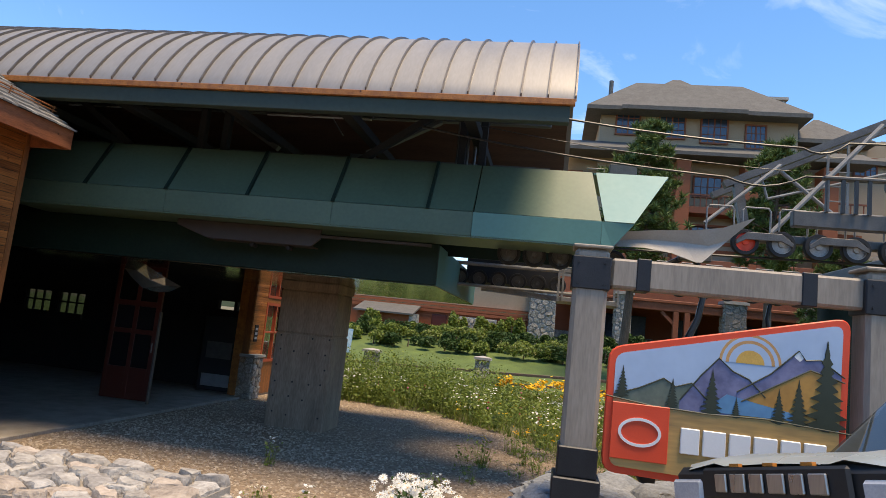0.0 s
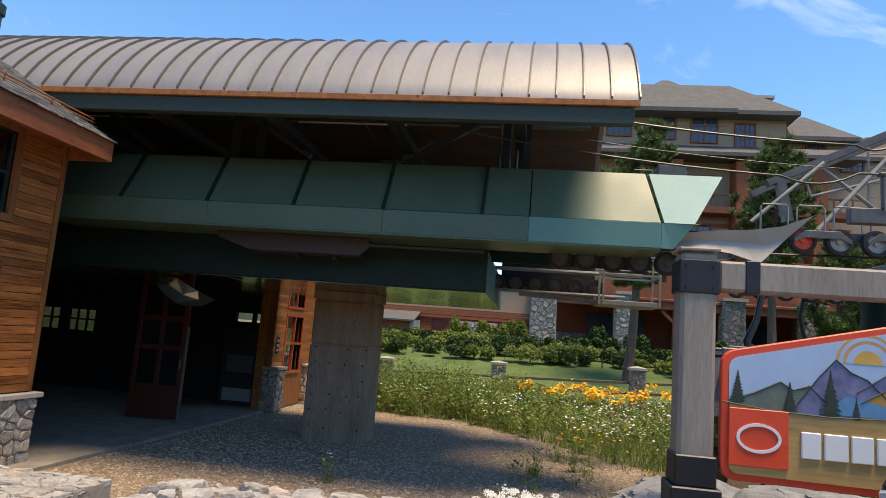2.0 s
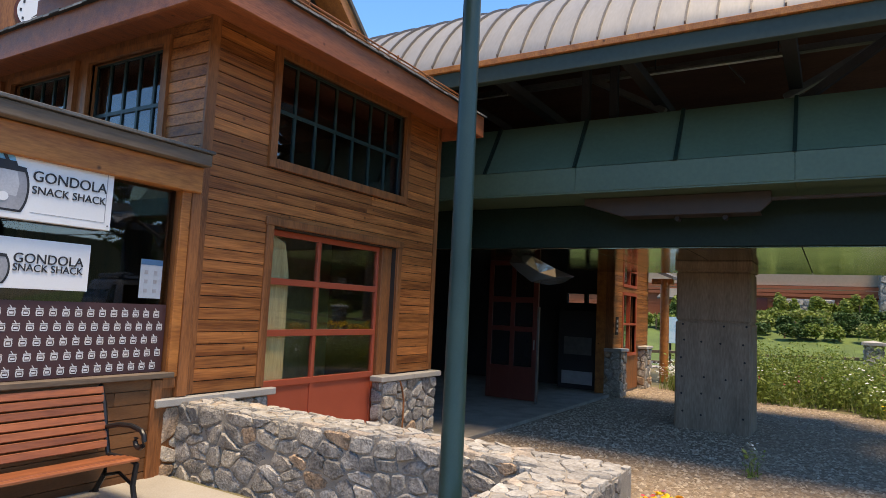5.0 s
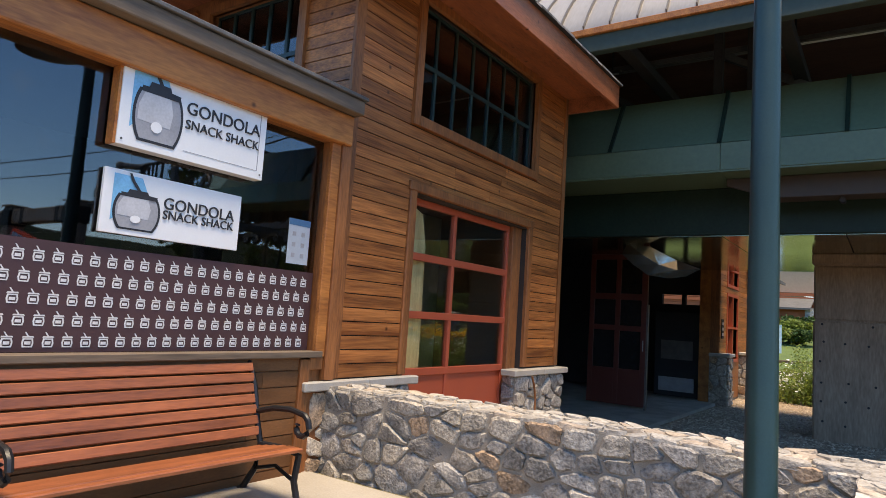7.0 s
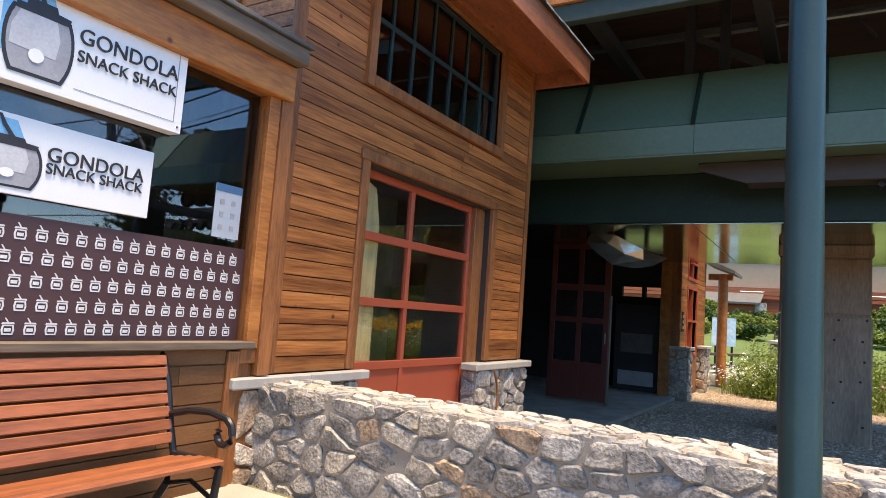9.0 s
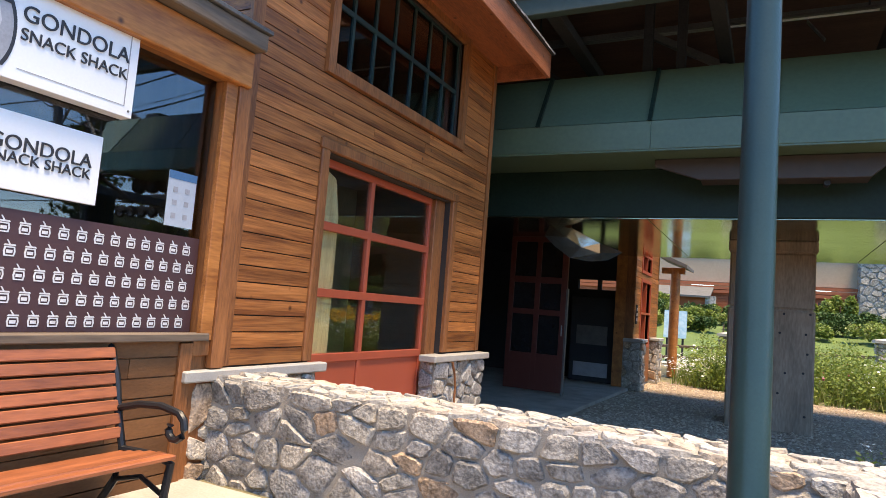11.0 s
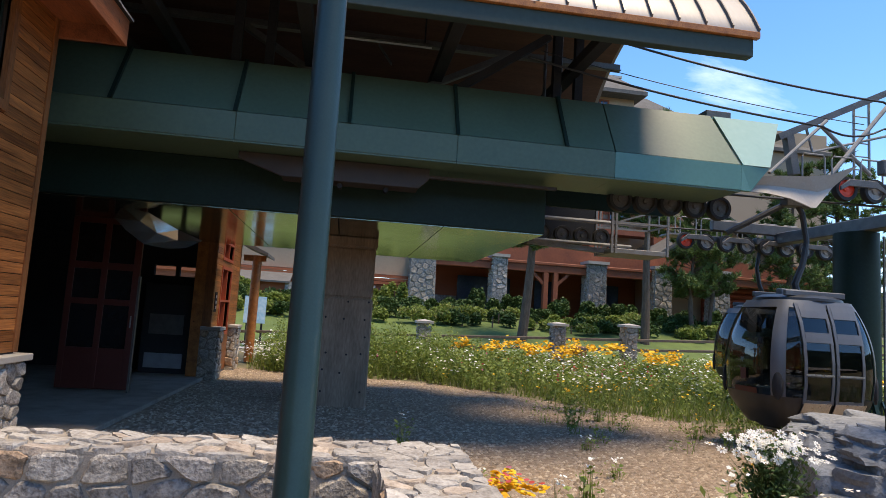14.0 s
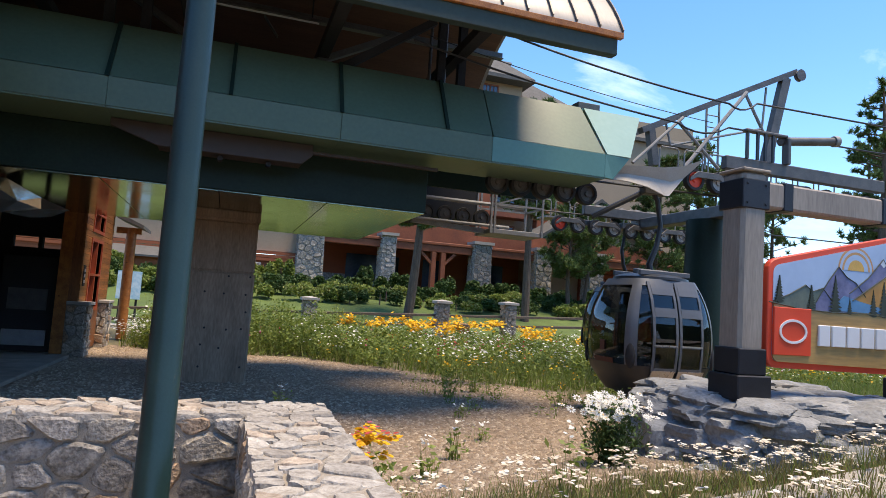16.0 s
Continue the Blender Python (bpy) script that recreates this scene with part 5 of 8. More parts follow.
def clock_tower():
    t = thing("clock_tower", (-19, 8.6, 5), "brown timber clock tower with a white round dial above the roofs", "clock tower")
    hw = 1.4
    n1 = Vector((0.82, -0.57, 0)).normalized()
    n2 = Vector((-n1.y, n1.x, 0))
    mid = Vector((-18.66, 7.5, 0)) - n1 * (hw + 0.05)
    at = lambda a, b, z: tuple(mid + n1 * a + n2 * b + Z * z)

    def rbox(a0, a1, b0, b1, z0, z1):
        g = Geo().box(a0, a1, b0, b1, z0, z1)
        g.v = [at(*p) for p in g.v]
        return g
    part("tower_wall", rbox(-hw, hw, -hw, hw, 4.5, 8.2), M_TRIM, t)
    for sa in (-1, 1):
        for sb in (-1, 1):
            part("corner_post", rbox(sa * hw - 0.12, sa * hw + 0.12, sb * hw - 0.12, sb * hw + 0.12, 4.5, 8.2), M_BEAM_O, t)
    part("tower_roof", Geo().prism([(-hw - 0.5, 7.75), (0, 9.6), (hw + 0.5, 7.75), (hw + 0.4, 7.6), (0, 9.4), (-hw - 0.4, 7.6)], lambda u, v, w: at(w, u, v), -hw - 0.4, hw + 0.4), M_SHINGLE, t, "grey shingle gable")
    for ca, cb, cn in ((n1, n2, 0), (n2, -n1, 1)):
        org = mid + ca * hw
        put = lambda u, v, w, o=org, c_=cb, n_=ca: tuple(o + c_ * u + n_ * w + Z * (7.05 + v))
        circ = lambda r: [(r * math.cos(k * math.pi / 16), r * math.sin(k * math.pi / 16)) for k in range(32)]
        d = part("dial", Geo().prism(circ(0.44), put, 0.0, 0.05), M_WHITE, t, "white clock dial")
        part("bezel", Geo().prism(circ(0.50), put, 0.0, 0.035), M_REDDK, t, "red-brown bezel")
        for k in range(12):
            a = k * math.pi / 6
            part("hour_mark", Geo().prism([(0.37 * math.sin(a) - 0.02, 0.37 * math.cos(a) - 0.03), (0.37 * math.sin(a) + 0.02, 0.37 * math.cos(a) - 0.03), (0.37 * math.sin(a) + 0.02, 0.37 * math.cos(a) + 0.03), (0.37 * math.sin(a) - 0.02, 0.37 * math.cos(a) + 0.03)], put, 0.052, 0.058), M_TEXT, d)
        for ang, ln, wd in ((radians(227), 0.24, 0.026), (radians(205), 0.34, 0.018)):
            dx, dy = math.sin(ang), math.cos(ang)
            part("clock_hand", Geo().prism([(-dy * wd - dx * 0.06, dx * wd - dy * 0.06), (dy * wd - dx * 0.06, -dx * wd - dy * 0.06), (dx * ln, dy * ln)], put, 0.06, 0.068), M_TEXT, d)
    # dormer on the hip roof
    o = thing("roof_dormer", (-12, 8.6, 6), "gabled roof dormer with orange trim and dark lattice window", "dormer")
    dx, c = -12.1, 7.9
    g = [(c - 1.9, 5.55), (c + 1.55, 5.55), (c + 1.55, 6.0), (c - 0.2, 7.75), (c - 1.9, 6.0)]
    part("dormer_wall", Geo().prism(g, lambda u, v, w: (w, u, v), dx - 3.5, dx), M_FASCIA, o)
    for a, b in (((c - 2.3, 5.75), (c - 0.2, 7.9)), ((c - 0.2, 7.9), (c + 2.1, 5.75))):
        part("barge_board", Geo().prism([a, b, (b[0], b[1] + 0.26), (a[0], a[1] + 0.26)], lambda u, v, w: (w, u, v), dx, dx + 0.55), M_BEAM_O, o, "orange stained barge board")
        part("dormer_roof", Geo().prism([(a[0], a[1] + 0.27), (b[0], b[1] + 0.27), (b[0], b[1] + 0.36), (a[0], a[1] + 0.36)], lambda u, v, w: (w, u, v), dx - 3.4, dx + 0.60), M_SHINGLE, o, "grey shingles")
    win = part("lattice_window", Geo().prism([(c - 1.35, 5.75), (c + 1.0, 5.75), (c + 1.0, 6.2), (c - 0.2, 7.35), (c - 1.35, 6.2)], lambda u, v, w: (w, u, v), dx + 0.004, dx + 0.03), mat("dark_pane", (0.02, 0.03, 0.05), rough=0.08, bump=0, spec=0.7), o, "dark reflecting panes")
    for k in range(7):
        u = c - 1.35 + 2.35 * k / 6
        top = 7.35 - abs(u - (c - 0.2)) * 0.97
        part("muntin", Geo().box(dx + 0.031, dx + 0.06, u - 0.025, u + 0.025, 5.75, max(6.2, top)), M_POLE, win)
    for v in (6.05, 6.45, 6.85, 7.2):
        hw2 = 1.2 if v < 6.3 else max(0.12, (7.35 - v) / 0.97)
        part("muntin", Geo().box(dx + 0.033, dx + 0.058, c - 0.2 - hw2, c - 0.2 + hw2, v - 0.02, v + 0.02), M_POLE, win)


clock_tower()


# ---- station inside ----
M_SMOKE = mat("smoked_pane", (0.016, 0.015, 0.015), rough=0.08, bump=0, spec=0.5)


def station_inside():
    # back wall coloured near-black to carry the shade of the interior
    structure("wall_back", wall_mesh(lambda a, b, c, d: (a, b, 21.3, 21.5, c, d), -27, -10.15, -1.27, 6.2, [(-19.3, -18.2, 0.5, 1.45), (-17.9, -16.8, 0.5, 1.45), (-11.55, -10.95, 1.45, 1.75), (-10.85, -10.35, 1.45, 1.75)]), M_BLACK, "back wall of the station, shade put into its colour", "wall")
    for k, (a, b, c, d) in enumerate(((-19.3, -18.2, 0.5, 1.45), (-17.9, -16.8, 0.5, 1.45))):
        q = tagged(new("window_%d" % (20 + k)), "small window in the back wall, pane tinted to dim the view", "window", "", "structure")
        q.location = ((a + b) / 2, 21.4, c)
        # dark tint added to the pane to lower the brightness seen through it
        part("pane", Geo().box(a, b, 21.40, 21.406, c, d), M_CABGLASS, q, "pane tinted to dim the daylight behind")
        part("sill_box", Geo().box(a, b, 21.2, 21.29, c, c + 0.22), M_BLACK, q, "dark clutter on the sill")
        for u in (a + 0.02, (2 * a + b) / 3, (a + 2 * b) / 3, b - 0.02):
            part("muntin", Geo().box(u - 0.03, u + 0.03, 21.34, 21.399, c, d), M_BLACK, q)
        part("muntin", Geo().box(a, b, 21.345, 21.395, c + 0.58, c + 0.64), M_BLACK, q)
    # two dark walls added only to shut daylight out of the station
    structure("wall_west", Geo().box(-27.2, -27, 10.7, 21.5, -1.27, 7.9), M_BLACK, "added west wall, near-black, keeping daylight out of the station", "wall")
    structure("wall_west", Geo().box(-30, -22, 10.5, 10.65, -1.27, 5.4), M_BLACK, "added near-black wall closing off the platform", "wall")
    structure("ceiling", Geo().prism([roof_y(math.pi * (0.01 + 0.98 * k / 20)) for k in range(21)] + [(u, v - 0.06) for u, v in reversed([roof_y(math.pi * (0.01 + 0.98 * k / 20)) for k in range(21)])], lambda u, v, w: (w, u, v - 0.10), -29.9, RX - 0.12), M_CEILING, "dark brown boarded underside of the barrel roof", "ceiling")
    # unseen slab added to block the sky above the rear platform
    structure("roof_lean_to", Geo().box(-29, -9.0, 17.85, 21.7, 5.42, 5.55), M_BLACK, "added unseen flat roof keeping sky light off the back wall", "roof")
    d = tagged(new("door_2"), "oxblood red sliding door with dark glazing, standing ajar", "door", "", "structure")
    d.location = (-11.1, 16.2, -1.27)
    x0, x1, y = -11.85, -10.42, 16.2
    for a, b in ((x0, x0 + 0.12), ((x0 + x1) / 2 - 0.06, (x0 + x1) / 2 + 0.06), (x1 - 0.14, x1)):
        part("stile", Geo().box(a, b, y - 0.04, y + 0.04, -1.2, 2.4), M_REDDK, d, bevel=0.006)
    for a, b in ((-1.2, -0.35), (0.55, 0.68), (1.3, 1.45), (2.28, 2.4)):
        part("rail", Geo().box(x0, x1, y - 0.035, y + 0.035, a, b), M_REDDK, d, bevel=0.006)
    part("glazing", Geo().box(x0 + 0.01, x1 - 0.01, y - 0.004, y + 0.004, -0.35, 2.3), M_SMOKE, d, "dark glass")
    part("handle", Geo().tube((x1 - 0.07, y - 0.07, 0.1), (x1 - 0.07, y - 0.07, 0.35), 0.014), M_STEEL, d, "steel handle", smooth=True)
    part("track", Geo().box(x1 - 0.01, x1 + 0.03, y - 0.05, y + 0.05, -1.26, 1.2), M_GREY, d, "grey edge strip")
    m = thing("vending_cabinet", (-10.7, 20.7, -1.27), "black equipment cabinet with a pale lower panel", "cabinet")
    part("body", Geo().box(-11.5, -10.2, 20.5, 21.25, -1.27, 1.2), M_BLACK, m, bevel=0.02)
    part("lower_panel", Geo().box(-11.35, -10.35, 20.47, 20.497, -1.12, -0.72), M_SIGNGREY, m, "pale grey lower panel")
    part("screen", Geo().box(-11.3, -10.4, 20.475, 20.497, -0.2, 0.35), M_GREY, m, "dull grey panel")
    f = thing("foil_sheet", (-9.4, 14.5, 1.8), "crumpled silver foil sheet hanging under the girder", "sheet")
    rng = random.Random(4)
    rim = [(-10.34, 2.44), (-9.85, 2.36), (-9.3, 2.08), (-8.82, 1.90), (-9.1, 1.74), (-9.45, 1.70), (-9.92, 1.77), (-10.25, 2.0), (-10.49, 2.22)]
    mid = [(-9.95, 2.17), (-9.65, 1.98), (-9.3, 1.88)]
    g = Geo()
    g.v = [(u, 14.42 + rng.uniform(-0.10, 0.10), v) for u, v in rim] + [(u, 14.22 + 0.12 * q, v) for q, (u, v) in enumerate(mid)]
    g.f = [(0, 9, 8), (8, 9, 7), (0, 1, 9), (1, 10, 9), (9, 10, 7), (7, 10, 6), (1, 2, 10), (2, 11, 10), (10, 11, 6), (6, 11, 5), (2, 3, 11), (3, 4, 11), (11, 4, 5)]
    part("sheet", g, mat("silver_foil", (0.62, 0.62, 0.56), (0.40, 0.40, 0.36), rough=0.22, metal=0.9, scale=2, fine=7, bump=0.6), f)
    for x0, x1, y, z in ((-7.39, -4.6, 14.55, 6.40), (-13.0, -10.7, 14.55, 6.40)):
        t = thing("tube_light", ((x0 + x1) / 2, y, z), "unlit white fluorescent tube fitting under the roof", "ceiling light", "station lights")
        part("housing", Geo().box(x0, x1, y - 0.05, y + 0.05, z - 0.005, z + 0.05), M_GREY, t, bevel=0.01)
        part("tube", Geo().tube((x0 + 0.05, y, z - 0.035), (x1 - 0.05, y, z - 0.035), 0.02), M_WHITE, t, smooth=True)
        for xx in (x0 + 0.2, x1 - 0.2):
            part("hanger", Geo().beam((xx, y, z + 0.05), (xx, y, RC_Z + math.sqrt(RA * RA - (y - RC_Y) ** 2) - 0.16), 0.03, 0.03), M_BLACK, t)
    # steel frame under the roof at the gable end
    s = thing("roof_steelwork", (-2, 14, 5), "dark steel posts and struts between housing and roof", "steelwork")
    for x in (-2.2, -1.75, -7.8, -8.4):
        part("strut", Geo().beam((x, 13.6, 4.8), (x, 13.6, 7.6), 0.16, 0.16), M_BLACK, s)
    part("strut", Geo().beam((-4.6, 13.2, 4.8), (-2.5, 13.2, 6.3), 0.14, 0.14), M_BLACK, s)
    part("strut", Geo().beam((-9.6, 13.2, 4.8), (-11.8, 13.2, 6.3), 0.14, 0.14), M_BLACK, s)
    for y, z in ((12.0, 5.95), (14.8, 6.48), (17.5, 6.1)):
        part("purlin", Geo().box(-29, -0.35, y - 0.05, y + 0.05, z - 0.02, z + 0.14).box(-29, -0.35, y - 0.12, y - 0.052, z - 0.02, z + 0.0), M_CHANNEL, s, "dull grey steel channel", bevel=0.006)
    part("strut", Geo().beam((-2.95, 14.7, 6.47), (-4.7, 14.7, 5.55), 0.13, 0.16), M_CHANNEL, s)
    part("strut", Geo().beam((-8.6, 14.7, 6.47), (-7.0, 14.7, 5.55), 0.13, 0.16), M_CHANNEL, s)
    part("hanger_plate", Geo().beam((-5.75, 14.9, 6.45), (-5.45, 14.9, 6.05), 0.02, 0.14), M_CHANNEL, s, "pale bent hanger plate")
    part("junction_box", Geo().box(-5.9, -5.2, 16.9, 17.2, 5.95, 6.15), M_CHANNEL, s, bevel=0.01)
    for k, x in enumerate((-2.35, -2.14, -1.98)):
        part("conduit", Geo().tube((x, 13.9 + 0.06 * k, 4.85), (x, 13.9 + 0.06 * k, 7.3), 0.035, n=8), M_CHANNEL, s, smooth=True)
    gd = thing("cabin_guide", (-6.5, 13.1, 3.0), "dusty brown sheet-metal cabin guide under the housing", "guide plate", "cabin guides")
    m_guide = mat("brown_guide", (0.06, 0.048, 0.042), (0.038, 0.031, 0.027), rough=0.6)
    part("plate", Geo().prism([(-8.0, 3.29), (-8.0, 3.17), (-7.28, 2.93), (-4.95, 2.93), (-4.77, 3.10), (-4.77, 3.29)], lambda u, v, w: (u, w, v), 12.5, 12.56), m_guide, gd, bevel=0.008)
    part("flange", Geo().box(-7.28, -4.95, 12.561, 12.95, 2.93, 2.95), m_guide, gd)
    part("rail", Geo().box(-4.768, -2.45, 12.5, 12.6, 3.13, 3.18), m_guide, gd)
    for x in (-6.3, -5.5):
        part("roller", Geo().tube((x, 12.62, 2.88), (x, 12.82, 2.88), 0.045, n=12), M_RUBBER, gd, smooth=True)


station_inside()


def lodge():
    """Timber building beyond the platform."""
    x = -9.6
    hol = [(21.1, 22.6, -0.1, 1.75), (21.1, 22.6, 2.1, 3.0)]
    w = structure("wall_lodge", wall_mesh(lambda a, b, c, d: (x - 0.25, x - 0.022, a, b, c, d), 20.1, 24.3, -1.27, 5.3, hol), M_TRIM, "orange timber wall of the far platform building", "wall")
    structure("wall_lodge_south", Geo().box(-10.14, x - 0.25, 20.1, 20.3, -1.27, 5.3), M_BEAM_O, "narrow south face of the far building", "wall")
    boards(w, lambda a, b, c, d: (x - 0.022, x, a, b, c, d), 20.12, 24.3, 0.08, 5.2, [(h[0] - 0.1, h[1] + 0.1, h[2] - 0.1, h[3] + 0.1) for h in hol], M_BOARD, pitch=0.16, seed=17)
    for k, (a, b, c, d) in enumerate(hol):
        q = tagged(new("window_%d" % (9 + k)), "red-framed window of the far platform building", "window", "", "structure")
        q.location = (x, a, c)
        part("pane", Geo().box(x - 0.14, x - 0.13, a, b, c, d), M_GLASS, q)
        for u0, u1, v0, v1 in ((a - 0.09, a, c - 0.09, d + 0.09), (b, b + 0.09, c - 0.09, d + 0.09), (a, b, c - 0.09, c), (a, b, d, d + 0.09), ((a + b) / 2 - 0.03, (a + b) / 2 + 0.03, c, d), (a, b, (c + d) / 2 - 0.03, (c + d) / 2 + 0.03)):
            part("window_frame", Geo().box(x - 0.1, x + 0.02, u0, u1, v0, v1), M_RED, q)
    for y0, y1, sd in ((20.05, 20.75, 41), (23.1, 23.9, 42)):
        p = thing("stone_pier", (x + 0.1, y0, -1.3), "grey fieldstone pier with pale cap at the far building", "stone pier", "far piers")
        part("core", Geo().box(x - 0.25, x + 0.22, y0, y1, -1.4, 0.0), M_MORTAR, p)
        lay_stones(p, (x + 0.22, y0, -1.35), Y, Z, y1 - y0, 1.35, 0.24, 0.2, 0.04, M_STONE, sd)
        lay_stones(p, (x - 0.25, y0, -1.35), X, Z, 0.47, 1.35, 0.24, 0.2, 0.04, M_STONE, sd + 3)
        part("cap", Geo().box(x - 0.25, x + 0.29, y0 - 0.07, y1 + 0.07, 0.0, 0.09), M_CASTCAP, p, bevel=0.012)
    pr = thing("porch", (-9.2, 25, 0), "small timber porch with round post and shingle roof", "porch")
    part("post", Geo().tube((-9.15, 24.9, -1.2), (-9.15, 24.9, 2.5), 0.16, n=12), M_BEAM_O, pr, smooth=True)
    part("roof", Geo().prism([(-9.6, 2.95), (-8.7, 2.55), (-8.7, 2.45), (-9.6, 2.8)], lambda u, v, w: (u, w, v), 24.0, 26.2), M_SHINGLE, pr)
    part("beam", Geo().box(-9.6, -8.85, 24.8, 25.0, 2.3, 2.5), M_BEAM_O, pr)
    sg = thing("wall_sign", (x, 20.4, 0.6), "small dark notice plate on the timber wall", "sign")
    part("plate", Geo().box(x + 0.001, x + 0.02, 20.3, 20.55, 0.5, 1.05), M_BLACK, sg)
    for k in range(3):
        part("bar", Geo().box(x + 0.021, x + 0.025, 20.34, 20.51, 0.58 + 0.15 * k, 0.66 + 0.15 * k), M_SIGNGREY, sg)
    mp = thing("map_board", (-9.75, 30.25, -0.9), "pale blue trail map board on a dark stand", "map board")
    part("panel", Geo().obox(pose(-9.75, 30.25, 0.58, -8, 0, 5), 0.9, 0.08, 1.15), mat("map_print", (0.22, 0.42, 0.55), (0.42, 0.56, 0.64), rough=0.4, scale=3, fine=9, spread=0.2, bump=0), mp)
    part("stand", Geo().box(-10.1, -10.02, 30.28, 30.36, -1.1, 0.2).box(-9.48, -9.4, 30.28, 30.36, -1.1, 0.2), M_BLACK, mp)


lodge()


# ---- gondola cabins ----
M_CABGREY = mat("cabin_grey", (0.13, 0.137, 0.147), (0.10, 0.106, 0.115), rough=0.42, metal=0.25, scale=3, fine=60, bump=0.03)
M_CABDARK = mat("cabin_dark", (0.03, 0.032, 0.035), (0.02, 0.021, 0.023), rough=0.4, scale=4, fine=60, bump=0.03)
M_ALU = mat("brushed_alloy", (0.50, 0.49, 0.47), (0.34, 0.33, 0.32), rough=0.3, metal=0.8, scale=4, fine=20, bump=0.05, stretch=(4, 4, 0.3))
CH = 2.34


def cab_half(z):
    """Half length and half width of the cabin at height z over its floor."""
    t = z / CH
    s = 1 - 0.30 * abs(t - 0.45) ** 2.2 / 0.55 ** 2.2 - 0.16 * max(0.0, 0.22 - t) / 0.22
    return 1.14 * s, 0.98 * s


def cab_at(a, z, k=1.0):
    lx, ly = cab_half(z)
    c, s = math.cos(a), math.sin(a)
    return (k * lx * math.copysign(abs(c) ** 0.5, c), k * ly * math.copysign(abs(s) ** 0.5, s), z)


def cab_patch(x0, x1, z0, z1, off, side, n=4, m=5, thick=0.02):
    """A curved panel on the long side, off the shell."""
    g = Geo()
    for q in (off, off - thick):
        for j in range(m + 1):
            z = z0 + (z1 - z0) * j / m
            lx, ly = cab_half(z)
            for i in range(n + 1):
                x = x0 + (x1 - x0) * i / n
                g.v.append((x, side * (ly * max(0.0, 1 - (abs(x) / lx) ** 4) ** 0.25 + q), z))
    w = n + 1
    o = w * (m + 1)
    for j in range(m):
        for i in range(n):
            a = j * w + i
            g.f += [(a, a + 1, a + w + 1, a + w), (o + a, o + a + w, o + a + w + 1, o + a + 1)]
    for j in range(m):
        g.f += [(j * w, (j + 1) * w, o + (j + 1) * w, o + j * w), (j * w + n, o + j * w + n, o + (j + 1) * w + n, (j + 1) * w + n)]
    for i in range(n):
        g.f += [(i, o + i, o + i + 1, i + 1), (m * w + i, m * w + i + 1, o + m * w + i + 1, o + m * w + i)]
    return g


def gondola_cabin():
    c = thing("gondola_cabin", (0, 0, 0), "grey eight-seat gondola cabin with smoked glass, hanging from its grip arm", "gondola cabin", "gondola cabins")
    na, nz = 48, 16
    zs = [0.02 + (CH - 0.02) * k / nz for k in range(nz + 1)]
    fr, gl, lo = Geo(), Geo(), Geo()
    for g, k in ((fr, 1.0), (gl, 0.985), (lo, 1.0)):
        g.v = [cab_at(2 * math.pi * i / na, z, k) for z in zs for i in range(na)]
    inner = len(fr.v)
    fr.v += [cab_at(2 * math.pi * i / na, z, 0.965) for z in zs for i in range(na)]
    for j in range(nz):
        for i in range(na):
            a = 2 * math.pi * (i + 0.5) / na
            f = (j * na + i, j * na + (i + 1) % na, (j + 1) * na + (i + 1) % na, (j + 1) * na + i)
            t = (j + 0.5) / nz
            corner = 0.55 < abs(math.tan(a)) < 1.35
            if t < 0.24:
                lo.f.append(f)
            elif t > 0.93 or corner:
                fr.f.append(f)
                fr.f.append(tuple(inner + q for q in reversed(f)))
            else:
                gl.f.append(f)
    part("shell", fr, M_CABGREY, c, "grey corner posts and roof band", smooth=True)
    part("glazing", gl, M_CABGLASS, c, "smoked curved glass", smooth=True)
    part("lower_body", lo, M_CABDARK, c, "dark lower body", smooth=True)
    lx, ly = cab_half(CH)
    part("roof", Geo().lathe([(1.0, 0.0), (0.99, 0.05), (0.8, 0.11), (0.35, 0.15), (0.0, 0.155)], (0, 0, CH), 24, Matrix.Diagonal((lx * 1.02, ly * 1.05, 1))), M_CABDARK, c, "dark roof cap", smooth=True)
    part("roof_rack", Geo().box(-0.62, 0.62, -0.5, -0.42, CH + 0.08, CH + 0.19).box(-0.62, 0.62, 0.42, 0.5, CH + 0.08, CH + 0.19).box(-0.4, 0.4, -0.08, 0.08, CH + 0.10, CH + 0.24), M_CABGREY, c, bevel=0.015)
    part("floor_pan", Geo().lathe([(0.0, -0.03), (0.95, -0.03), (1.0, 0.03)], (0, 0, 0), 24, Matrix.Diagonal((cab_half(0.02)[0] * 0.96, cab_half(0.02)[1] * 0.96, 1))), M_CABDARK, c, smooth=True)
    part("under_bumper", Geo().box(-0.35, 0.35, -0.5, 0.5, -0.14, -0.035), M_CABGREY, c, bevel=0.02)
    for side in (-1,):
        for sx in (-1, 1):
            a, b = (0.02, 0.60) if sx > 0 else (-0.60, -0.02)
            d = part("door", cab_patch(a, a + 0.055, 0.5, CH - 0.06, 0.03, side), M_CABGREY, c, "sliding door leaf")
            part("door_frame", cab_patch(b - 0.055, b, 0.5, CH - 0.06, 0.03, side), M_CABGREY, d)
            for z0, z1 in ((0.5, 0.57), (0.98, 1.03), (1.58, 1.76), (2.02, CH - 0.06)):
                part("door_frame", cab_patch(a + 0.055, b - 0.055, z0, z1, 0.03, side, m=2), M_CABGREY, d)
            part("door_pane", cab_patch(a + 0.055, b - 0.055, 0.57, 2.02, 0.012, side, thick=0.008), M_CABGLASS, d, "smoked door pane")
            part("kick_panel", cab_patch(a - sx * 0.01, b + sx * 0.05, 0.14, 0.52, 0.05, side), M_ALU, d, "bright ribbed alloy ski pocket")
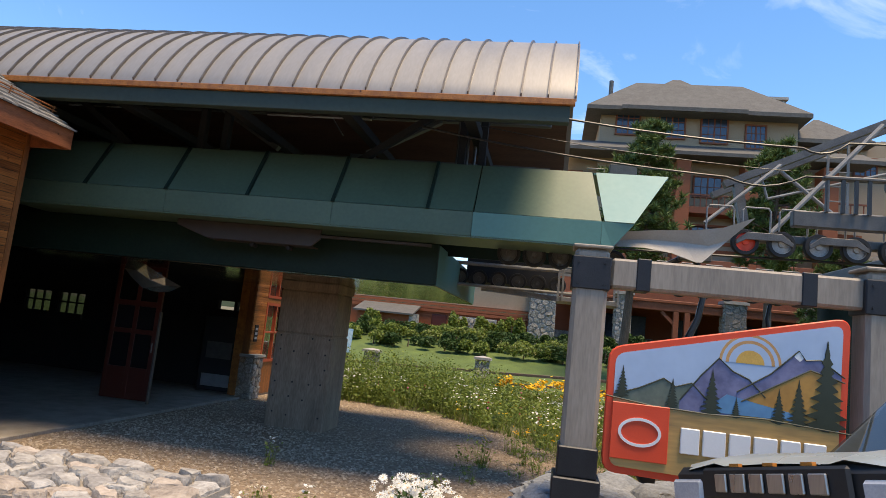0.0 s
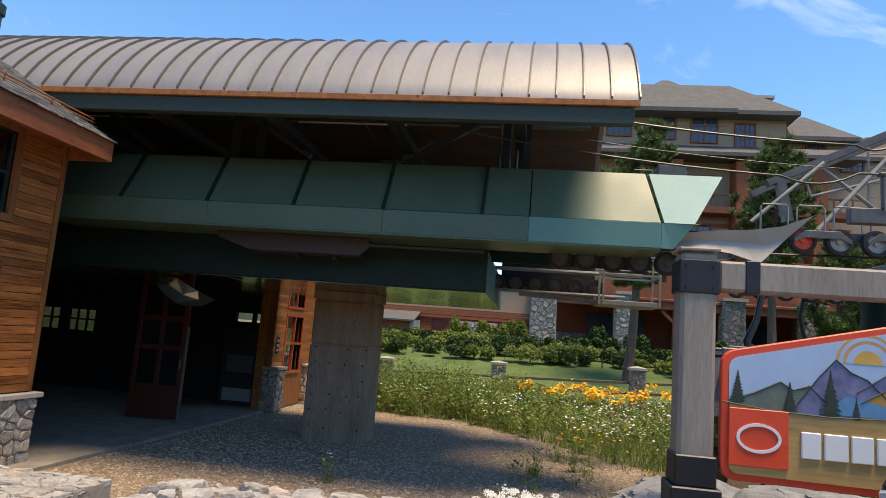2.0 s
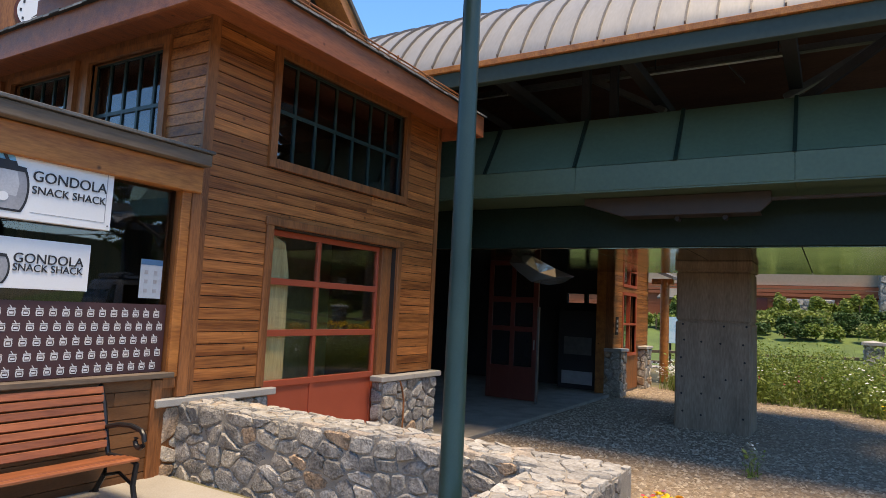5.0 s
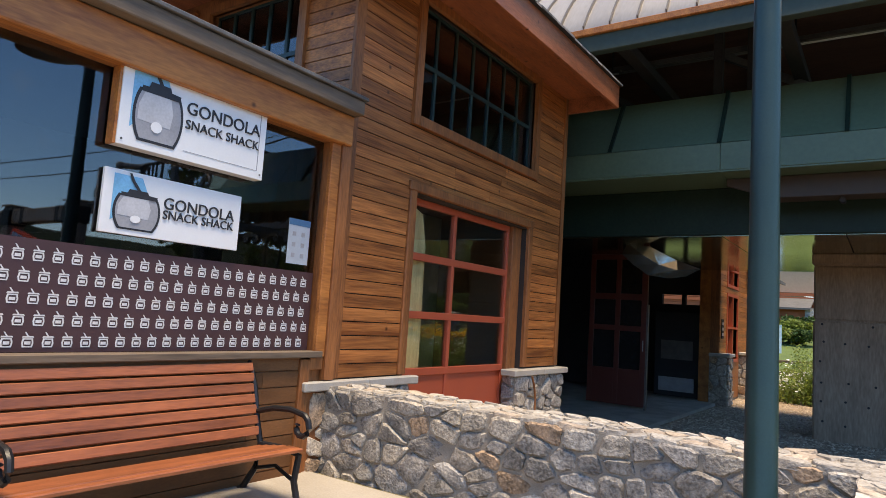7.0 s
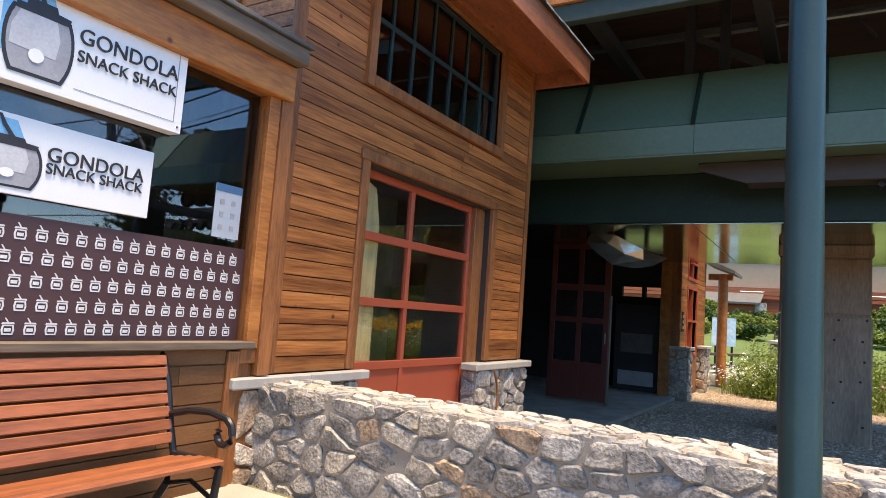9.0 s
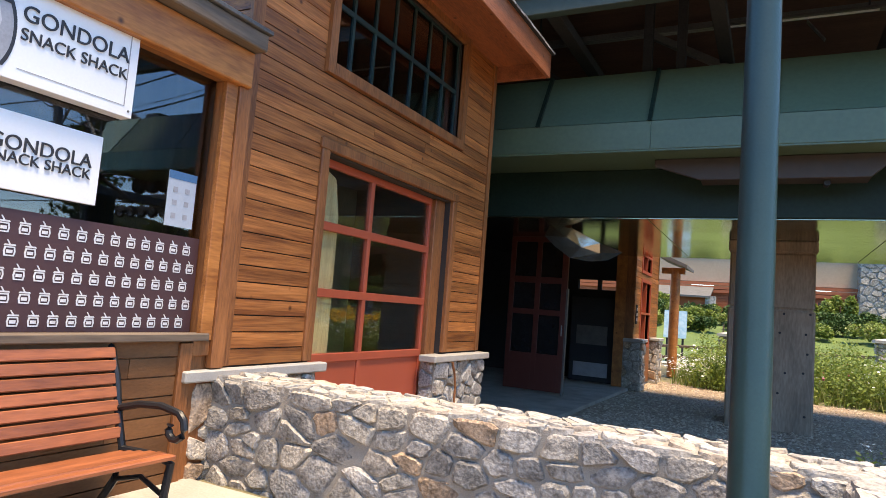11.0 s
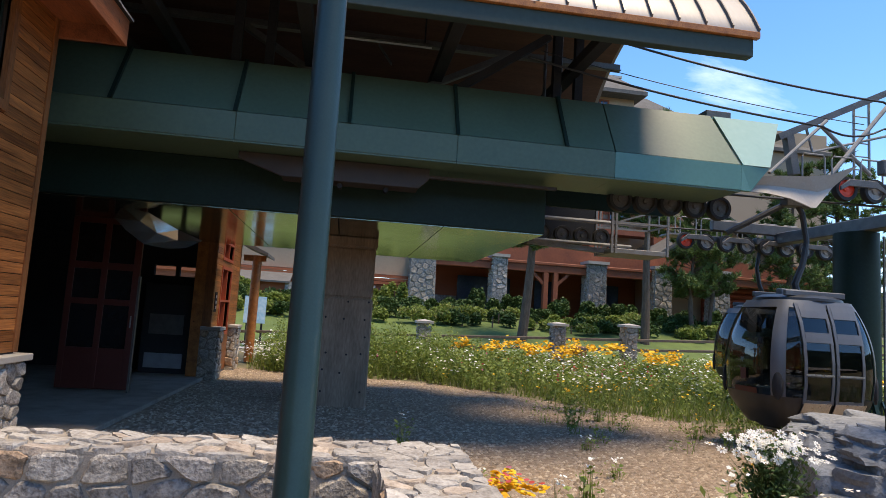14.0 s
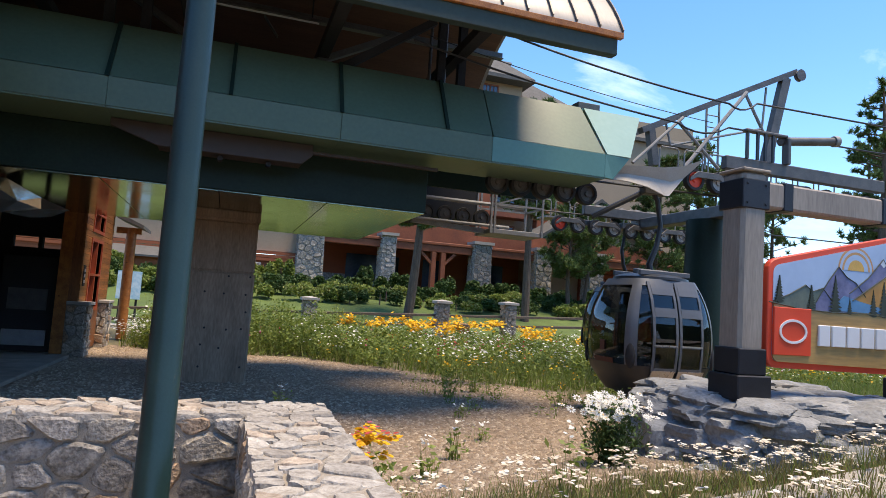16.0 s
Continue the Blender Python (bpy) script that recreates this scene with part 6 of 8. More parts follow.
            part("door_rail", cab_patch(a + 0.03, b - 0.03, 1.0, 1.03, 0.045, side, m=1), M_ALU, d)
    for sx in (-1, 1):
        for sy in (-1, 1):
            part("bumper", Geo().lathe([(0.0, 0.03), (0.6, 0.028), (0.95, 0.0), (1.0, -0.04)], (sx * 0.99, sy * 0.80, 0.78), 14, Euler((radians(90), 0, radians(90 + sx * sy * 42 if sx > 0 else -90 + sx * sy * 42))).to_matrix() @ Matrix.Diagonal((0.10, 0.26, 1))), M_RUBBER, c, "black rubber bumper", smooth=True)
    for sx in (-1, 1):
        part("bench_seat", Geo().box(sx * 0.45, sx * 0.85, -0.72, 0.72, 0.42, 0.5), M_CABDARK, c, "dark bench seat", bevel=0.02)
    for z0, z1, y0, y1 in ((0.60, 0.70, -0.40, 0.25), (0.84, 1.04, -0.12, 0.04)):
        part("bar", Geo().prism([(y0, z0), (y1, z0), (y1, z1), (y0, z1)], lambda u, v, w: (-cab_half(v)[0] * max(0.0, 1 - (abs(u) / cab_half(v)[1]) ** 4) ** 0.25 - w, u, v), 0.004, 0.012), M_REDDK, c, "faded red marking")
    h = part("hanger_arm", Geo().path([(0, 0, CH + 0.15), (-0.05, 0, CH + 0.35), (0.12, 0.0, CH + 0.75), (0.2, 0.0, CH + 1.2), (0.1, 0.0, CH + 1.75), (0.0, 0.0, CH + 1.9)], [0.075, 0.07, 0.06, 0.055, 0.055, 0.055], 10), M_CABDARK, c, "curved dark hanger arm", smooth=True)
    part("grip", Geo().box(-0.3, 0.3, -0.1, 0.12, CH + 1.86, CH + 2.06), M_GREY, h, bevel=0.02)
    return c


cab = gondola_cabin()
cab.location = (2.6, 12.85, -0.88)
cab.rotation_euler = (0, 0, radians(0))
copy_thing(cab, pose(5.9, 18.6, -0.80, 0, 0, 183))


# ---- rope tower and sheaves ----
def tyre(g_parent, name, c, r, w, rubber, hub_m, axis='y', label=""):
    rot = Euler((radians(90), 0, 0)).to_matrix()
    t = part(name, Geo().lathe([(r * 0.72, -w / 2), (r * 0.96, -w / 2), (r, -w * 0.3), (r, w * 0.3), (r * 0.96, w / 2), (r * 0.72, w / 2), (r * 0.70, 0), (r * 0.72, -w / 2)], c, 22, rot), rubber, g_parent, label, smooth=True)
    part("hub", Geo().lathe([(0.0, w * 0.42), (r * 0.2, w * 0.42), (r * 0.24, w * 0.2), (r * 0.68, w * 0.15), (r * 0.70, w * 0.36), (r * 0.73, w * 0.36), (r * 0.73, -w * 0.36), (0.0, -w * 0.36)], c, 18, rot), hub_m, t, smooth=True)
    return t


def line_gear():
    M_WHEELRIM = mat("pale_rim", (0.38, 0.38, 0.37), (0.22, 0.22, 0.22), rough=0.5, metal=0.3, scale=6, fine=40)
    tw = thing("rope_tower", (6.4, 15.7, -1.36), "dark green tubular rope tower with grey steel crosshead", "tower")
    part("column", Geo().tube((6.4, 15.7, -1.1), (6.4, 15.7, 3.45), 0.52, 0.50, n=28), M_GREENDK, tw, smooth=True)
    part("base_flange", Geo().tube((6.4, 15.7, -1.5), (6.4, 15.7, -1.0), 0.75, 0.72, n=28), M_GREENDK, tw, smooth=True)
    for k in range(12):
        a = k * math.pi / 6
        part("gusset", Geo().beam((6.4 + 0.66 * math.cos(a), 15.7 + 0.66 * math.sin(a), -1.0), (6.4 + 0.53 * math.cos(a), 15.7 + 0.53 * math.sin(a), -0.6), 0.03, 0.10), M_GREENDK, tw)
    part("crossbeam", Geo().box(6.2, 6.6, 12.7, 18.9, 3.46, 3.78), M_GREY, tw, bevel=0.02)
    lad = part("ladder", Geo().beam((6.95, 15.45, -1.0), (6.95, 15.45, 3.4), 0.03, 0.05).beam((6.95, 15.95, -1.0), (6.95, 15.95, 3.4), 0.03, 0.05), M_STEEL, tw)
    for k in range(14):
        part("rung", Geo().tube((6.95, 15.45, -0.8 + 0.3 * k), (6.95, 15.95, -0.8 + 0.3 * k), 0.014, n=6), M_STEEL, lad)
    for yy, x0, n, zz in ((12.6, 3.42, 10, 3.72), (18.5, 3.4, 10, 3.35)):
        b = thing("sheave_train", (x0, yy, zz), "train of rope wheels in grey steel rockers", "sheave train", "sheave trains")
        for k in range(n):
            tyre(b, "sheave", (x0 + 0.63 * k, yy, zz), 0.245, 0.14, M_RUBBER, M_SIGNRED if k == 0 else M_WHEELRIM, label="red-hubbed wheel" if k == 0 else "pale-rimmed wheel")
        for k in range(n // 2):
            part("rocker", Geo().prism([(x0 + 1.26 * k - 0.18, zz + 0.02), (x0 + 1.26 * k + 0.02, zz + 0.18), (x0 + 1.26 * k + 0.61, zz + 0.18), (x0 + 1.26 * k + 0.81, zz + 0.02), (x0 + 1.26 * k + 0.81, zz - 0.06), (x0 + 1.26 * k + 0.61, zz + 0.04), (x0 + 1.26 * k, zz + 0.04), (x0 + 1.26 * k - 0.18, zz - 0.06)], lambda u, v, w: (u, w, v), yy - 0.13, yy - 0.09), M_GREY, b, bevel=0.008)
        part("carrier_beam", Geo().box(x0 + 0.8, x0 + 5.6, yy - 0.08, yy + 0.10, zz + 0.36, zz + 0.66), M_GREY, b, bevel=0.02)
        part("carrier_beam", Geo().box(x0 + 0.1, x0 + 6.2, yy + 0.12, yy + 0.3, zz + 0.05, zz + 0.22), M_GREY, b, bevel=0.02)
        part("catwalk", Geo().box(x0 - 0.3, x0 + 6.2, yy + 0.32, yy + 0.95, zz + 0.20, zz + 0.25), M_STEEL, b, "galvanised catwalk grating")
        for k in range(8):
            xx = x0 - 0.6 + 0.66 * k
            part("guard_hoop", Geo().path([(xx, yy + 0.4, zz + 0.2), (xx, yy + 0.4, zz + 0.70), (xx + 0.04, yy + 0.4, zz + 0.76), (xx + 0.46, yy + 0.4, zz + 0.76), (xx + 0.5, yy + 0.4, zz + 0.70), (xx + 0.5, yy + 0.4, zz + 0.2)], 0.018, 6), M_STEEL, b, "bent steel guard hoop", smooth=True)
        part("outrigger", Geo().box(6.15, 6.65, yy - 0.06, yy + 0.30, min(3.5, zz + 0.1), 3.95), M_GREY, b)
    q = thing("lifting_frame", (4.5, 12.9, 4.3), "grey steel lifting frame with sloped top beam above the sheaves", "lifting frame")
    y = 12.75
    part("top_beam", Geo().beam((2.12, y, 4.66), (6.35, y, 6.72), 0.13, 0.17), M_GREY, q)
    part("top_beam", Geo().beam((2.12, y + 0.9, 4.66), (6.35, y + 0.9, 6.72), 0.13, 0.17), M_GREY, q)
    part("leg", Geo().beam((5.55, y, 4.5), (6.05, y, 6.52), 0.22, 0.16), M_GREY, q)
    part("leg", Geo().beam((2.5, y, 3.95), (2.35, y, 4.75), 0.16, 0.16), M_GREY, q)
    for a, b, r in (((1.75, y - 0.3, 3.85), (3.05, y - 0.2, 5.05), 0.035), ((2.9, y - 0.3, 3.75), (4.75, y - 0.2, 5.9), 0.045), ((3.1, y, 5.0), (4.2, y, 4.1), 0.04), ((2.75, y, 4.95), (2.9, y, 4.45), 0.025), ((2.9, y, 4.45), (5.4, y, 5.2), 0.025), ((5.4, y, 5.2), (5.5, y, 6.2), 0.025), ((4.9, y, 5.95), (5.6, y, 4.9), 0.035)):
        part("brace", Geo().tube(a, b, r, n=8), M_STEEL, q, "pale tube brace", smooth=True)
    part("leg", Geo().beam((5.25, y, 3.3), (5.55, y, 4.5), 0.22, 0.16), M_GREY, q)
    part("pulley", Geo().lathe([(0.0, -0.05), (0.14, -0.05), (0.11, 0.0), (0.14, 0.05), (0.0, 0.05)], (6.4, y - 0.1, 6.62), 16, Euler((radians(90), 0, 0)).to_matrix()), M_GREY, q, smooth=True)
    part("ladder_rail", Geo().beam((4.0, y + 0.2, 4.1), (4.0, y + 0.2, 5.6), 0.04, 0.03).beam((4.35, y + 0.2, 4.1), (4.35, y + 0.2, 5.75), 0.04, 0.03), M_STEEL, q)
    for k in range(5):
        part("rung", Geo().tube((4.0, y + 0.2, 4.25 + 0.28 * k), (4.35, y + 0.2, 4.25 + 0.28 * k), 0.013, n=6), M_STEEL, q)
    # stands on the crosshead between the two rope lines
    q.location = (6.297, 14.911, 4.921)
    q.scale = (1.17, 1.17, 1.17)
    m = thing("tension_unit", (6.3, 12.8, 4.4), "grey hydraulic tension unit on the sheave beam", "machinery")
    part("cylinder", Geo().tube((5.8, 12.6, 4.92), (7.35, 12.5, 5.12), 0.10, n=14), M_GREY, m, smooth=True)
    part("cap", Geo().tube((7.3, 12.5, 5.115), (7.42, 12.49, 5.13), 0.13, n=14), M_STEEL, m, smooth=True)
    part("frame", Geo().box(4.7, 5.9, 12.45, 12.6, 4.98, 5.05).box(5.84, 5.94, 12.4, 12.6, 4.36, 4.98).box(4.75, 4.81, 12.47, 12.57, 4.36, 4.98), M_GREY, m, bevel=0.02)
    for k in range(3):
        part("post", Geo().box(5.0 + 0.22 * k, 5.06 + 0.22 * k, 12.45, 12.5, 4.36, 4.98), M_CABDARK, m)
    gp = thing("rope_guard", (2.4, 12.5, 3.4), "dusty tan sheet-metal rope guard with a pointed tip", "guard plate")
    g = Geo()
    top = [(1.25, 3.72), (1.9, 3.80), (2.5, 3.84), (3.0, 3.93), (3.55, 4.16)]
    bot = [(1.05, 3.42), (1.6, 3.44), (2.1, 3.38), (2.55, 3.24), (2.65, 3.25)]
    for yy in (12.40, 12.44):
        for (a, b), (c, d) in zip(top, bot):
            for t in (0, 0.5, 1):
                g.v.append((a + (c - a) * t, yy + 0.12 * math.sin(math.pi * t), b + (d - b) * t))
    for k in range(4):
        for t in range(2):
            a = k * 3 + t
            g.f += [(a, a + 1, a + 4, a + 3), (15 + a, 15 + a + 3, 15 + a + 4, 15 + a + 1)]
    part("plate", g, M_TANPLATE, gp)
    part("arm", Geo().tube((1.3, 13.2, 2.75), (2.6, 12.9, 3.5), 0.06, n=8), M_CABDARK, gp, smooth=True)
    # drive tyres and rails under the housing end
    d = thing("tyre_conveyor", (-0.5, 13.2, 3.1), "row of black drive tyres under the housing", "tyre bank", "tyre banks")
    for k in range(5):
        tyre(d, "tyre", (-0.95 + 0.52 * k, 13.2, 3.22), 0.24, 0.16, M_RUBBER, M_GREY)
    e = thing("tyre_conveyor", (-1.5, 16.3, 2.9), "row of black drive tyres beside the rail", "tyre bank", "tyre banks")
    for k in range(6):
        tyre(e, "tyre", (-2.4 + 0.5 * k, 16.6, 2.95), 0.22, 0.14, M_RUBBER, M_GREY)
    part("rail", Geo().tube((-2.6, 16.4, 3.30), (1.2, 16.4, 3.30), 0.05, n=8), M_STEEL, e, smooth=True)
    part("rail", Geo().tube((-2.6, 16.4, 2.75), (0.8, 16.4, 2.75), 0.04, n=8), M_STEEL, e, smooth=True)
    part("housing", Geo().box(-2.3, 0.1, 17.0, 18.8, 2.9, 4.9), M_BLACK, e, "dark machine housing")
    bk = thing("service_platform", (0.8, 16.5, 2.55), "galvanised service platform with tube railings", "service platform")
    x0, x1, y0, y1, z0, z1 = 0.13, 1.55, 16.0, 17.0, 2.52, 3.72
    part("deck", Geo().box(x0, x1, y0, y1, z0, z0 + 0.12), M_STEEL, bk, bevel=0.01)
    for x in (x0, x0 + 0.1, x1):
        for yy in (y0, y1):
            part("post", Geo().beam((x, yy, z0), (x, yy, z1), 0.05, 0.05), M_STEEL, bk)
    for z in (z1, z1 - 0.45):
        for yy in (y0, y1):
            part("railing", Geo().beam((x0, yy, z), (x1, yy, z), 0.045, 0.045), M_STEEL, bk)
        part("railing", Geo().beam((x1, y0, z), (x1, y1, z), 0.045, 0.045), M_STEEL, bk)
    part("railing", Geo().beam((x0, y0, z1 - 0.5), (x1, y0, z1), 0.04, 0.04), M_STEEL, bk)
    part("support", Geo().beam((x0, 16.5, 2.6), (-1.8, 16.5, 2.7), 0.12, 0.12), M_STEEL, bk)
    # cables
    def cable(pts, r, lab):
        c = thing("cable", pts[0], lab, "cable", "cables")
        part("strand", Geo().path(pts, r, 6), M_CABDARK, c, smooth=True)

    def sag(p, q, drop, n=14):
        p, q = Vector(p), Vector(q)
        return [p.lerp(q, k / n) - Z * (4 * drop * (k / n) * (1 - k / n)) for k in range(n + 1)]
    cable(sag((-2.6, 12.7, 6.4), (4.4, 12.7, 5.62), 0.15) + sag((4.4, 12.7, 5.62), (5.2, 12.7, 5.75), 0.15, 5)[1:] + sag((5.2, 12.7, 5.75), (30, 12.9, 6.9), 0.2, 6)[1:], 0.022, "black power cable from roof to lifting frame")
    cable(sag((-3.0, 12.9, 5.72), (3.1, 12.8, 5.0), 0.10) + sag((3.1, 12.8, 5.0), (4.5, 12.8, 5.1), 0.18, 6)[1:] + sag((4.5, 12.8, 5.1), (30, 12.9, 6.1), 0.2, 6)[1:], 0.022, "black power cable slung between roof and frame")
    cable(sag((-2.6, 13.4, 6.1), (4.4, 13.2, 5.3), 0.12), 0.009, "thin grey signal wire")
    cable(sag((-0.5, 12.85, 3.42), (60, 12.85, 4.4), 0.0, 4), 0.024, "steel hauling rope of the outgoing line")
    cable(sag((-2.0, 18.5, 3.62), (60, 18.5, 4.4), 0.0, 4), 0.024, "steel hauling rope of the returning line")
    cn = thing("control_box", (0.9, 13.6, 4.9), "small dark control box with rail on the housing", "box")
    part("box", Geo().box(0.95, 1.5, 13.4, 13.8, 4.9, 5.3), M_GREY, cn, bevel=0.01)
    part("rail", Geo().path([(0.5, 13.5, 4.9), (0.5, 13.5, 5.2), (0.85, 13.5, 5.2), (0.85, 13.5, 4.9)], 0.014, 6), M_STEEL, cn)


line_gear()


# ---- rock base ----
M_ROCK = mat("grey_rock", (0.29, 0.30, 0.305), (0.135, 0.142, 0.148), rough=0.85, scale=5.0, fine=26, bump=0.8, spread=0.3, rand=0.15, dist=0.04)


def boulder(sx, sy, sz, seed):
    """A chiselled block with chipped corners and ledges along its bedding."""
    bm = bmesh.new()
    bmesh.ops.create_cube(bm, size=2.0)
    bmesh.ops.subdivide_edges(bm, edges=bm.edges[:], cuts=7, use_grid_fill=True)
    rng = random.Random(seed)
    cuts = []
    for _ in range(10):
        cuts.append((Vector((rng.choice((-1, 1)) * rng.uniform(0.3, 1), rng.choice((-1, 1)) * rng.uniform(0.3, 1), rng.uniform(-0.2, 0.9))).normalized(), rng.uniform(0.86, 1.15)))
    off = Vector((rng.uniform(0, 50), rng.uniform(0, 50), rng.uniform(0, 50)))
    ledge = [rng.uniform(-0.13, 0.03) for _ in range(5)]
    for v in bm.verts:
        p = v.co.copy()
        k = min(4, int((p.z + 1) * 2.2 + 0.5 * noise.noise(p * 0.8 + off)))
        p.x *= 0.9 + ledge[k]
        p.y *= 0.9 + ledge[(k + 2) % 5]
        for n_, d in cuts:
            e = p.dot(n_) - d
            if e > 0:
                p -= n_ * e
        p += Vector((noise.noise(p * 1.9 + off), noise.noise(p * 1.9 + off * 1.3), 0.8 * noise.noise(p * 1.9 + off * 0.7))) * 0.11
        p += v.co.normalized() * 0.05 * noise.noise(p * 5.0 + off)
        v.co = Vector((p.x * sx, p.y * sy, p.z * sz))
    me = bpy.data.meshes.new("rock")
    bm.to_mesh(me)
    bm.free()
    me.shade_smooth()
    me.set_sharp_from_angle(angle=radians(24))
    me.materials.append(M_ROCK)
    return me


def rock_base():
    r = thing("rock_outcrop", (1.8, 8.2, -1.2), "grey layered rock outcrop carrying the gateway sign", "rock outcrop")
    rng = random.Random(8)
    shapes = [boulder(0.36, 0.30, 0.15, 100 + k) for k in range(8)]
    wide = [boulder(0.42, 0.34, 0.10, 200 + k) for k in range(6)]

    def put(me, x, y, z, s, rz):
        ob = part("rock", me, M_ROCK, r)
        ob.matrix_basis = Matrix.Translation((x, y, z)) @ Matrix.Rotation(rz, 4, 'Z') @ Matrix.Rotation(rng.uniform(-0.1, 0.1), 4, 'X') @ Matrix.Rotation(rng.uniform(-0.08, 0.08), 4, 'Y') @ Matrix.Diagonal((s, s, s * rng.uniform(0.85, 1.2), 1))
    edge = [(3.5, 7.35), (2.8, 7.15), (2.2, 7.0), (1.6, 6.95), (1.0, 7.1), (0.5, 7.3), (0.15, 7.6), (0.0, 8.1), (-0.05, 8.7), (0.05, 9.3), (0.4, 9.8), (0.8, 10.0), (1.6, 10.0), (2.6, 9.9), (3.5, 9.6)]
    line = []
    for (a, b), (c, d) in zip(edge, edge[1:]):
        n = max(1, round(math.hypot(c - a, d - b) / 0.40))
        line += [(a + (c - a) * k / n, b + (d - b) * k / n, math.atan2(d - b, c - a)) for k in range(n)]
    for j, (z, inset, set_) in enumerate(((-1.12, -0.03, shapes), (-0.88, 0.03, shapes), (-0.66, 0.08, shapes), (-0.50, 0.10, wide), (-0.40, 0.20, wide))):
        for k, (x, y, a) in enumerate(line):
            if rng.random() < 0.12 and j > 1:
                continue
            f = inset + rng.uniform(-0.04, 0.03)
            put(set_[rng.randrange(len(set_))], x + (1.5 - x) * f + rng.uniform(-0.1, 0.1), y + (8.5 - y) * f * 1.3, z + rng.uniform(-0.04, 0.04), rng.uniform(0.85, 1.3), a + rng.uniform(-0.35, 0.35))
    for k in range(30):
        put(wide[k % 6], 0.45 + 0.56 * (k % 6) + rng.uniform(-0.15, 0.15), 7.6 + 0.46 * (k // 6) + rng.uniform(-0.12, 0.12), -0.38 + rng.uniform(-0.05, 0.05), rng.uniform(0.9, 1.3), rng.uniform(0, 6.3))
    part("core", Geo().box(0.35, 3.5, 7.6, 9.6, -1.4, -0.42), M_ROCK, r)
    for k, (x, y, s) in enumerate(((-0.45, 7.5, 0.45), (0.05, 7.0, 0.55), (0.6, 6.7, 0.5), (-0.4, 8.3, 0.6))):
        put(shapes[k], x, y, -1.1, s, k)


rock_base()


# ---- parked truck ----
def truck():
    M_PAINT = mat("grey_green_paint", (0.30, 0.335, 0.32), (0.28, 0.312, 0.30), rough=0.25, metal=0.0, scale=1, fine=60, bump=0, spec=0.6)
    M_TRIMBLK = mat("black_plastic", (0.02, 0.021, 0.023), (0.014, 0.015, 0.016), rough=0.45, bump=0.03)
    M_AMBER = mat("amber_lens", (0.55, 0.20, 0.04), rough=0.3, bump=0)
    M_LAMP = mat("lamp_lens", (0.45, 0.47, 0.5), (0.3, 0.32, 0.35), rough=0.12, bump=0, spec=0.7)
    t = thing("pickup_truck", (1.3, 3.8, -0.3), "grey-green pickup truck with a blocky black grille, parked", "pickup truck")
    # parked with its far wheels on rocks, so the body leans
    base = Matrix.Translation((1.454, 4.013, -0.111)) @ Matrix.Rotation(radians(-63.5), 4, 'Z') @ Matrix.Rotation(radians(-13.4), 4, 'Y')

    def P(name, g, m, label="", parent=None, **k):
        g.v = [tuple(base @ Vector(p)) for p in g.v]
        return part(name, g, m, parent or t, label, **k)
    W = 0.95
    hood = Geo()
    rows = [(0.02, 1.06, 0.80), (0.10, 1.10, 0.88), (0.4, 1.14, 0.92), (0.9, 1.17, 0.94), (1.35, 1.19, 0.95)]
    for y, z, w in rows:
        hood.v += [(-w, y, z - 0.14), (-w * 0.94, y, z - 0.02), (-w * 0.62, y, z + 0.02), (-w * 0.5, y, z), (0, y, z + 0.01), (w * 0.5, y, z), (w * 0.62, y, z + 0.02), (w * 0.94, y, z - 0.02), (w, y, z - 0.14)]
    for j in range(4):
        for i in range(8):
            a = j * 9 + i
            hood.f.append((a, a + 1, a + 10, a + 9))
    P("hood", hood, M_PAINT, smooth=True)
    P("body", Geo().prism([(0.12, 0.45), (4.4, 0.45), (4.45, 1.12), (3.5, 1.12), (1.35, 1.08), (0.12, 1.0)], lambda u, v, w: (w, u, v), -W, W), M_PAINT, bevel=0.05)
    cabn = P("cab", Geo().add([(-0.88, 1.25, 1.1), (0.88, 1.25, 1.1), (0.88, 3.5, 1.1), (-0.88, 3.5, 1.1), (-0.70, 2.1, 1.76), (0.70, 2.1, 1.76), (0.70, 3.3, 1.76), (-0.70, 3.3, 1.76)], [(3, 2, 1, 0), (4, 5, 6, 7), (0, 1, 5, 4), (1, 2, 6, 5), (2, 3, 7, 6), (3, 0, 4, 7)]), M_PAINT, bevel=0.04)
    P("windscreen", Geo().add([(-0.80, 1.265, 1.16), (0.80, 1.265, 1.16), (0.66, 2.02, 1.715), (-0.66, 2.02, 1.715)], [(0, 1, 2, 3)]), M_CABGLASS, "raked windscreen", cabn)
    P("front_mask", Geo().box(-0.9, 0.9, 0.0, 0.2, 0.42, 1.06), M_TRIMBLK, "black front mask", bevel=0.05)
    gr = P("grille", Geo().box(-0.56, 0.56, -0.035, 0.0, 0.86, 1.05), M_TRIMBLK, "black grille surround", bevel=0.03)
    P("grille", Geo().box(-0.52, 0.52, -0.03, -0.001, 0.5, 0.76), M_TRIMBLK, bevel=0.02)
    x = -0.42
    for w in (0.10, 0.125, 0.11, 0.125, 0.10, 0.12):
        P("bar", Geo().box(x, x + w, -0.055, -0.037, 0.90, 1.01), M_ALU, "bright raised block", gr, bevel=0.006)
        x += w + 0.035
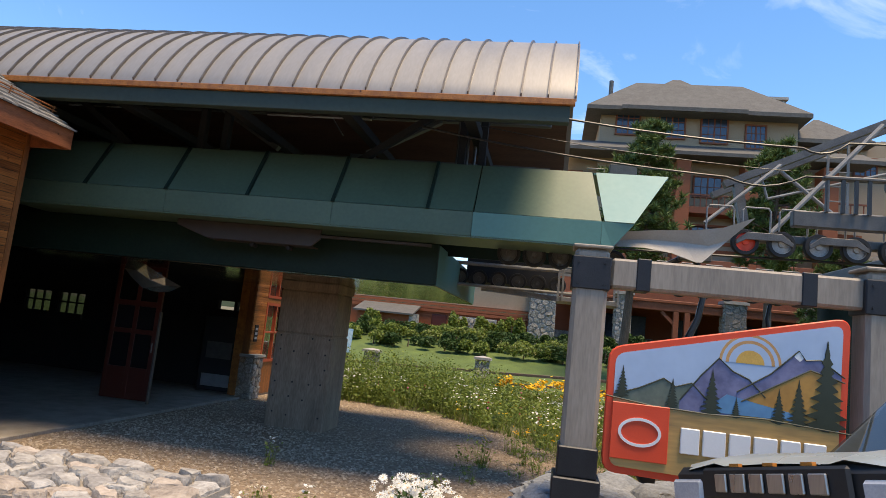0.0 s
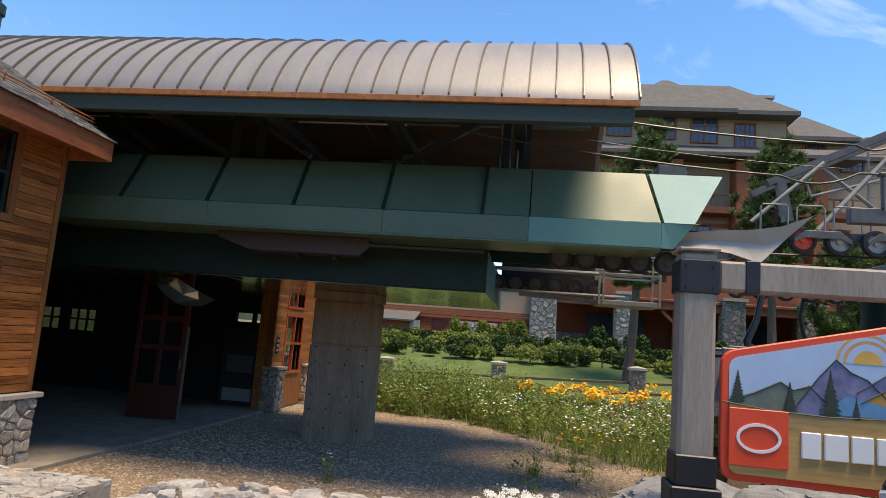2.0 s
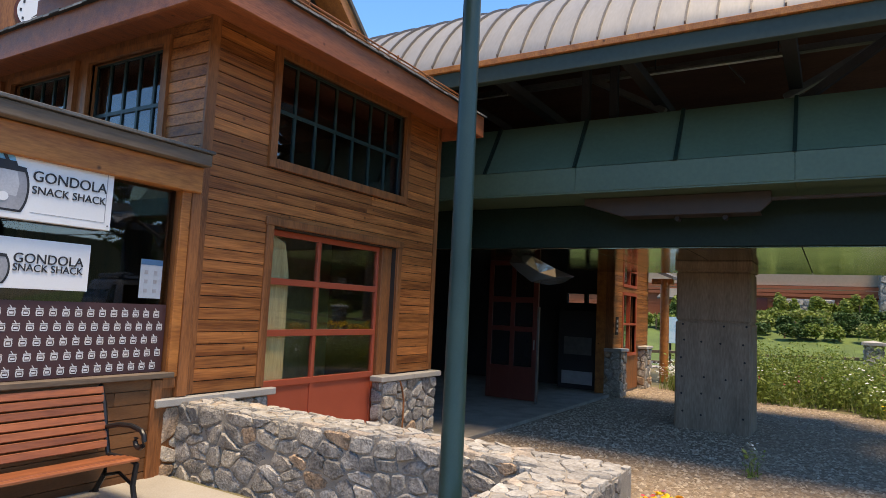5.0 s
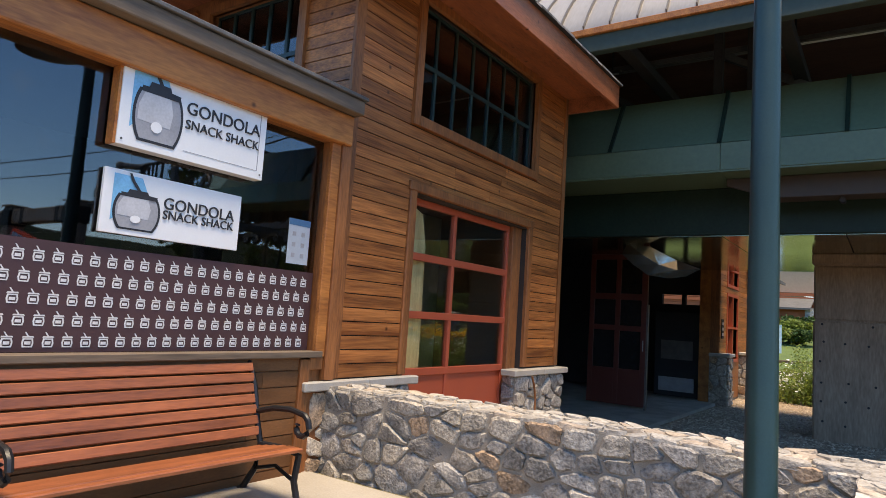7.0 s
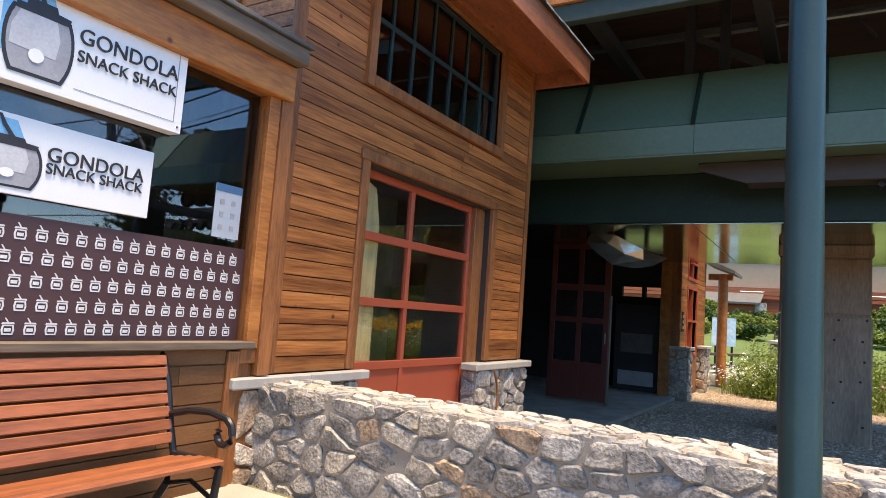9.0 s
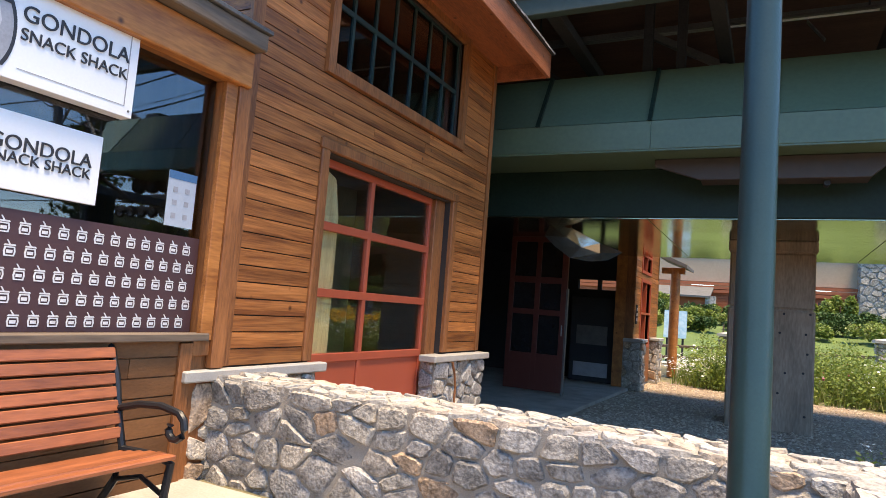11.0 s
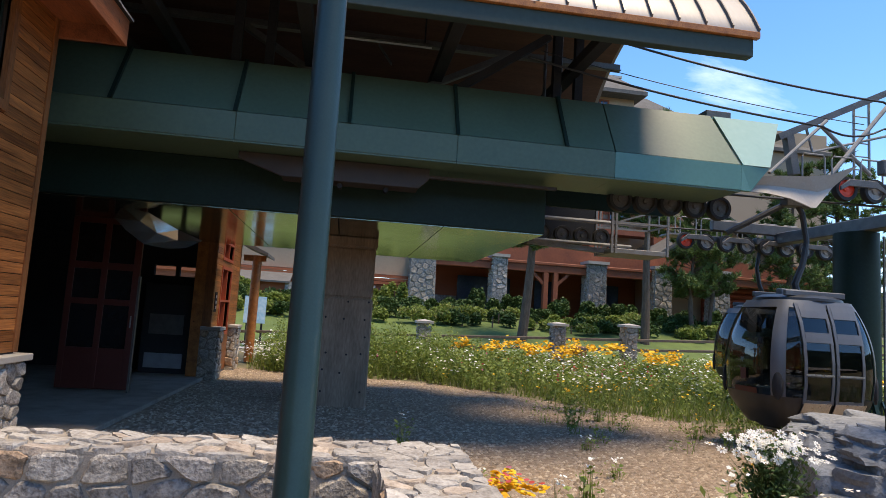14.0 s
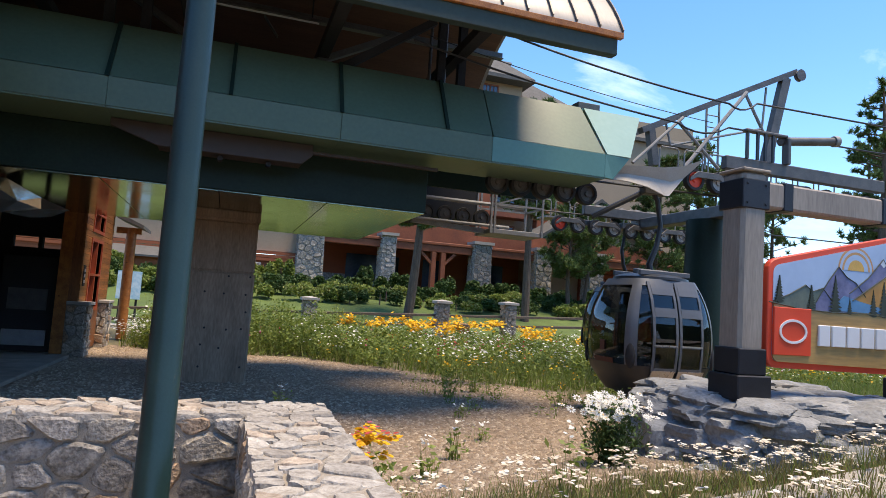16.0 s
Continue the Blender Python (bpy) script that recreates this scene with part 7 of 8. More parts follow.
    for sx in (-1, 1):
        P("headlight", Geo().box(sx * 0.60, sx * 0.90, -0.02, 0.1, 0.80, 0.98), M_LAMP, "clear headlight", bevel=0.02)
        P("fender", Geo().prism([(0.1, 0.6), (0.2, 1.0), (0.9, 1.06), (1.5, 1.02), (1.55, 0.6), (1.3, 0.85), (0.95, 0.93), (0.6, 0.85)], lambda u, v, w: (w, u, v), sx * 0.94, sx * 1.02), M_TRIMBLK, "black wheel flare")
        for y in (0.95, 3.6):
            g = Geo().lathe([(0.22, -0.13), (0.38, -0.13), (0.40, -0.08), (0.40, 0.08), (0.38, 0.13), (0.22, 0.13)], (sx * 0.85, y, 0.40), 24, Euler((0, radians(90), 0)).to_matrix())
            wl = P("wheel", g, M_RUBBER, "black tyre", smooth=True)
            P("rim", Geo().tube((sx * 0.80, y, 0.40), (sx * 0.95, y, 0.40), 0.23, n=20), M_GREY, "", wl)
    for k in range(3):
        P("marker_lamp", Geo().box(-0.32 + 0.28 * k, -0.24 + 0.28 * k, -0.012, 0.02, 1.052, 1.072), M_AMBER, "small amber marker lamp")
    for k, (lx, ly, sz) in enumerate(((0.85, 0.95, 1.0), (0.85, 3.6, 1.0))):
        ob = thing("wheel_rock", (0, 0, 0), "grey boulder under a raised truck wheel", "rock", "wheel rocks")
        w = base @ Vector((lx, ly, 0.0))
        ob.location = (w.x, w.y, w.z - 0.30)
        part("rock", boulder(0.5, 0.5, 0.34, 400 + k), M_ROCK, ob).matrix_basis = Matrix.Translation((w.x, w.y, w.z - 0.30))
    P("bumper", Geo().box(-0.92, 0.92, -0.1, 0.15, 0.38, 0.55), M_TRIMBLK, bevel=0.04)


truck()


# ---- hotel ----
M_HPANE = mat("hotel_pane", (0.05, 0.08, 0.14), (0.03, 0.05, 0.09), rough=0.08, bump=0, spec=0.7)
M_LOG = mat("red_log", (0.34, 0.075, 0.035), (0.20, 0.045, 0.022), rough=0.7, scale=1, fine=8, bump=0.2, stretch=(0.4, 1, 5))


def hotel_window(parent, x0, x1, z0, z1, y, nx=4, nz=3):
    w = part("window", Geo().box(x0, x1, y - 0.10, y - 0.02, z0, z1), M_HPANE, parent, "blue reflecting window")
    for a, b, c, d in ((x0 - 0.14, x0, z0 - 0.14, z1 + 0.14), (x1, x1 + 0.14, z0 - 0.14, z1 + 0.14), (x0, x1, z0 - 0.14, z0), (x0, x1, z1, z1 + 0.14)):
        part("window_frame", Geo().box(a, b, y - 0.17, y, c, d), M_HWOOD, w, "red-brown frame")
    for k in range(1, nx):
        x = x0 + (x1 - x0) * k / nx
        part("glazing_bar", Geo().box(x - (0.06 if k == nx // 2 else 0.025), x + (0.06 if k == nx // 2 else 0.025), y - 0.14, y - 0.101, z0, z1), M_HWOOD, w)
    for k in range(1, nz):
        z = z0 + (z1 - z0) * k / nz
        part("glazing_bar", Geo().box(x0, x1, y - 0.138, y - 0.103, z - 0.025, z + 0.025), M_HWOOD, w)


def hip(x0, x1, y0, y1, z0, rise, run, over=0.0):
    """A hipped roof with a thin edge."""
    a = [(x0, y0), (x1, y0), (x1, y1), (x0, y1)]
    b = [(x0 + run, y0 + run), (x1 - run, y0 + run), (x1 - run, y1 - run), (x0 + run, y1 - run)]
    g = Geo()
    g.v = [(*p, z0 - 0.35) for p in a] + [(*p, z0) for p in a] + [(*p, z0 + rise) for p in b]
    for k in range(4):
        j = (k + 1) % 4
        g.f += [(k, j, 4 + j, 4 + k), (4 + k, 4 + j, 8 + j, 8 + k)]
    g.f += [(3, 2, 1, 0), (8, 9, 10, 11)]
    return g


def hotel():
    h = thing("hotel", (8, 56, 1.3), "tan and red-brown mountain hotel with grey hipped roofs and windows", "building")
    part("main_wall", Geo().box(2.9, 19.0, 56, 68, 1, 22.9), M_STUCCO, h, "tan stucco")
    part("main_wall", Geo().box(-1.5, 2.88, 56.6, 68, 1, 19.3), M_STUCCO, h, "tan stucco")
    part("wing_wall", Geo().box(19.0, 40, 57.5, 68, 1, 21.0), M_STUCCO, h, "tan stucco")
    part("roof", hip(1.6, 19.6, 54.5, 69.5, 22.1, 3.9, 4.4), M_SHINGLE, h, "grey shingle roof")
    part("roof", hip(4.5, 14.6, 54.3, 64.4, 22.15, 4.3, 4.7), M_SHINGLE, h, "raised hip")
    part("roof", hip(18.2, 25, 56.2, 69, 20.6, 2.8, 3.2), M_SHINGLE, h, "grey wing roof")
    part("roof", hip(24.0, 42, 57.0, 69, 19.2, 2.8, 3.2), M_SHINGLE, h, "grey wing roof")
    # dark slab added at the eave as painted shade
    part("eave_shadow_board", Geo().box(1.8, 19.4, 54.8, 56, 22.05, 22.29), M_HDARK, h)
    sk = Geo()
    sk.add([(-3, 53.6, 18.15), (24, 53.6, 18.15), (24, 56.0, 19.35), (-3, 56.0, 19.35), (-3, 53.6, 17.85), (24, 53.6, 17.85), (24, 56.0, 17.85), (-3, 56.0, 17.85)], [(0, 1, 2, 3), (0, 4, 5, 1), (4, 7, 6, 5), (0, 3, 7, 4), (1, 5, 6, 2)])
    part("skirt_roof", sk, M_SHINGLE, h, "grey skirt roof")
    part("chimney", Geo().box(15.6, 19.2, 60, 63, 22, 25.3), M_FIELDFAR, h, "stone chimney")
    part("chimney_cap", Geo().box(15.4, 19.4, 59.8, 63.2, 25.3, 25.55), M_CASTCAP, h)
    part("vent_pipe", Geo().tube((3.7, 58, 24), (3.7, 58, 25.7), 0.2, n=10), M_GREY, h)
    for x0, x1, z0, z1 in ((4.3, 6.15, 20.1, 22.2), (7.9, 9.9, 19.95, 22.0), (11.35, 13.35, 19.7, 21.75), (14.95, 16.4, 19.4, 21.3)):
        hotel_window(h, x0, x1, z0, z1, 56.0)
    for x0, x1, z0, z1, y in ((21.2, 22.6, 19.0, 20.3, 57.5), (24, 25.6, 18.0, 19.4, 57.5), (28, 29.6, 17.5, 19.0, 57.5)):
        hotel_window(h, x0, x1, z0, z1, y)
    for x0, x1, z0, z1 in ((11.0, 13.1, 15.0, 16.6), (6.6, 8.2, 15.0, 16.6), (17, 18.6, 14.6, 16.2), (6.4, 8.2, 10.5, 12.6), (11.0, 12.9, 10.5, 12.4), (17, 18.8, 10.2, 12.2), (0.2, 1.6, 15, 16.6), (6.4, 8.2, 6.2, 8.2), (11.0, 12.9, 6.2, 8.2), (17, 18.8, 6.2, 8.2)):
        hotel_window(h, x0, x1, z0, z1, 56.0 if x0 > 2.9 else 56.6, 4, 2)
    for x in (9.2, 14.5, 20.4):
        part("timber_pier", Geo().box(x, x + 1.15, 54.2, 56, 1.5, 17.6), M_TERRA, h, "terracotta pier", bevel=0.05)
    part("balcony", Geo().box(5, 24, 54.4, 56, 13.2, 13.75), M_HWOOD, h, "red timber balcony edge", bevel=0.03)
    part("balcony", Geo().box(5, 24, 54.4, 56, 8.9, 9.4), M_HWOOD, h, "red timber balcony edge", bevel=0.03)
    for z in (12.6, 11.9, 11.2, 10.5):
        part("siding_course", Geo().box(-1.5, 24, 55.9, 55.995, z - 0.3, z), M_TERRA, h)
    for k in range(40):
        part("baluster", Geo().box(5.1 + 0.47 * k, 5.18 + 0.47 * k, 54.42, 54.5, 13.75, 14.7), M_HWOOD, h)
    part("handrail", Geo().box(5, 24, 54.38, 54.54, 14.7, 14.82), M_HWOOD, h)


hotel()


def hotel_front():
    h = thing("hotel_arcade", (4, 47.5, 1.0), "low hotel front with stone columns, red timber beams and stucco wall", "building")
    part("wall", Geo().box(-22, -1.3, 47.8, 50, 0.3, 3.1), M_TERRA, h, "terracotta lap siding")
    for k in range(11):
        part("lap_board", Geo().box(-22, -7.3, 47.74, 47.80, 0.9 + 0.2 * k, 1.08 + 0.2 * k), M_TERRA, h)
    for k in range(3):
        part("band_board", Geo().box(-22, -1.4, 47.6, 47.80, 2.86 + 0.24 * k, 3.06 + 0.24 * k), M_TERRA, h, "terracotta band board")
    part("wall", Geo().box(-22, -1.3, 47.85, 50, 3.58, 5.6), M_STUCCO, h, "tan stucco")
    part("coping", Geo().box(-22, -1.3, 47.7, 50.2, 5.6, 5.9), M_HWOOD, h)
    part("plinth", Geo().box(-7.2, -3.85, 47.45, 47.8, 0.6, 2.72), M_FIELDFAR, h, "fieldstone plinth")
    lay_stones(h, (-7.2, 47.45, 0.9), X, Z, 3.3, 1.8, 0.42, 0.32, 0.06, M_STONE, 71, joined=True, gap=0.03)
    part("door", Geo().box(-8.7, -7.6, 47.66, 47.74, 0.7, 2.72), M_REDDK, h, "dark red door", bevel=0.02)
    w = part("window", Geo().box(-3.7, -1.75, 47.6, 47.78, 1.75, 2.6), M_HDARK, h, "dark strip window")
    for k in range(5):
        part("glazing_bar", Geo().box(-3.7 + 0.48 * k, -3.62 + 0.48 * k, 47.56, 47.6, 1.75, 2.6), M_HWOOD, w)
    part("annex", Geo().box(-13.8, -9.9, 45.4, 47.7, 0.3, 2.55), M_TERRA, h, "terracotta annex")
    part("annex_roof", Geo().prism([(45.0, 2.5), (47.8, 3.25), (47.8, 3.12), (45.0, 2.38)], lambda u, v, w: (w, u, v), -14.0, -9.6), M_SHINGLE, h, "grey annex roof")
    part("annex_pier", Geo().box(-9.9, -9.3, 45.2, 45.9, 0.3, 2.5), M_FIELDFAR, h)
    for x, wd in ((-0.6, 1.75), (5.0, 1.0), (12.4, 1.35), (17.6, 1.3), (22.4, 1.2)):
        c = part("stone_column", Geo().prism([(x - wd / 2 - 0.12, 0.6), (x + wd / 2 + 0.12, 0.6), (x + wd / 2, 5.4), (x - wd / 2, 5.4)], lambda u, v, w: (u, w, v), 46.9, 48.2), M_FIELDFAR, h, "fieldstone column")
        lay_stones(c, (x - wd / 2 - 0.06, 46.9, 0.8), X, Z, wd + 0.12, 4.6, 0.42, 0.33, 0.07, M_STONE, int(80 + x), joined=True, gap=0.03)
        lay_stones(c, (x - wd / 2 - 0.02, 48.2, 0.8), -Y, Z, 1.3, 4.6, 0.42, 0.33, 0.07, M_STONE, int(180 + x), joined=True, gap=0.03)
        part("column_cap", Geo().box(x - wd / 2 - 0.15, x + wd / 2 + 0.15, 46.7, 48.4, 5.4, 5.62), M_CASTCAP, c)
    part("arcade_beam", Geo().box(0.3, 30, 47.3, 47.8, 4.55, 5.05), M_HWOOD, h, "red timber beam", bevel=0.03)
    part("arcade_beam", Geo().box(0.3, 30, 47.2, 47.5, 5.09, 5.3), M_HWOOD, h, bevel=0.03)
    part("upper_rail", Geo().box(0.3, 30, 48.5, 48.6, 5.4, 6.6), M_HWOOD, h, "red timber balustrade")
    # shade under the arcade is put into this slab's colour
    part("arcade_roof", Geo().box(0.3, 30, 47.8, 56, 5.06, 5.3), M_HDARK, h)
    part("inner_wall", Geo().box(0.3, 30, 53.5, 54, 0.8, 5.0), M_TERRA, h)
    part("inner_plinth", Geo().box(0.3, 8, 53.2, 53.48, 0.8, 2.6), M_FIELDFAR, h)
    for x0, x1 in ((3.0, 7.4), (9.5, 11.3), (13.5, 16.8), (18.7, 21.5)):
        part("dark_opening", Geo().box(x0, x1, 53.1, 53.19, 1.2, 4.3), M_HPANE, h, "dark glazing")
    for x in (8.6, 9.35):
        part("timber_post", Geo().box(x - 0.18, x + 0.18, 47.3, 47.75, 1.0, 4.55), M_HWOOD, h, bevel=0.02)
    for s in (-1, 1):
        part("timber_brace", Geo().beam((8.97 + s * 0.4, 47.5, 3.6), (8.97 + s * 1.35, 47.5, 4.5), 0.22, 0.22), M_HWOOD, h)
    g = thing("gable_house", (28, 47, 2), "stucco gabled lodge with dark green barge boards and red log base", "building")
    ap, zl = 24.2, 9.9
    part("gable_wall", Geo().prism([(18.5, 1.0), (31.0, 1.0), (31.0, 5.6), (ap, zl), (18.5, 6.2)], lambda u, v, w: (u, w, v), 50.0, 58.0), M_STUCCO, g, "tan stucco gable")
    for k in range(7):
        part("log", Geo().tube((22.5, 49.9, 1.9 + 0.42 * k), (31.1, 49.9, 1.9 + 0.42 * k), 0.215, n=10), M_LOG, g, "red log course", smooth=True)
    part("barge_board", Geo().beam((ap - 0.2, 49.3, zl + 0.25), (32.6, 49.3, 5.0), 0.28, 0.7), M_GREENDK, g, "dark green barge board")
    part("barge_board", Geo().beam((ap + 0.2, 49.3, zl + 0.25), (17.5, 49.3, 6.0), 0.28, 0.7), M_GREENDK, g, "dark green barge board")
    part("roof", Geo().prism([(ap, zl + 0.5), (32.8, 5.2), (32.8, 5.45), (ap, zl + 0.8), (17.4, 6.3), (17.4, 6.05)], lambda u, v, w: (u, w, v), 49.45, 59), M_SHINGLE, g, "grey shingles")
    # near-black panel stands for the shade inside the doorway
    part("doorway", Geo().box(28.6, 30.2, 49.55, 49.66, 1.8, 4.3), M_HDARK, g, "dark doorway")
    part("band", Geo().box(18.5, 30.5, 49.9, 49.98, 5.5, 5.75), M_GREENDK, g)
    part("stone_pier", Geo().box(31.0, 32.2, 49.2, 50.4, 0.8, 4.6), M_FIELDFAR, g)
    part("inner_gable", Geo().prism([(29.5, 6.9), (33.5, 4.9), (33.5, 9), (29.5, 9)], lambda u, v, w: (u, w, v), 58.2, 58.6), M_LOG, g)


hotel_front()


# ---- garden fence ----
def garden_fence():
    xs = [-12.4, -7.6, -2.7, 3.02, 6.2, 11.15, 15.6, 20.4]
    for k, x in enumerate(xs):
        z0 = ground_z(x, 28.0)
        top = 0.46 + 0.04 * (x + 3) + (1.0 if k == 6 else 0)
        p = thing("fence_pillar", (x, 28.0, z0), "stubby grey fieldstone fence pillar with pale cap", "fence pillar", "fence pillars")
        part("core", Geo().box(x - 0.26, x + 0.26, 27.74, 28.26, z0 - 0.3, top), M_MORTAR, p)
        for o, u in (((x - 0.26, 27.74, z0), X), ((x - 0.26, 28.26, z0), -Y), ((x + 0.26, 27.74, z0), Y)):
            lay_stones(p, o, u, Z, 0.52, top - z0, 0.22, 0.18, 0.045, M_STONE, 300 + k, joined=True, gap=0.016)
        part("cap", Geo().add([(x + a * 0.36, 28 + b * 0.36, top + c) for c in (0.0, 0.10) for a, b in ((-1, -1), (1, -1), (1, 1), (-1, 1))] + [(x, 28, top + 0.17)],
             [(3, 2, 1, 0), (0, 1, 5, 4), (1, 2, 6, 5), (2, 3, 7, 6), (3, 0, 4, 7), (4, 5, 8), (5, 6, 8), (6, 7, 8), (7, 4, 8)]), M_CASTCAP, p, "pale cast cap")
    for k, (a, b) in enumerate(zip(xs, xs[1:])):
        f = thing("fence_rails", ((a + b) / 2, 28, -0.3), "pair of dark weathered timber fence rails", "fence rail", "fence rails")
        za, zb = ground_z(a, 28) + 0.98 + 0.035 * (a + 3), ground_z(b, 28) + 0.98 + 0.035 * (b + 3)
        for d in (0.0, -0.42):
            part("rail", Geo().beam((a + 0.22, 28.0, za + d), (b - 0.22, 28.0, zb + d), 0.11, 0.13), M_GREYEDGE, f, bevel=0.01)


garden_fence()
structure("garden_path", sheet(-20, 40, 28.6, 29.8, 0.6, 0.03), M_PAVE, "pale garden path behind the fence", "path", smooth=True)
bx = thing("planter_box", (6.0, 33, -0.5), "small brown timber box on the lawn", "box")
part("box", Geo().box(5.6, 6.2, 32.7, 33.2, ground_z(5.9, 33) - 0.05, ground_z(5.9, 33) + 0.5), M_TRIM, bx, bevel=0.03)


# ---- plants ----
M_GRASS = island_mat("grass_tones", [(0.155, 0.21, 0.04), (0.25, 0.305, 0.07), (0.10, 0.165, 0.03), (0.31, 0.315, 0.125), (0.145, 0.22, 0.04)], 0.7, trans=0.35)
M_DRY = island_mat("dry_stalks", [(0.24, 0.19, 0.08), (0.15, 0.15, 0.05), (0.30, 0.23, 0.12), (0.10, 0.12, 0.04)], 0.8, trans=0.2)
M_LEAF = island_mat("leaf_tones", [(0.13, 0.185, 0.032), (0.23, 0.29, 0.06), (0.078, 0.13, 0.024), (0.29, 0.33, 0.10)], 0.55, trans=0.35)
M_BUSHDK = island_mat("shrub_tones", [(0.035, 0.075, 0.018), (0.06, 0.11, 0.03), (0.025, 0.055, 0.014), (0.075, 0.12, 0.03)], 0.6, trans=0.2)
M_NEEDLE = island_mat("needle_tones", [(0.08, 0.13, 0.04), (0.13, 0.19, 0.055), (0.055, 0.095, 0.03), (0.18, 0.23, 0.08)], 0.6, trans=0.15)
M_PETALW = island_mat("white_petals", [(0.80, 0.80, 0.76), (0.70, 0.70, 0.64), (0.85, 0.85, 0.83)], 0.6, trans=0.3)
M_PETALC = island_mat("cream_petals", [(0.72, 0.66, 0.55), (0.55, 0.46, 0.34), (0.80, 0.77, 0.70), (0.66, 0.58, 0.44)], 0.6, trans=0.2)
M_PETALY = island_mat("yellow_petals", [(0.80, 0.44, 0.02), (0.85, 0.56, 0.04), (0.72, 0.33, 0.015)], 0.6, trans=0.3)
M_PETALR = island_mat("red_petals", [(0.45, 0.06, 0.03), (0.55, 0.10, 0.12), (0.40, 0.12, 0.20)], 0.6, trans=0.3)


class Cloud:
    """Many small loose faces gathered by numpy."""
    def __init__(self):
        self.v, self.f, self.n = [], [], 0

    def put(self, tri):
        """tri: (k, m, 3) places of k loose faces with m corners."""
        k, m, _ = tri.shape
        self.v.append(tri.reshape(-1, 3))
        idx = np.arange(k * m).reshape(k, m) + self.n
        self.f.extend([tuple(r) for r in idx.tolist()])
        self.n += k * m

    def make(self, name, m, parent=None, label="", category=""):
        me = bpy.data.meshes.new(name)
        me.from_pydata(np.concatenate(self.v).tolist(), [], self.f)
        me.materials.append(m)
        ob = new(name, me)
        if parent is not None:
            ob.parent = parent
            ob.matrix_parent_inverse = Matrix.Translation(-parent.location)
            ob["kind"] = "stuff"
        if category:
            tagged(ob, label, category, "", "stuff")
        elif label:
            ob["label"] = label
        return ob


RNG = np.random.default_rng(3)
GZ = np.vectorize(ground_z)


def blades(xy, h0, h1, w0, w1, lean=0.35):
    k = len(xy)
    z = GZ(xy[:, 0], xy[:, 1])
    a = RNG.uniform(0, 2 * np.pi, k)
    h = RNG.uniform(h0, h1, k)
    w = RNG.uniform(w0, w1, k)
    l = RNG.normal(0, lean, (k, 2)) * h[:, None]
    t = np.zeros((k, 3, 3))
    t[:, 0] = np.stack([xy[:, 0] - w * np.cos(a), xy[:, 1] - w * np.sin(a), z - 0.02], 1)
    t[:, 1] = np.stack([xy[:, 0] + w * np.cos(a), xy[:, 1] + w * np.sin(a), z - 0.02], 1)
    t[:, 2] = np.stack([xy[:, 0] + l[:, 0], xy[:, 1] + l[:, 1], z + h], 1)
    return t


def flakes(p, r0, r1, up=0.0, corners=4):
    """Small flat leaves at p, each turned at random; up draws their faces upwards."""
    k = len(p)
    n_ = RNG.normal(0, 1, (k, 3))
    n_ /= np.linalg.norm(n_, axis=1)[:, None]
    n_[:, 2] = np.abs(n_[:, 2]) + up
    n_ /= np.linalg.norm(n_, axis=1)[:, None]
    a = np.cross(n_, RNG.normal(0, 1, (k, 3)))
    a /= np.linalg.norm(a, axis=1)[:, None]
    b = np.cross(n_, a)
    r = RNG.uniform(r0, r1, k)
    t = np.zeros((k, corners, 3))
    for i in range(corners):
        th = 2 * np.pi * i / corners
        s = 1.0 if corners > 4 or i % 2 == 0 else 0.5
        t[:, i] = p + (a * np.cos(th) + b * np.sin(th)) * (r * s)[:, None]
    return t


def area(n, x0, x1, y0, y1, keep=None):
    p = np.stack([RNG.uniform(x0, x1, n), RNG.uniform(y0, y1, n)], 1)
    if keep is not None:
        p = p[np.array([keep(x, y) for x, y in p])]
    return p


def meadow_keep(x, y):
    """Patches with bare gaps, thicker away from the gravel."""
    d = gravel_edge(x, y)
    if d > 0.25 or y > 27.7:
        return False
    return noise.noise((x * 0.7, y * 0.7, 0.0)) > -0.35 + 0.3 * smooth_step(-0.8, 0.25, d)


def with_z(xy, h):
    return np.stack([xy[:, 0], xy[:, 1], GZ(xy[:, 0], xy[:, 1]) + h], 1)


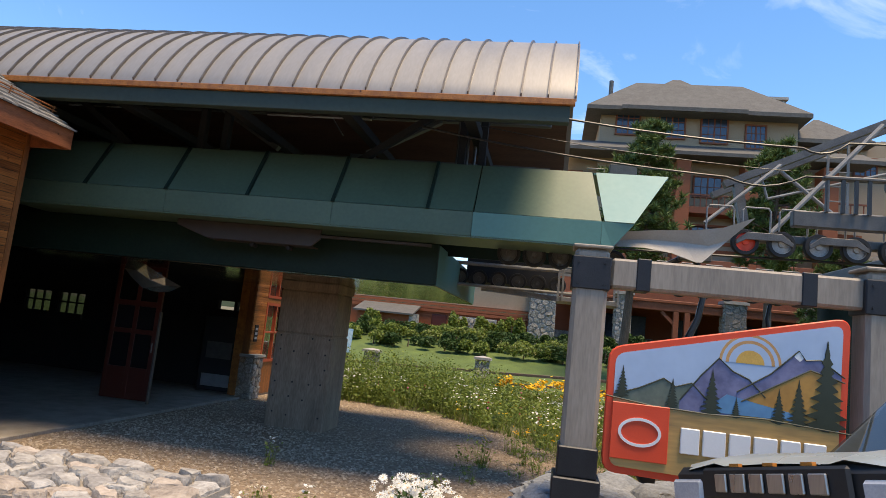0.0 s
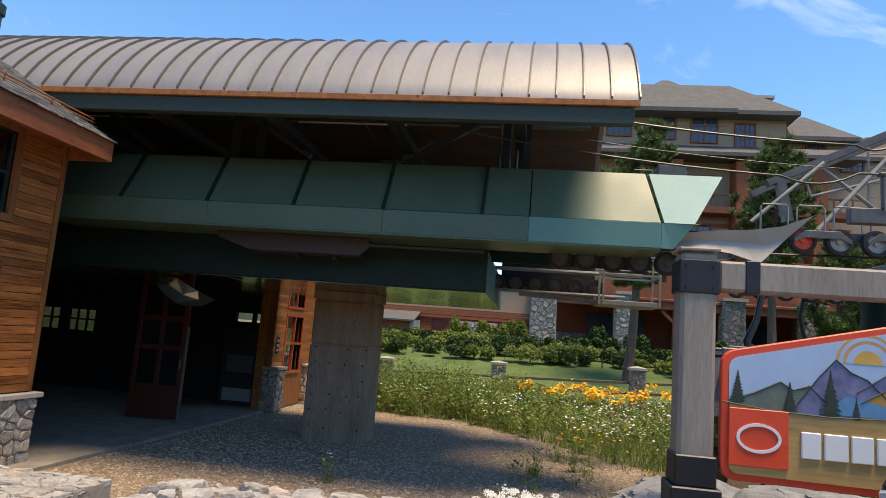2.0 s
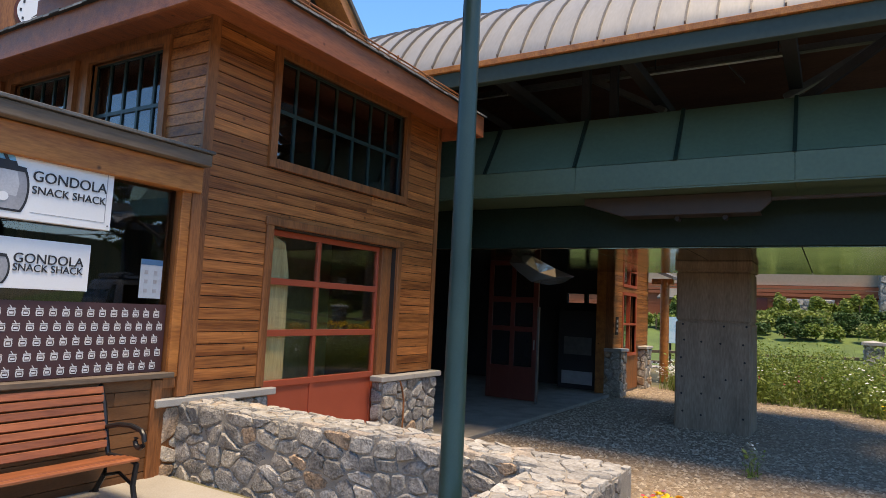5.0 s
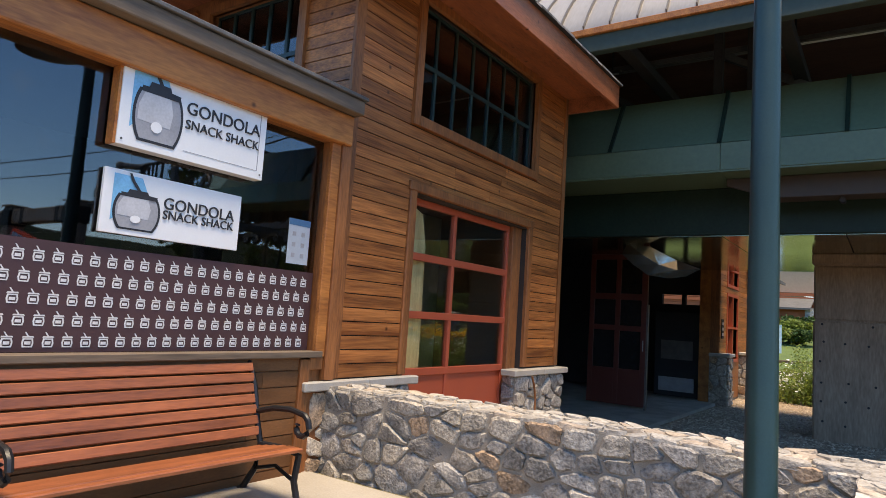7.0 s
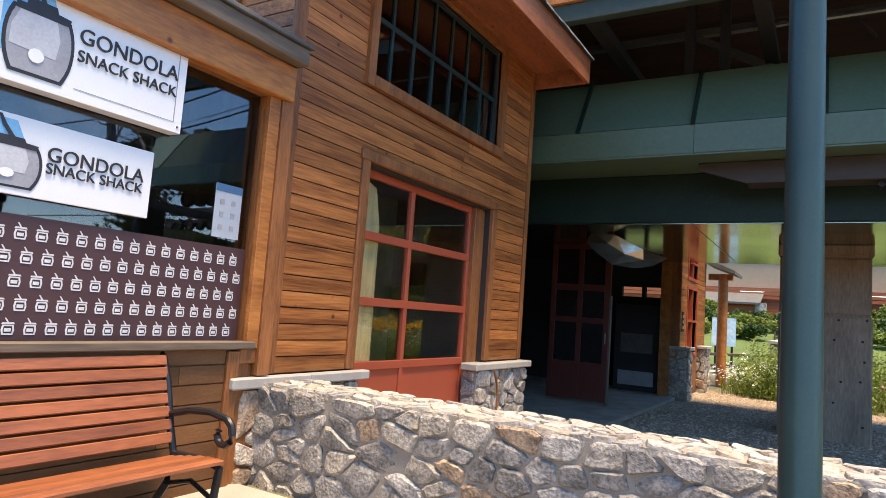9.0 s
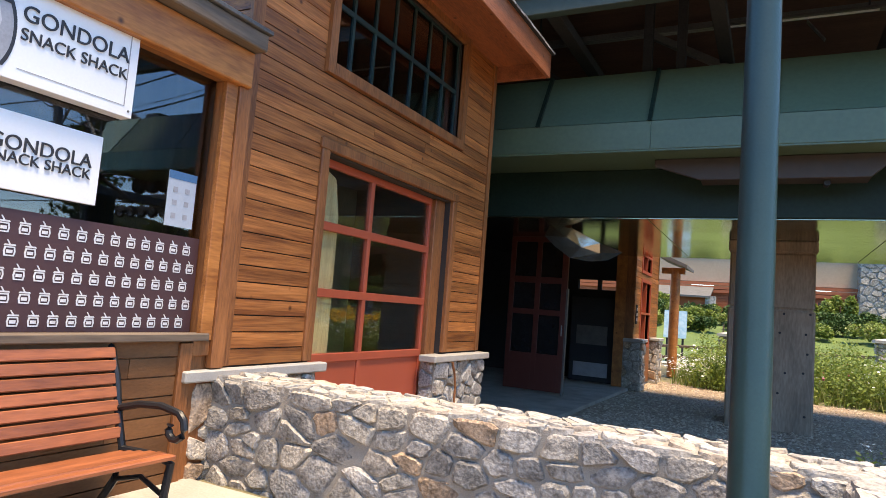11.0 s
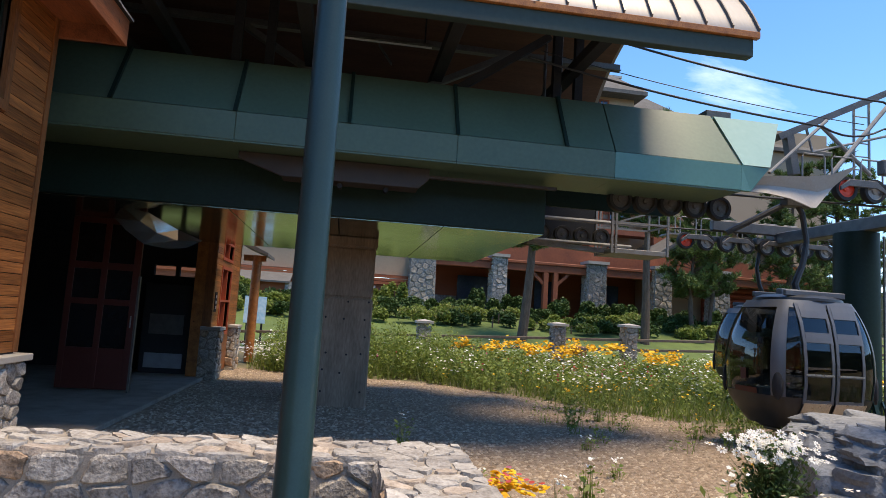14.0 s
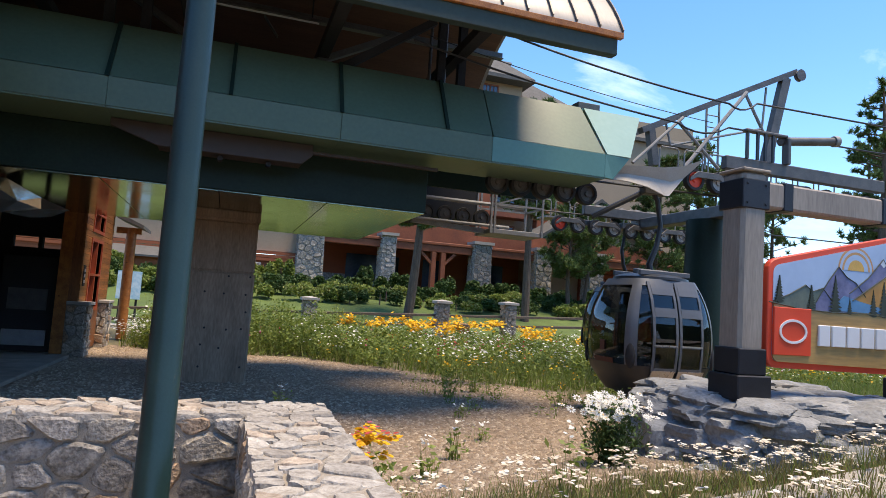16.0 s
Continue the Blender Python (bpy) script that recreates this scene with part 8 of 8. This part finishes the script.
def meadow():
    c = Cloud()
    p = area(52000, -9.0, 26, 13.0, 27.7, lambda x, y: meadow_keep(x, y) and (x < 16 or y > 18) and (x > 3.5 or y > 16))
    c.put(blades(p, 0.2, 0.72, 0.008, 0.02))
    p2 = area(9000, 4.6, 18, 6.5, 17, lambda x, y: noise.noise((x * 0.6, y * 0.6, 2.0)) > -0.2 and not (4.4 > x and y < 10.5))
    c.put(blades(p2, 0.1, 0.35, 0.008, 0.018))
    c.make("meadow_grass", M_GRASS, None, "tall green meadow grass in uneven clumps", "grass")
    # leafy clumps
    c = Cloud()
    seeds = area(1000, -8.6, 22, 17, 27.5, meadow_keep)
    for x, y in seeds:
        k = int(RNG.integers(30, 70))
        h = RNG.uniform(0.35, 1.05) - 0.2 * smooth_step(-3, 0, x) * smooth_step(22, 25, y)
        q = np.stack([x + RNG.normal(0, 0.16, k), y + RNG.normal(0, 0.16, k)], 1)
        c.put(flakes(with_z(q, RNG.uniform(0.05, h, k)), 0.03, 0.09, 0.4))
    for x, y in area(560, -8.6, 9, 21.5, 27.6, meadow_keep):
        k = int(RNG.integers(50, 90))
        h = RNG.uniform(0.7, 1.25) - 0.35 * smooth_step(-3, 0, x)
        q = np.stack([x + RNG.normal(0, 0.15, k), y + RNG.normal(0, 0.15, k)], 1)
        c.put(flakes(with_z(q, RNG.uniform(0.05, h, k)), 0.03, 0.085, 0.4))
    for x, y in area(260, -2.2, 7.5, 11.3, 18.2, lambda x, y: not (5.2 < x and 14.6 < y < 16.8) and RNG.uniform() < 0.25 + 0.12 * (x + 1.5) * 0.6):
        k = int(RNG.integers(14, 40))
        h = RNG.uniform(0.15, 0.65)
        q = np.stack([x + RNG.normal(0, 0.12, k), y + RNG.normal(0, 0.12, k)], 1)
        c.put(flakes(with_z(q, RNG.uniform(0.03, h, k)), 0.02, 0.06, 0.4))
        c.put(blades(q[:8], h * 0.6, h * 1.2, 0.006, 0.012, 0.3))
    for x, y in area(150, -8.4, -1.2, 23.0, 27.5, lambda x, y: noise.noise((x * 0.45, y * 0.45, 12.0)) > -0.15 - 0.25 * smooth_step(-1, -5, x)):
        k = int(RNG.integers(40, 80))
        h = RNG.uniform(0.9, 1.5) + 0.25 * smooth_step(-1, -5, x)
        q = np.stack([x + RNG.normal(0, 0.13, k), y + RNG.normal(0, 0.13, k)], 1)
        c.put(flakes(with_z(q, h * RNG.uniform(0.05, 1.0, k) ** 0.8), 0.03, 0.075, 0.4))
        c.put(blades(q[:10], h * 0.8, h * 1.15, 0.006, 0.012, 0.12))
    c.make("leafy_plants", M_LEAF, None, "leafy green wildflower clumps", "plants")
    c = Cloud()
    fl = area(5200, -8.6, 20, 17, 27.6, lambda x, y: meadow_keep(x, y) and noise.noise((x * 0.5, y * 0.5, 9.0)) > -0.1)
    c.put(flakes(with_z(fl, RNG.uniform(0.45, 1.05, len(fl))), 0.022, 0.052, 1.5, 6))
    q = np.stack([RNG.normal(-8.3, 0.7, 900), RNG.normal(25.2, 0.9, 900)], 1)
    c.put(flakes(with_z(q, RNG.uniform(0.3, 0.75, len(q))), 0.02, 0.05, 1.5, 6))
    c.make("white_wildflowers", M_PETALW, None, "small white wildflowers over the meadow", "flowers")
    c = Cloud()
    for x, y, s in [(-0.4, 25.6, 0.5), (0.9, 26.2, 0.55), (3.6, 26.6, 0.7), (4.4, 26.4, 0.6), (5.6, 26.0, 0.5), (2.0, 24.6, 0.5), (1.2, 25.0, 0.5), (6.4, 25.2, 0.6), (8.3, 24.5, 0.6), (9.6, 22.4, 0.6), (10.4, 21.0, 0.5), (7.4, 22.3, 0.5), (11.6, 19.5, 0.6), (12.2, 18.4, 0.6), (-1.6, 25.8, 0.35), (2.7, 25.7, 0.5), (13.5, 20.5, 0.6), (9.0, 18.2, 0.5), (5.0, 23.6, 0.4)]:
        for _ in range(4):
            k = 28
            ox, oy = RNG.normal(0, s * 0.85, 2)
            q = np.stack([x + ox + RNG.normal(0, 0.14, k), y + oy + RNG.normal(0, 0.14, k)], 1)
            c.put(flakes(with_z(q, RNG.uniform(0.75, 1.2) + RNG.normal(0, 0.07, k)), 0.04, 0.075, 1.0, 6))
    fl = area(1100, -3, 18, 17, 27, meadow_keep)
    c.put(flakes(with_z(fl, RNG.uniform(0.25, 0.6, len(fl))), 0.02, 0.045, 1.2, 6))
    c.make("yellow_wildflowers", M_PETALY, None, "clusters of golden yellow wildflowers", "flowers")
    c = Cloud()
    fl = area(160, -6, 16, 17.5, 27, meadow_keep)
    for dz in (0, 0.04, 0.08):
        c.put(flakes(with_z(fl, 0.55 + dz + RNG.uniform(0, 0.3, len(fl))), 0.02, 0.045, 0.5, 5))
    c.make("pink_wildflowers", M_PETALR, None, "scattered red and pink wildflowers", "flowers")


meadow()


def near_bed():
    """White yarrow bed beside the garden wall and along the rocks."""
    def keep(x, y):
        if -5.95 < x < -5.0 and y < 6.1:
            return False
        if x < -5.0 or (x < -3.2 + 0.3 and y < 3.4 and x > -3.8):
            return False
        front = 7.0 - 0.9 * smooth_step(-2.5, -5.0, x)
        return y < front + 0.4 * noise.noise((x, y, 4.0)) and not (-3.9 < x < -1.2 and y < 3.5) and y > 3.2 + max(0.0, (x + 1.2) * 1.1)
    stems, heads, dry = Cloud(), Cloud(), Cloud()
    p = area(2200, -5.0, 2.6, 3.2, 7.8, keep)
    stems.put(blades(p, 0.2, 0.4, 0.003, 0.007, 0.25))
    p = area(5000, -5.0, 2.6, 3.2, 7.9, keep)
    stems.put(blades(p, 0.05, 0.22, 0.004, 0.010))
    p = area(9000, -5.0, 2.6, 3.2, 8.1, keep)
    dry.put(blades(p, 0.08, 0.34, 0.003, 0.008))
    p = area(800, -5.0, 2.6, 3.2, 7.7, lambda x, y: keep(x, y) and noise.noise((x * 1.3, y * 1.3, 5.0)) > -0.3)
    h = RNG.uniform(0.22, 0.44, len(p))
    for _ in range(7):
        q = p + RNG.normal(0, 0.022, p.shape)
        heads.put(flakes(with_z(q, h + RNG.normal(0, 0.008, len(p))), 0.014, 0.026, 3.0, 6))
    stems.make("yarrow_leaves", M_GRASS, None, "feathery green yarrow stems and grass", "plants")
    dry.make("dry_grass", M_DRY, None, "dry straw-coloured stalks among the flowers", "grass")
    heads.make("yarrow_flowers", M_PETALC, None, "flat cream-white yarrow flower heads", "flowers")
    # daisy bush
    for x, y, s, n in ((-1.45, 7.95, 0.30, 85),):
        d = thing("daisy_bush", (x, y, ground_z(x, y)), "bushy clump of white daisies with dark green leaves", "daisies", "daisy bushes")
        lv, ft, ce = Cloud(), Cloud(), Cloud()
        k = 1500
        u = RNG.normal(0, 1, (k, 3)) * np.array([s * 0.5, s * 0.5, 0.2]) + np.array([x, y, ground_z(x, y) + 0.32])
        lv.put(flakes(u, 0.02, 0.045, 0.3))
        b = np.stack([x + RNG.normal(0, s * 0.15, 160), y + RNG.normal(0, s * 0.15, 160)], 1)
        lv.put(blades(b, 0.4, 0.75, 0.006, 0.012, 0.35))
        q = np.stack([x + RNG.normal(0, s * 0.75, n), y + RNG.normal(0, s * 0.65, n)], 1)
        q3 = with_z(q, RNG.uniform(0.55, 0.86, n))
        ti, ya = RNG.uniform(0.15, 1.1, n), RNG.uniform(-0.5, 0.5, n)
        for j in range(9):
            a = j * 2 * np.pi / 9
            c_, s_ = np.cos(a), np.sin(a)
            t = np.zeros((n, 4, 3))
            for i, (rr, tt) in enumerate(((0.008, 0), (0.040, -0.28), (0.060, 0.0), (0.040, 0.28))):
                ca, sa = rr * np.cos(a + tt), rr * np.sin(a + tt)
                t[:, i] = q3 + np.stack([ca * np.cos(ya), sa * np.cos(ti) + ca * np.sin(ya), sa * np.sin(ti)], 1)
            ft.put(t)
        ce.put(flakes(q3 + np.array([0, -0.008, 0.010]), 0.010, 0.014, 8.0, 8))
        lv.make("leaves", M_BUSHDK, d)
        ft.make("petals", M_PETALW, d, "white petals")
        ce.make("flower_centres", M_PETALY, d, "yellow flower centres")
    # marigolds by the wall corner
    m = thing("marigold_clump", (-4.75, 6.1, -1.0), "low clump of yellow and red-brown marigolds", "marigolds")
    lv, ye, re = Cloud(), Cloud(), Cloud()
    q = np.stack([RNG.normal(-5.0, 0.07, 500), RNG.normal(5.45, 0.42, 500)], 1)
    lv.put(flakes(with_z(q, RNG.uniform(0.1, 0.55, 500)), 0.015, 0.035, 0.4))
    q = np.stack([RNG.normal(-5.0, 0.06, 34), RNG.normal(5.45, 0.40, 34)], 1)
    hz = RNG.uniform(0.55, 0.72, 34)
    for _ in range(5):
        ye.put(flakes(with_z(q + RNG.normal(0, 0.016, q.shape), hz + RNG.normal(0, 0.008, 34)), 0.018, 0.032, 1.5, 6))
    re.put(flakes(with_z(q, hz + 0.025), 0.012, 0.02, 3, 6))
    lv.make("leaves", M_LEAF, m)
    ye.make("petals", M_PETALY, m, "yellow petals")
    re.make("flower_centres", M_PETALR, m, "dark red centres")
    # single weeds standing in the gravel
    for x, y, h in ((-5.0, 12.0, 0.55), (-1.2, 14.6, 0.7), (-0.3, 15.4, 0.8), (-0.6, 16.6, 0.6), (1.0, 13.6, 0.5), (-3.1, 8.9, 0.5), (-2.2, 10.2, 0.3), (0.8, 17.0, 0.7), (-3.9, 7.6, 0.45), (-1.8, 12.2, 0.25), (1.9, 14.6, 0.6), (-2.9, 6.4, 0.7), (-0.4, 9.9, 0.3), (-4.2, 9.8, 0.2)):
        w = thing("gravel_weed", (x, y, ground_z(x, y)), "thin green weed growing up through the gravel", "weed", "gravel weeds")
        lv, tp = Cloud(), Cloud()
        k = int(90 * h)
        q = np.stack([x + RNG.normal(0, 0.10, k), y + RNG.normal(0, 0.10, k)], 1)
        lv.put(flakes(with_z(q, RNG.uniform(0.03, h * 0.8, k)), 0.02, 0.06, 0.4))
        b = np.stack([x + RNG.normal(0, 0.06, 14), y + RNG.normal(0, 0.06, 14)], 1)
        lv.put(blades(b, h * 0.6, h, 0.006, 0.010, 0.15))
        q = np.stack([x + RNG.normal(0, 0.05, 12), y + RNG.normal(0, 0.05, 12)], 1)
        tp.put(flakes(with_z(q, RNG.uniform(h * 0.8, h * 1.05, 12)), 0.012, 0.03, 1, 5))
        lv.make("leaves", M_LEAF, w)
        tp.make("flower_head", M_PETALY if x > -1.5 else M_PETALW, w)


near_bed()


def gravel_stones():
    base = np.array([(1, 0, 0), (0, 1, 0), (-1, 0, 0), (0, -1, 0), (0, 0, 1.0)])
    p = area(62000, -9.6, 5.0, 6.0, 23.5, lambda x, y: gravel_edge(x, y) > 0 and RNG.uniform() < 1.15 - 0.04 * (y - 6))
    v, f = [], []
    k = len(p)
    z = GZ(p[:, 0], p[:, 1])
    s = RNG.uniform(0.010, 0.036, k)
    a = RNG.uniform(0, 6.3, k)
    out = np.zeros((k, 5, 3))
    for i, b in enumerate(base):
        j = RNG.uniform(0.6, 1.3, (k, 3))
        x, y = b[0] * j[:, 0], b[1] * j[:, 1]
        out[:, i, 0] = p[:, 0] + s * (x * np.cos(a) - y * np.sin(a)) * 1.3
        out[:, i, 1] = p[:, 1] + s * (x * np.sin(a) + y * np.cos(a))
        out[:, i, 2] = z + 0.012 + s * (b[2] * 0.8 * j[:, 2] + 0.05)
    me = bpy.data.meshes.new("gravel_stones")
    idx = np.arange(k)[:, None, None] * 5 + np.array([(0, 1, 4), (1, 2, 4), (2, 3, 4), (3, 0, 4)])[None]
    me.from_pydata(out.reshape(-1, 3).tolist(), [], idx.reshape(-1, 3).tolist())
    me.materials.append(island_mat("gravel_tones", [(0.16, 0.122, 0.088), (0.35, 0.275, 0.20), (0.225, 0.172, 0.124), (0.47, 0.38, 0.28), (0.285, 0.22, 0.16)], 0.9))
    tagged(new("gravel_stones", me), "loose crushed grey-brown gravel stones", "gravel", "", "stuff")


gravel_stones()


def shrub(name, x, y, sx, sy, h, n, m, label, group, r=(0.08, 0.17)):
    z0 = ground_z(x, y)
    s = thing(name, (x, y, z0), label, "shrub", group)
    c = Cloud()
    k = max(4, int(sx * sy * 3))
    lobes = [(RNG.uniform(-0.7, 0.7) * sx, RNG.uniform(-0.7, 0.7) * sy, RNG.uniform(0.45, 0.8) * h, RNG.uniform(0.3, 0.45)) for _ in range(k)]
    u = RNG.normal(0, 1, (n, 3))
    u /= np.linalg.norm(u, axis=1)[:, None]
    u[:, 2] = np.abs(u[:, 2]) - 0.15
    pick = RNG.integers(0, k, n)
    L = np.array(lobes)[pick]
    rad = L[:, 3] * RNG.uniform(0.75, 1.12, n)
    p = np.stack([x + L[:, 0] + u[:, 0] * rad * max(0.8, sx * 0.6), y + L[:, 1] + u[:, 1] * rad * max(0.8, sy * 0.6), z0 + L[:, 2] * 0.62 * RNG.uniform(0.0, 1.0, n) ** 0.45 + u[:, 2] * rad * h * 0.75 + 0.08], 1)
    p[:, 2] = np.maximum(p[:, 2], z0 + 0.03)
    c.put(flakes(p, r[0], r[1], 0.3))
    c.make("foliage", m, s)
    part("stem", Geo().tube((x, y, z0 - 0.1), (x, y, z0 + h * 0.5), 0.05, 0.03, n=6), M_BARK, s)
    return s


for x, y, sx, sy, h, m in ((-12.5, 44.5, 0.9, 0.7, 1.5, M_LEAF), (-6.4, 45.6, 1.1, 0.8, 1.9, M_LEAF), (-4.3, 45.4, 1.2, 0.8, 1.6, M_LEAF), (-2.6, 45.6, 1.0, 0.8, 1.8, M_LEAF), (-8.2, 44.0, 1.6, 0.7, 0.9, M_LEAF), (-5.2, 43.6, 1.7, 0.7, 0.8, M_GRASS), (-1.9, 43.6, 1.7, 0.8, 0.9, M_BUSHDK), (1.0, 43.8, 1.6, 0.8, 1.1, M_BUSHDK), (3.6, 44.2, 1.6, 0.8, 1.3, M_BUSHDK), (-10.5, 41.5, 1.2, 0.8, 1.0, M_LEAF), (2.6, 45.8, 1.2, 0.7, 1.8, M_BUSHDK)):
    shrub("garden_shrub", x, y, sx * 1.15, sy, h * 1.35, 2600, m, "rounded green garden shrub before the hotel", "hotel shrubs")
for k in range(10):
    shrub("hedge_shrub", 6.2 + 2.55 * k, 45.4 + RNG.uniform(-0.2, 0.2), 1.5, 0.8, 1.75 + RNG.uniform(-0.15, 0.2), 2600, M_BUSHDK, "dense dark green hedge shrub along the arcade", "hedge shrubs")

for k in range(54):
    x = -13.0 + 0.76 * k + RNG.uniform(-0.3, 0.3)
    y = (39.0, 40.6, 42.2)[k % 3] + RNG.uniform(-0.4, 0.4)
    shrub("lawn_shrub", x, y, RNG.uniform(1.5, 2.1), 1.0, RNG.uniform(0.9, 1.5), 1700, (M_LEAF, M_BUSHDK, M_BUSHDK, M_GRASS)[k % 4], "low leafy shrub in the bed across the lawn", "lawn shrubs", (0.06, 0.13))


def pine(x, y, h, crown, spread, lean, seed, label, n_limb=46, needles=44):
    rng = random.Random(seed)
    z0 = ground_z(x, y)
    t = thing("pine_tree", (x, y, z0), label, "pine tree", "pines")
    top = Vector((x + lean, y, z0 + h))
    base = Vector((x, y, z0 - 0.2))
    bend = lambda k: base.lerp(top, k) + Vector((0.15 * math.sin(5 * k + seed), 0.1 * math.cos(4 * k), 0))
    part("trunk", Geo().path([bend(k / 10) for k in range(11)], [0.034 * h * (1 - 0.085 * k) * 0.55 + 0.02 for k in range(11)], 10), M_BARK, t, smooth=True)
    limbs, c = Geo(), Cloud()
    pts = []
    for i in range(n_limb):
        k = crown + (1 - crown) * (i + rng.random()) / n_limb
        k = min(k, 0.985)
        s = bend(k)
        f = (1 - k) / (1 - crown)
        ln = spread * (0.42 + 0.58 * min(1.0, f * 2.0)) * rng.uniform(0.6, 1.15) * (0.6 if f > 0.92 else 1)
        a = rng.uniform(0, 6.283)
        e = s + Vector((math.cos(a) * ln, math.sin(a) * ln, ln * rng.uniform(0.05, 0.5)))
        limbs.tube(s, e, 0.012 * h * 0.35, 0.012, n=5)
        for q in range(7):
            w = 0.35 + 0.65 * (q + rng.random()) / 7
            pts.append(s.lerp(e, w) + Vector((rng.gauss(0, 0.16), rng.gauss(0, 0.16), rng.gauss(0.06, 0.12))) * max(0.5, ln * 0.5))
    part("limbs", limbs, M_BARK, t)["kind"] = "stuff"
    P = np.array([tuple(p) for p in pts])
    k = len(P)
    C = np.repeat(P, needles, axis=0)
    d = RNG.normal(0, 1, (k * needles, 3))
    d /= np.linalg.norm(d, axis=1)[:, None]
    d[:, 2] += 0.35
    L = RNG.uniform(0.2, 0.42, k * needles)[:, None] * (0.8 + 0.02 * h)
    sd = np.cross(d, RNG.normal(0, 1, (k * needles, 3)))
    sd /= np.linalg.norm(sd, axis=1)[:, None]
    w = 0.022 + 0.002 * h
    tri = np.stack([C - sd * w, C + sd * w, C + d * L], 1)
    c.put(tri)
    c.make("crown", M_NEEDLE, t, "tufts of dark green needles")


pine(3.6, 36.0, 14.2, 0.36, 2.3, 1.2, 1, "tall young pine leaning slightly over the lawn", 100)
pine(11.3, 37.0, 13.4, 0.48, 2.1, 0.4, 2, "slender pine with a bare lower trunk on the lawn", 90)
pine(16.4, 40.5, 8.0, 0.30, 2.0, -0.2, 3, "small bushy pine near the hotel arcade", 80)
pine(18.6, 42.0, 7.2, 0.34, 1.8, 0.3, 4, "small bushy pine beside the lawn", 70)
pine(23.5, 41.0, 11.5, 0.18, 2.6, 0.2, 11, "bushy mid-height pine between hotel and gable house", 80)
pine(28.5, 42.5, 13.5, 0.15, 2.8, -0.2, 12, "broad dark pine behind the rope tower", 80)
pine(34.0, 47.0, 13.0, 0.12, 3.0, 0.2, 13, "broad dark pine behind the gable house", 70)
pine(39.5, 46.0, 12.0, 0.10, 3.1, 0.1, 14, "broad dark pine behind the gable house", 70)
pine(46, 41, 21, 0.2, 3.2, 0.3, 5, "tall dark pine beyond the rope line", 60)
pine(51, 44, 17, 0.2, 3.0, -0.3, 6, "tall dark pine beyond the rope line", 54)
pine(56, 50, 19, 0.2, 3.2, 0.2, 7, "tall dark pine beyond the rope line", 54)


def far_ridge():
    g = Geo()
    n = 120
    for ring, (r, hz) in enumerate(((330, -8), (350, 1.0))):
        for k in range(n):
            a = 2 * math.pi * k / n
            south = 0.5 - 0.5 * math.sin(a)
            h = hz if ring == 0 else (26 + 40 * south) * (0.8 + 0.35 * noise.noise((math.cos(a) * 4, math.sin(a) * 4, 0)) + 0.2 * noise.noise((math.cos(a) * 14, math.sin(a) * 14, 5)))
            g.v.append((r * math.cos(a), r * math.sin(a), h))
    g.f = [(k, (k + 1) % n, n + (k + 1) % n, n + k) for k in range(n)]
    structure("backdrop", g, mat("far_forest", (0.035, 0.055, 0.03), (0.015, 0.025, 0.014), rough=0.95, scale=0.03, fine=0.4, bump=0), "dark wooded ridge far round the valley", "backdrop")


far_ridge()
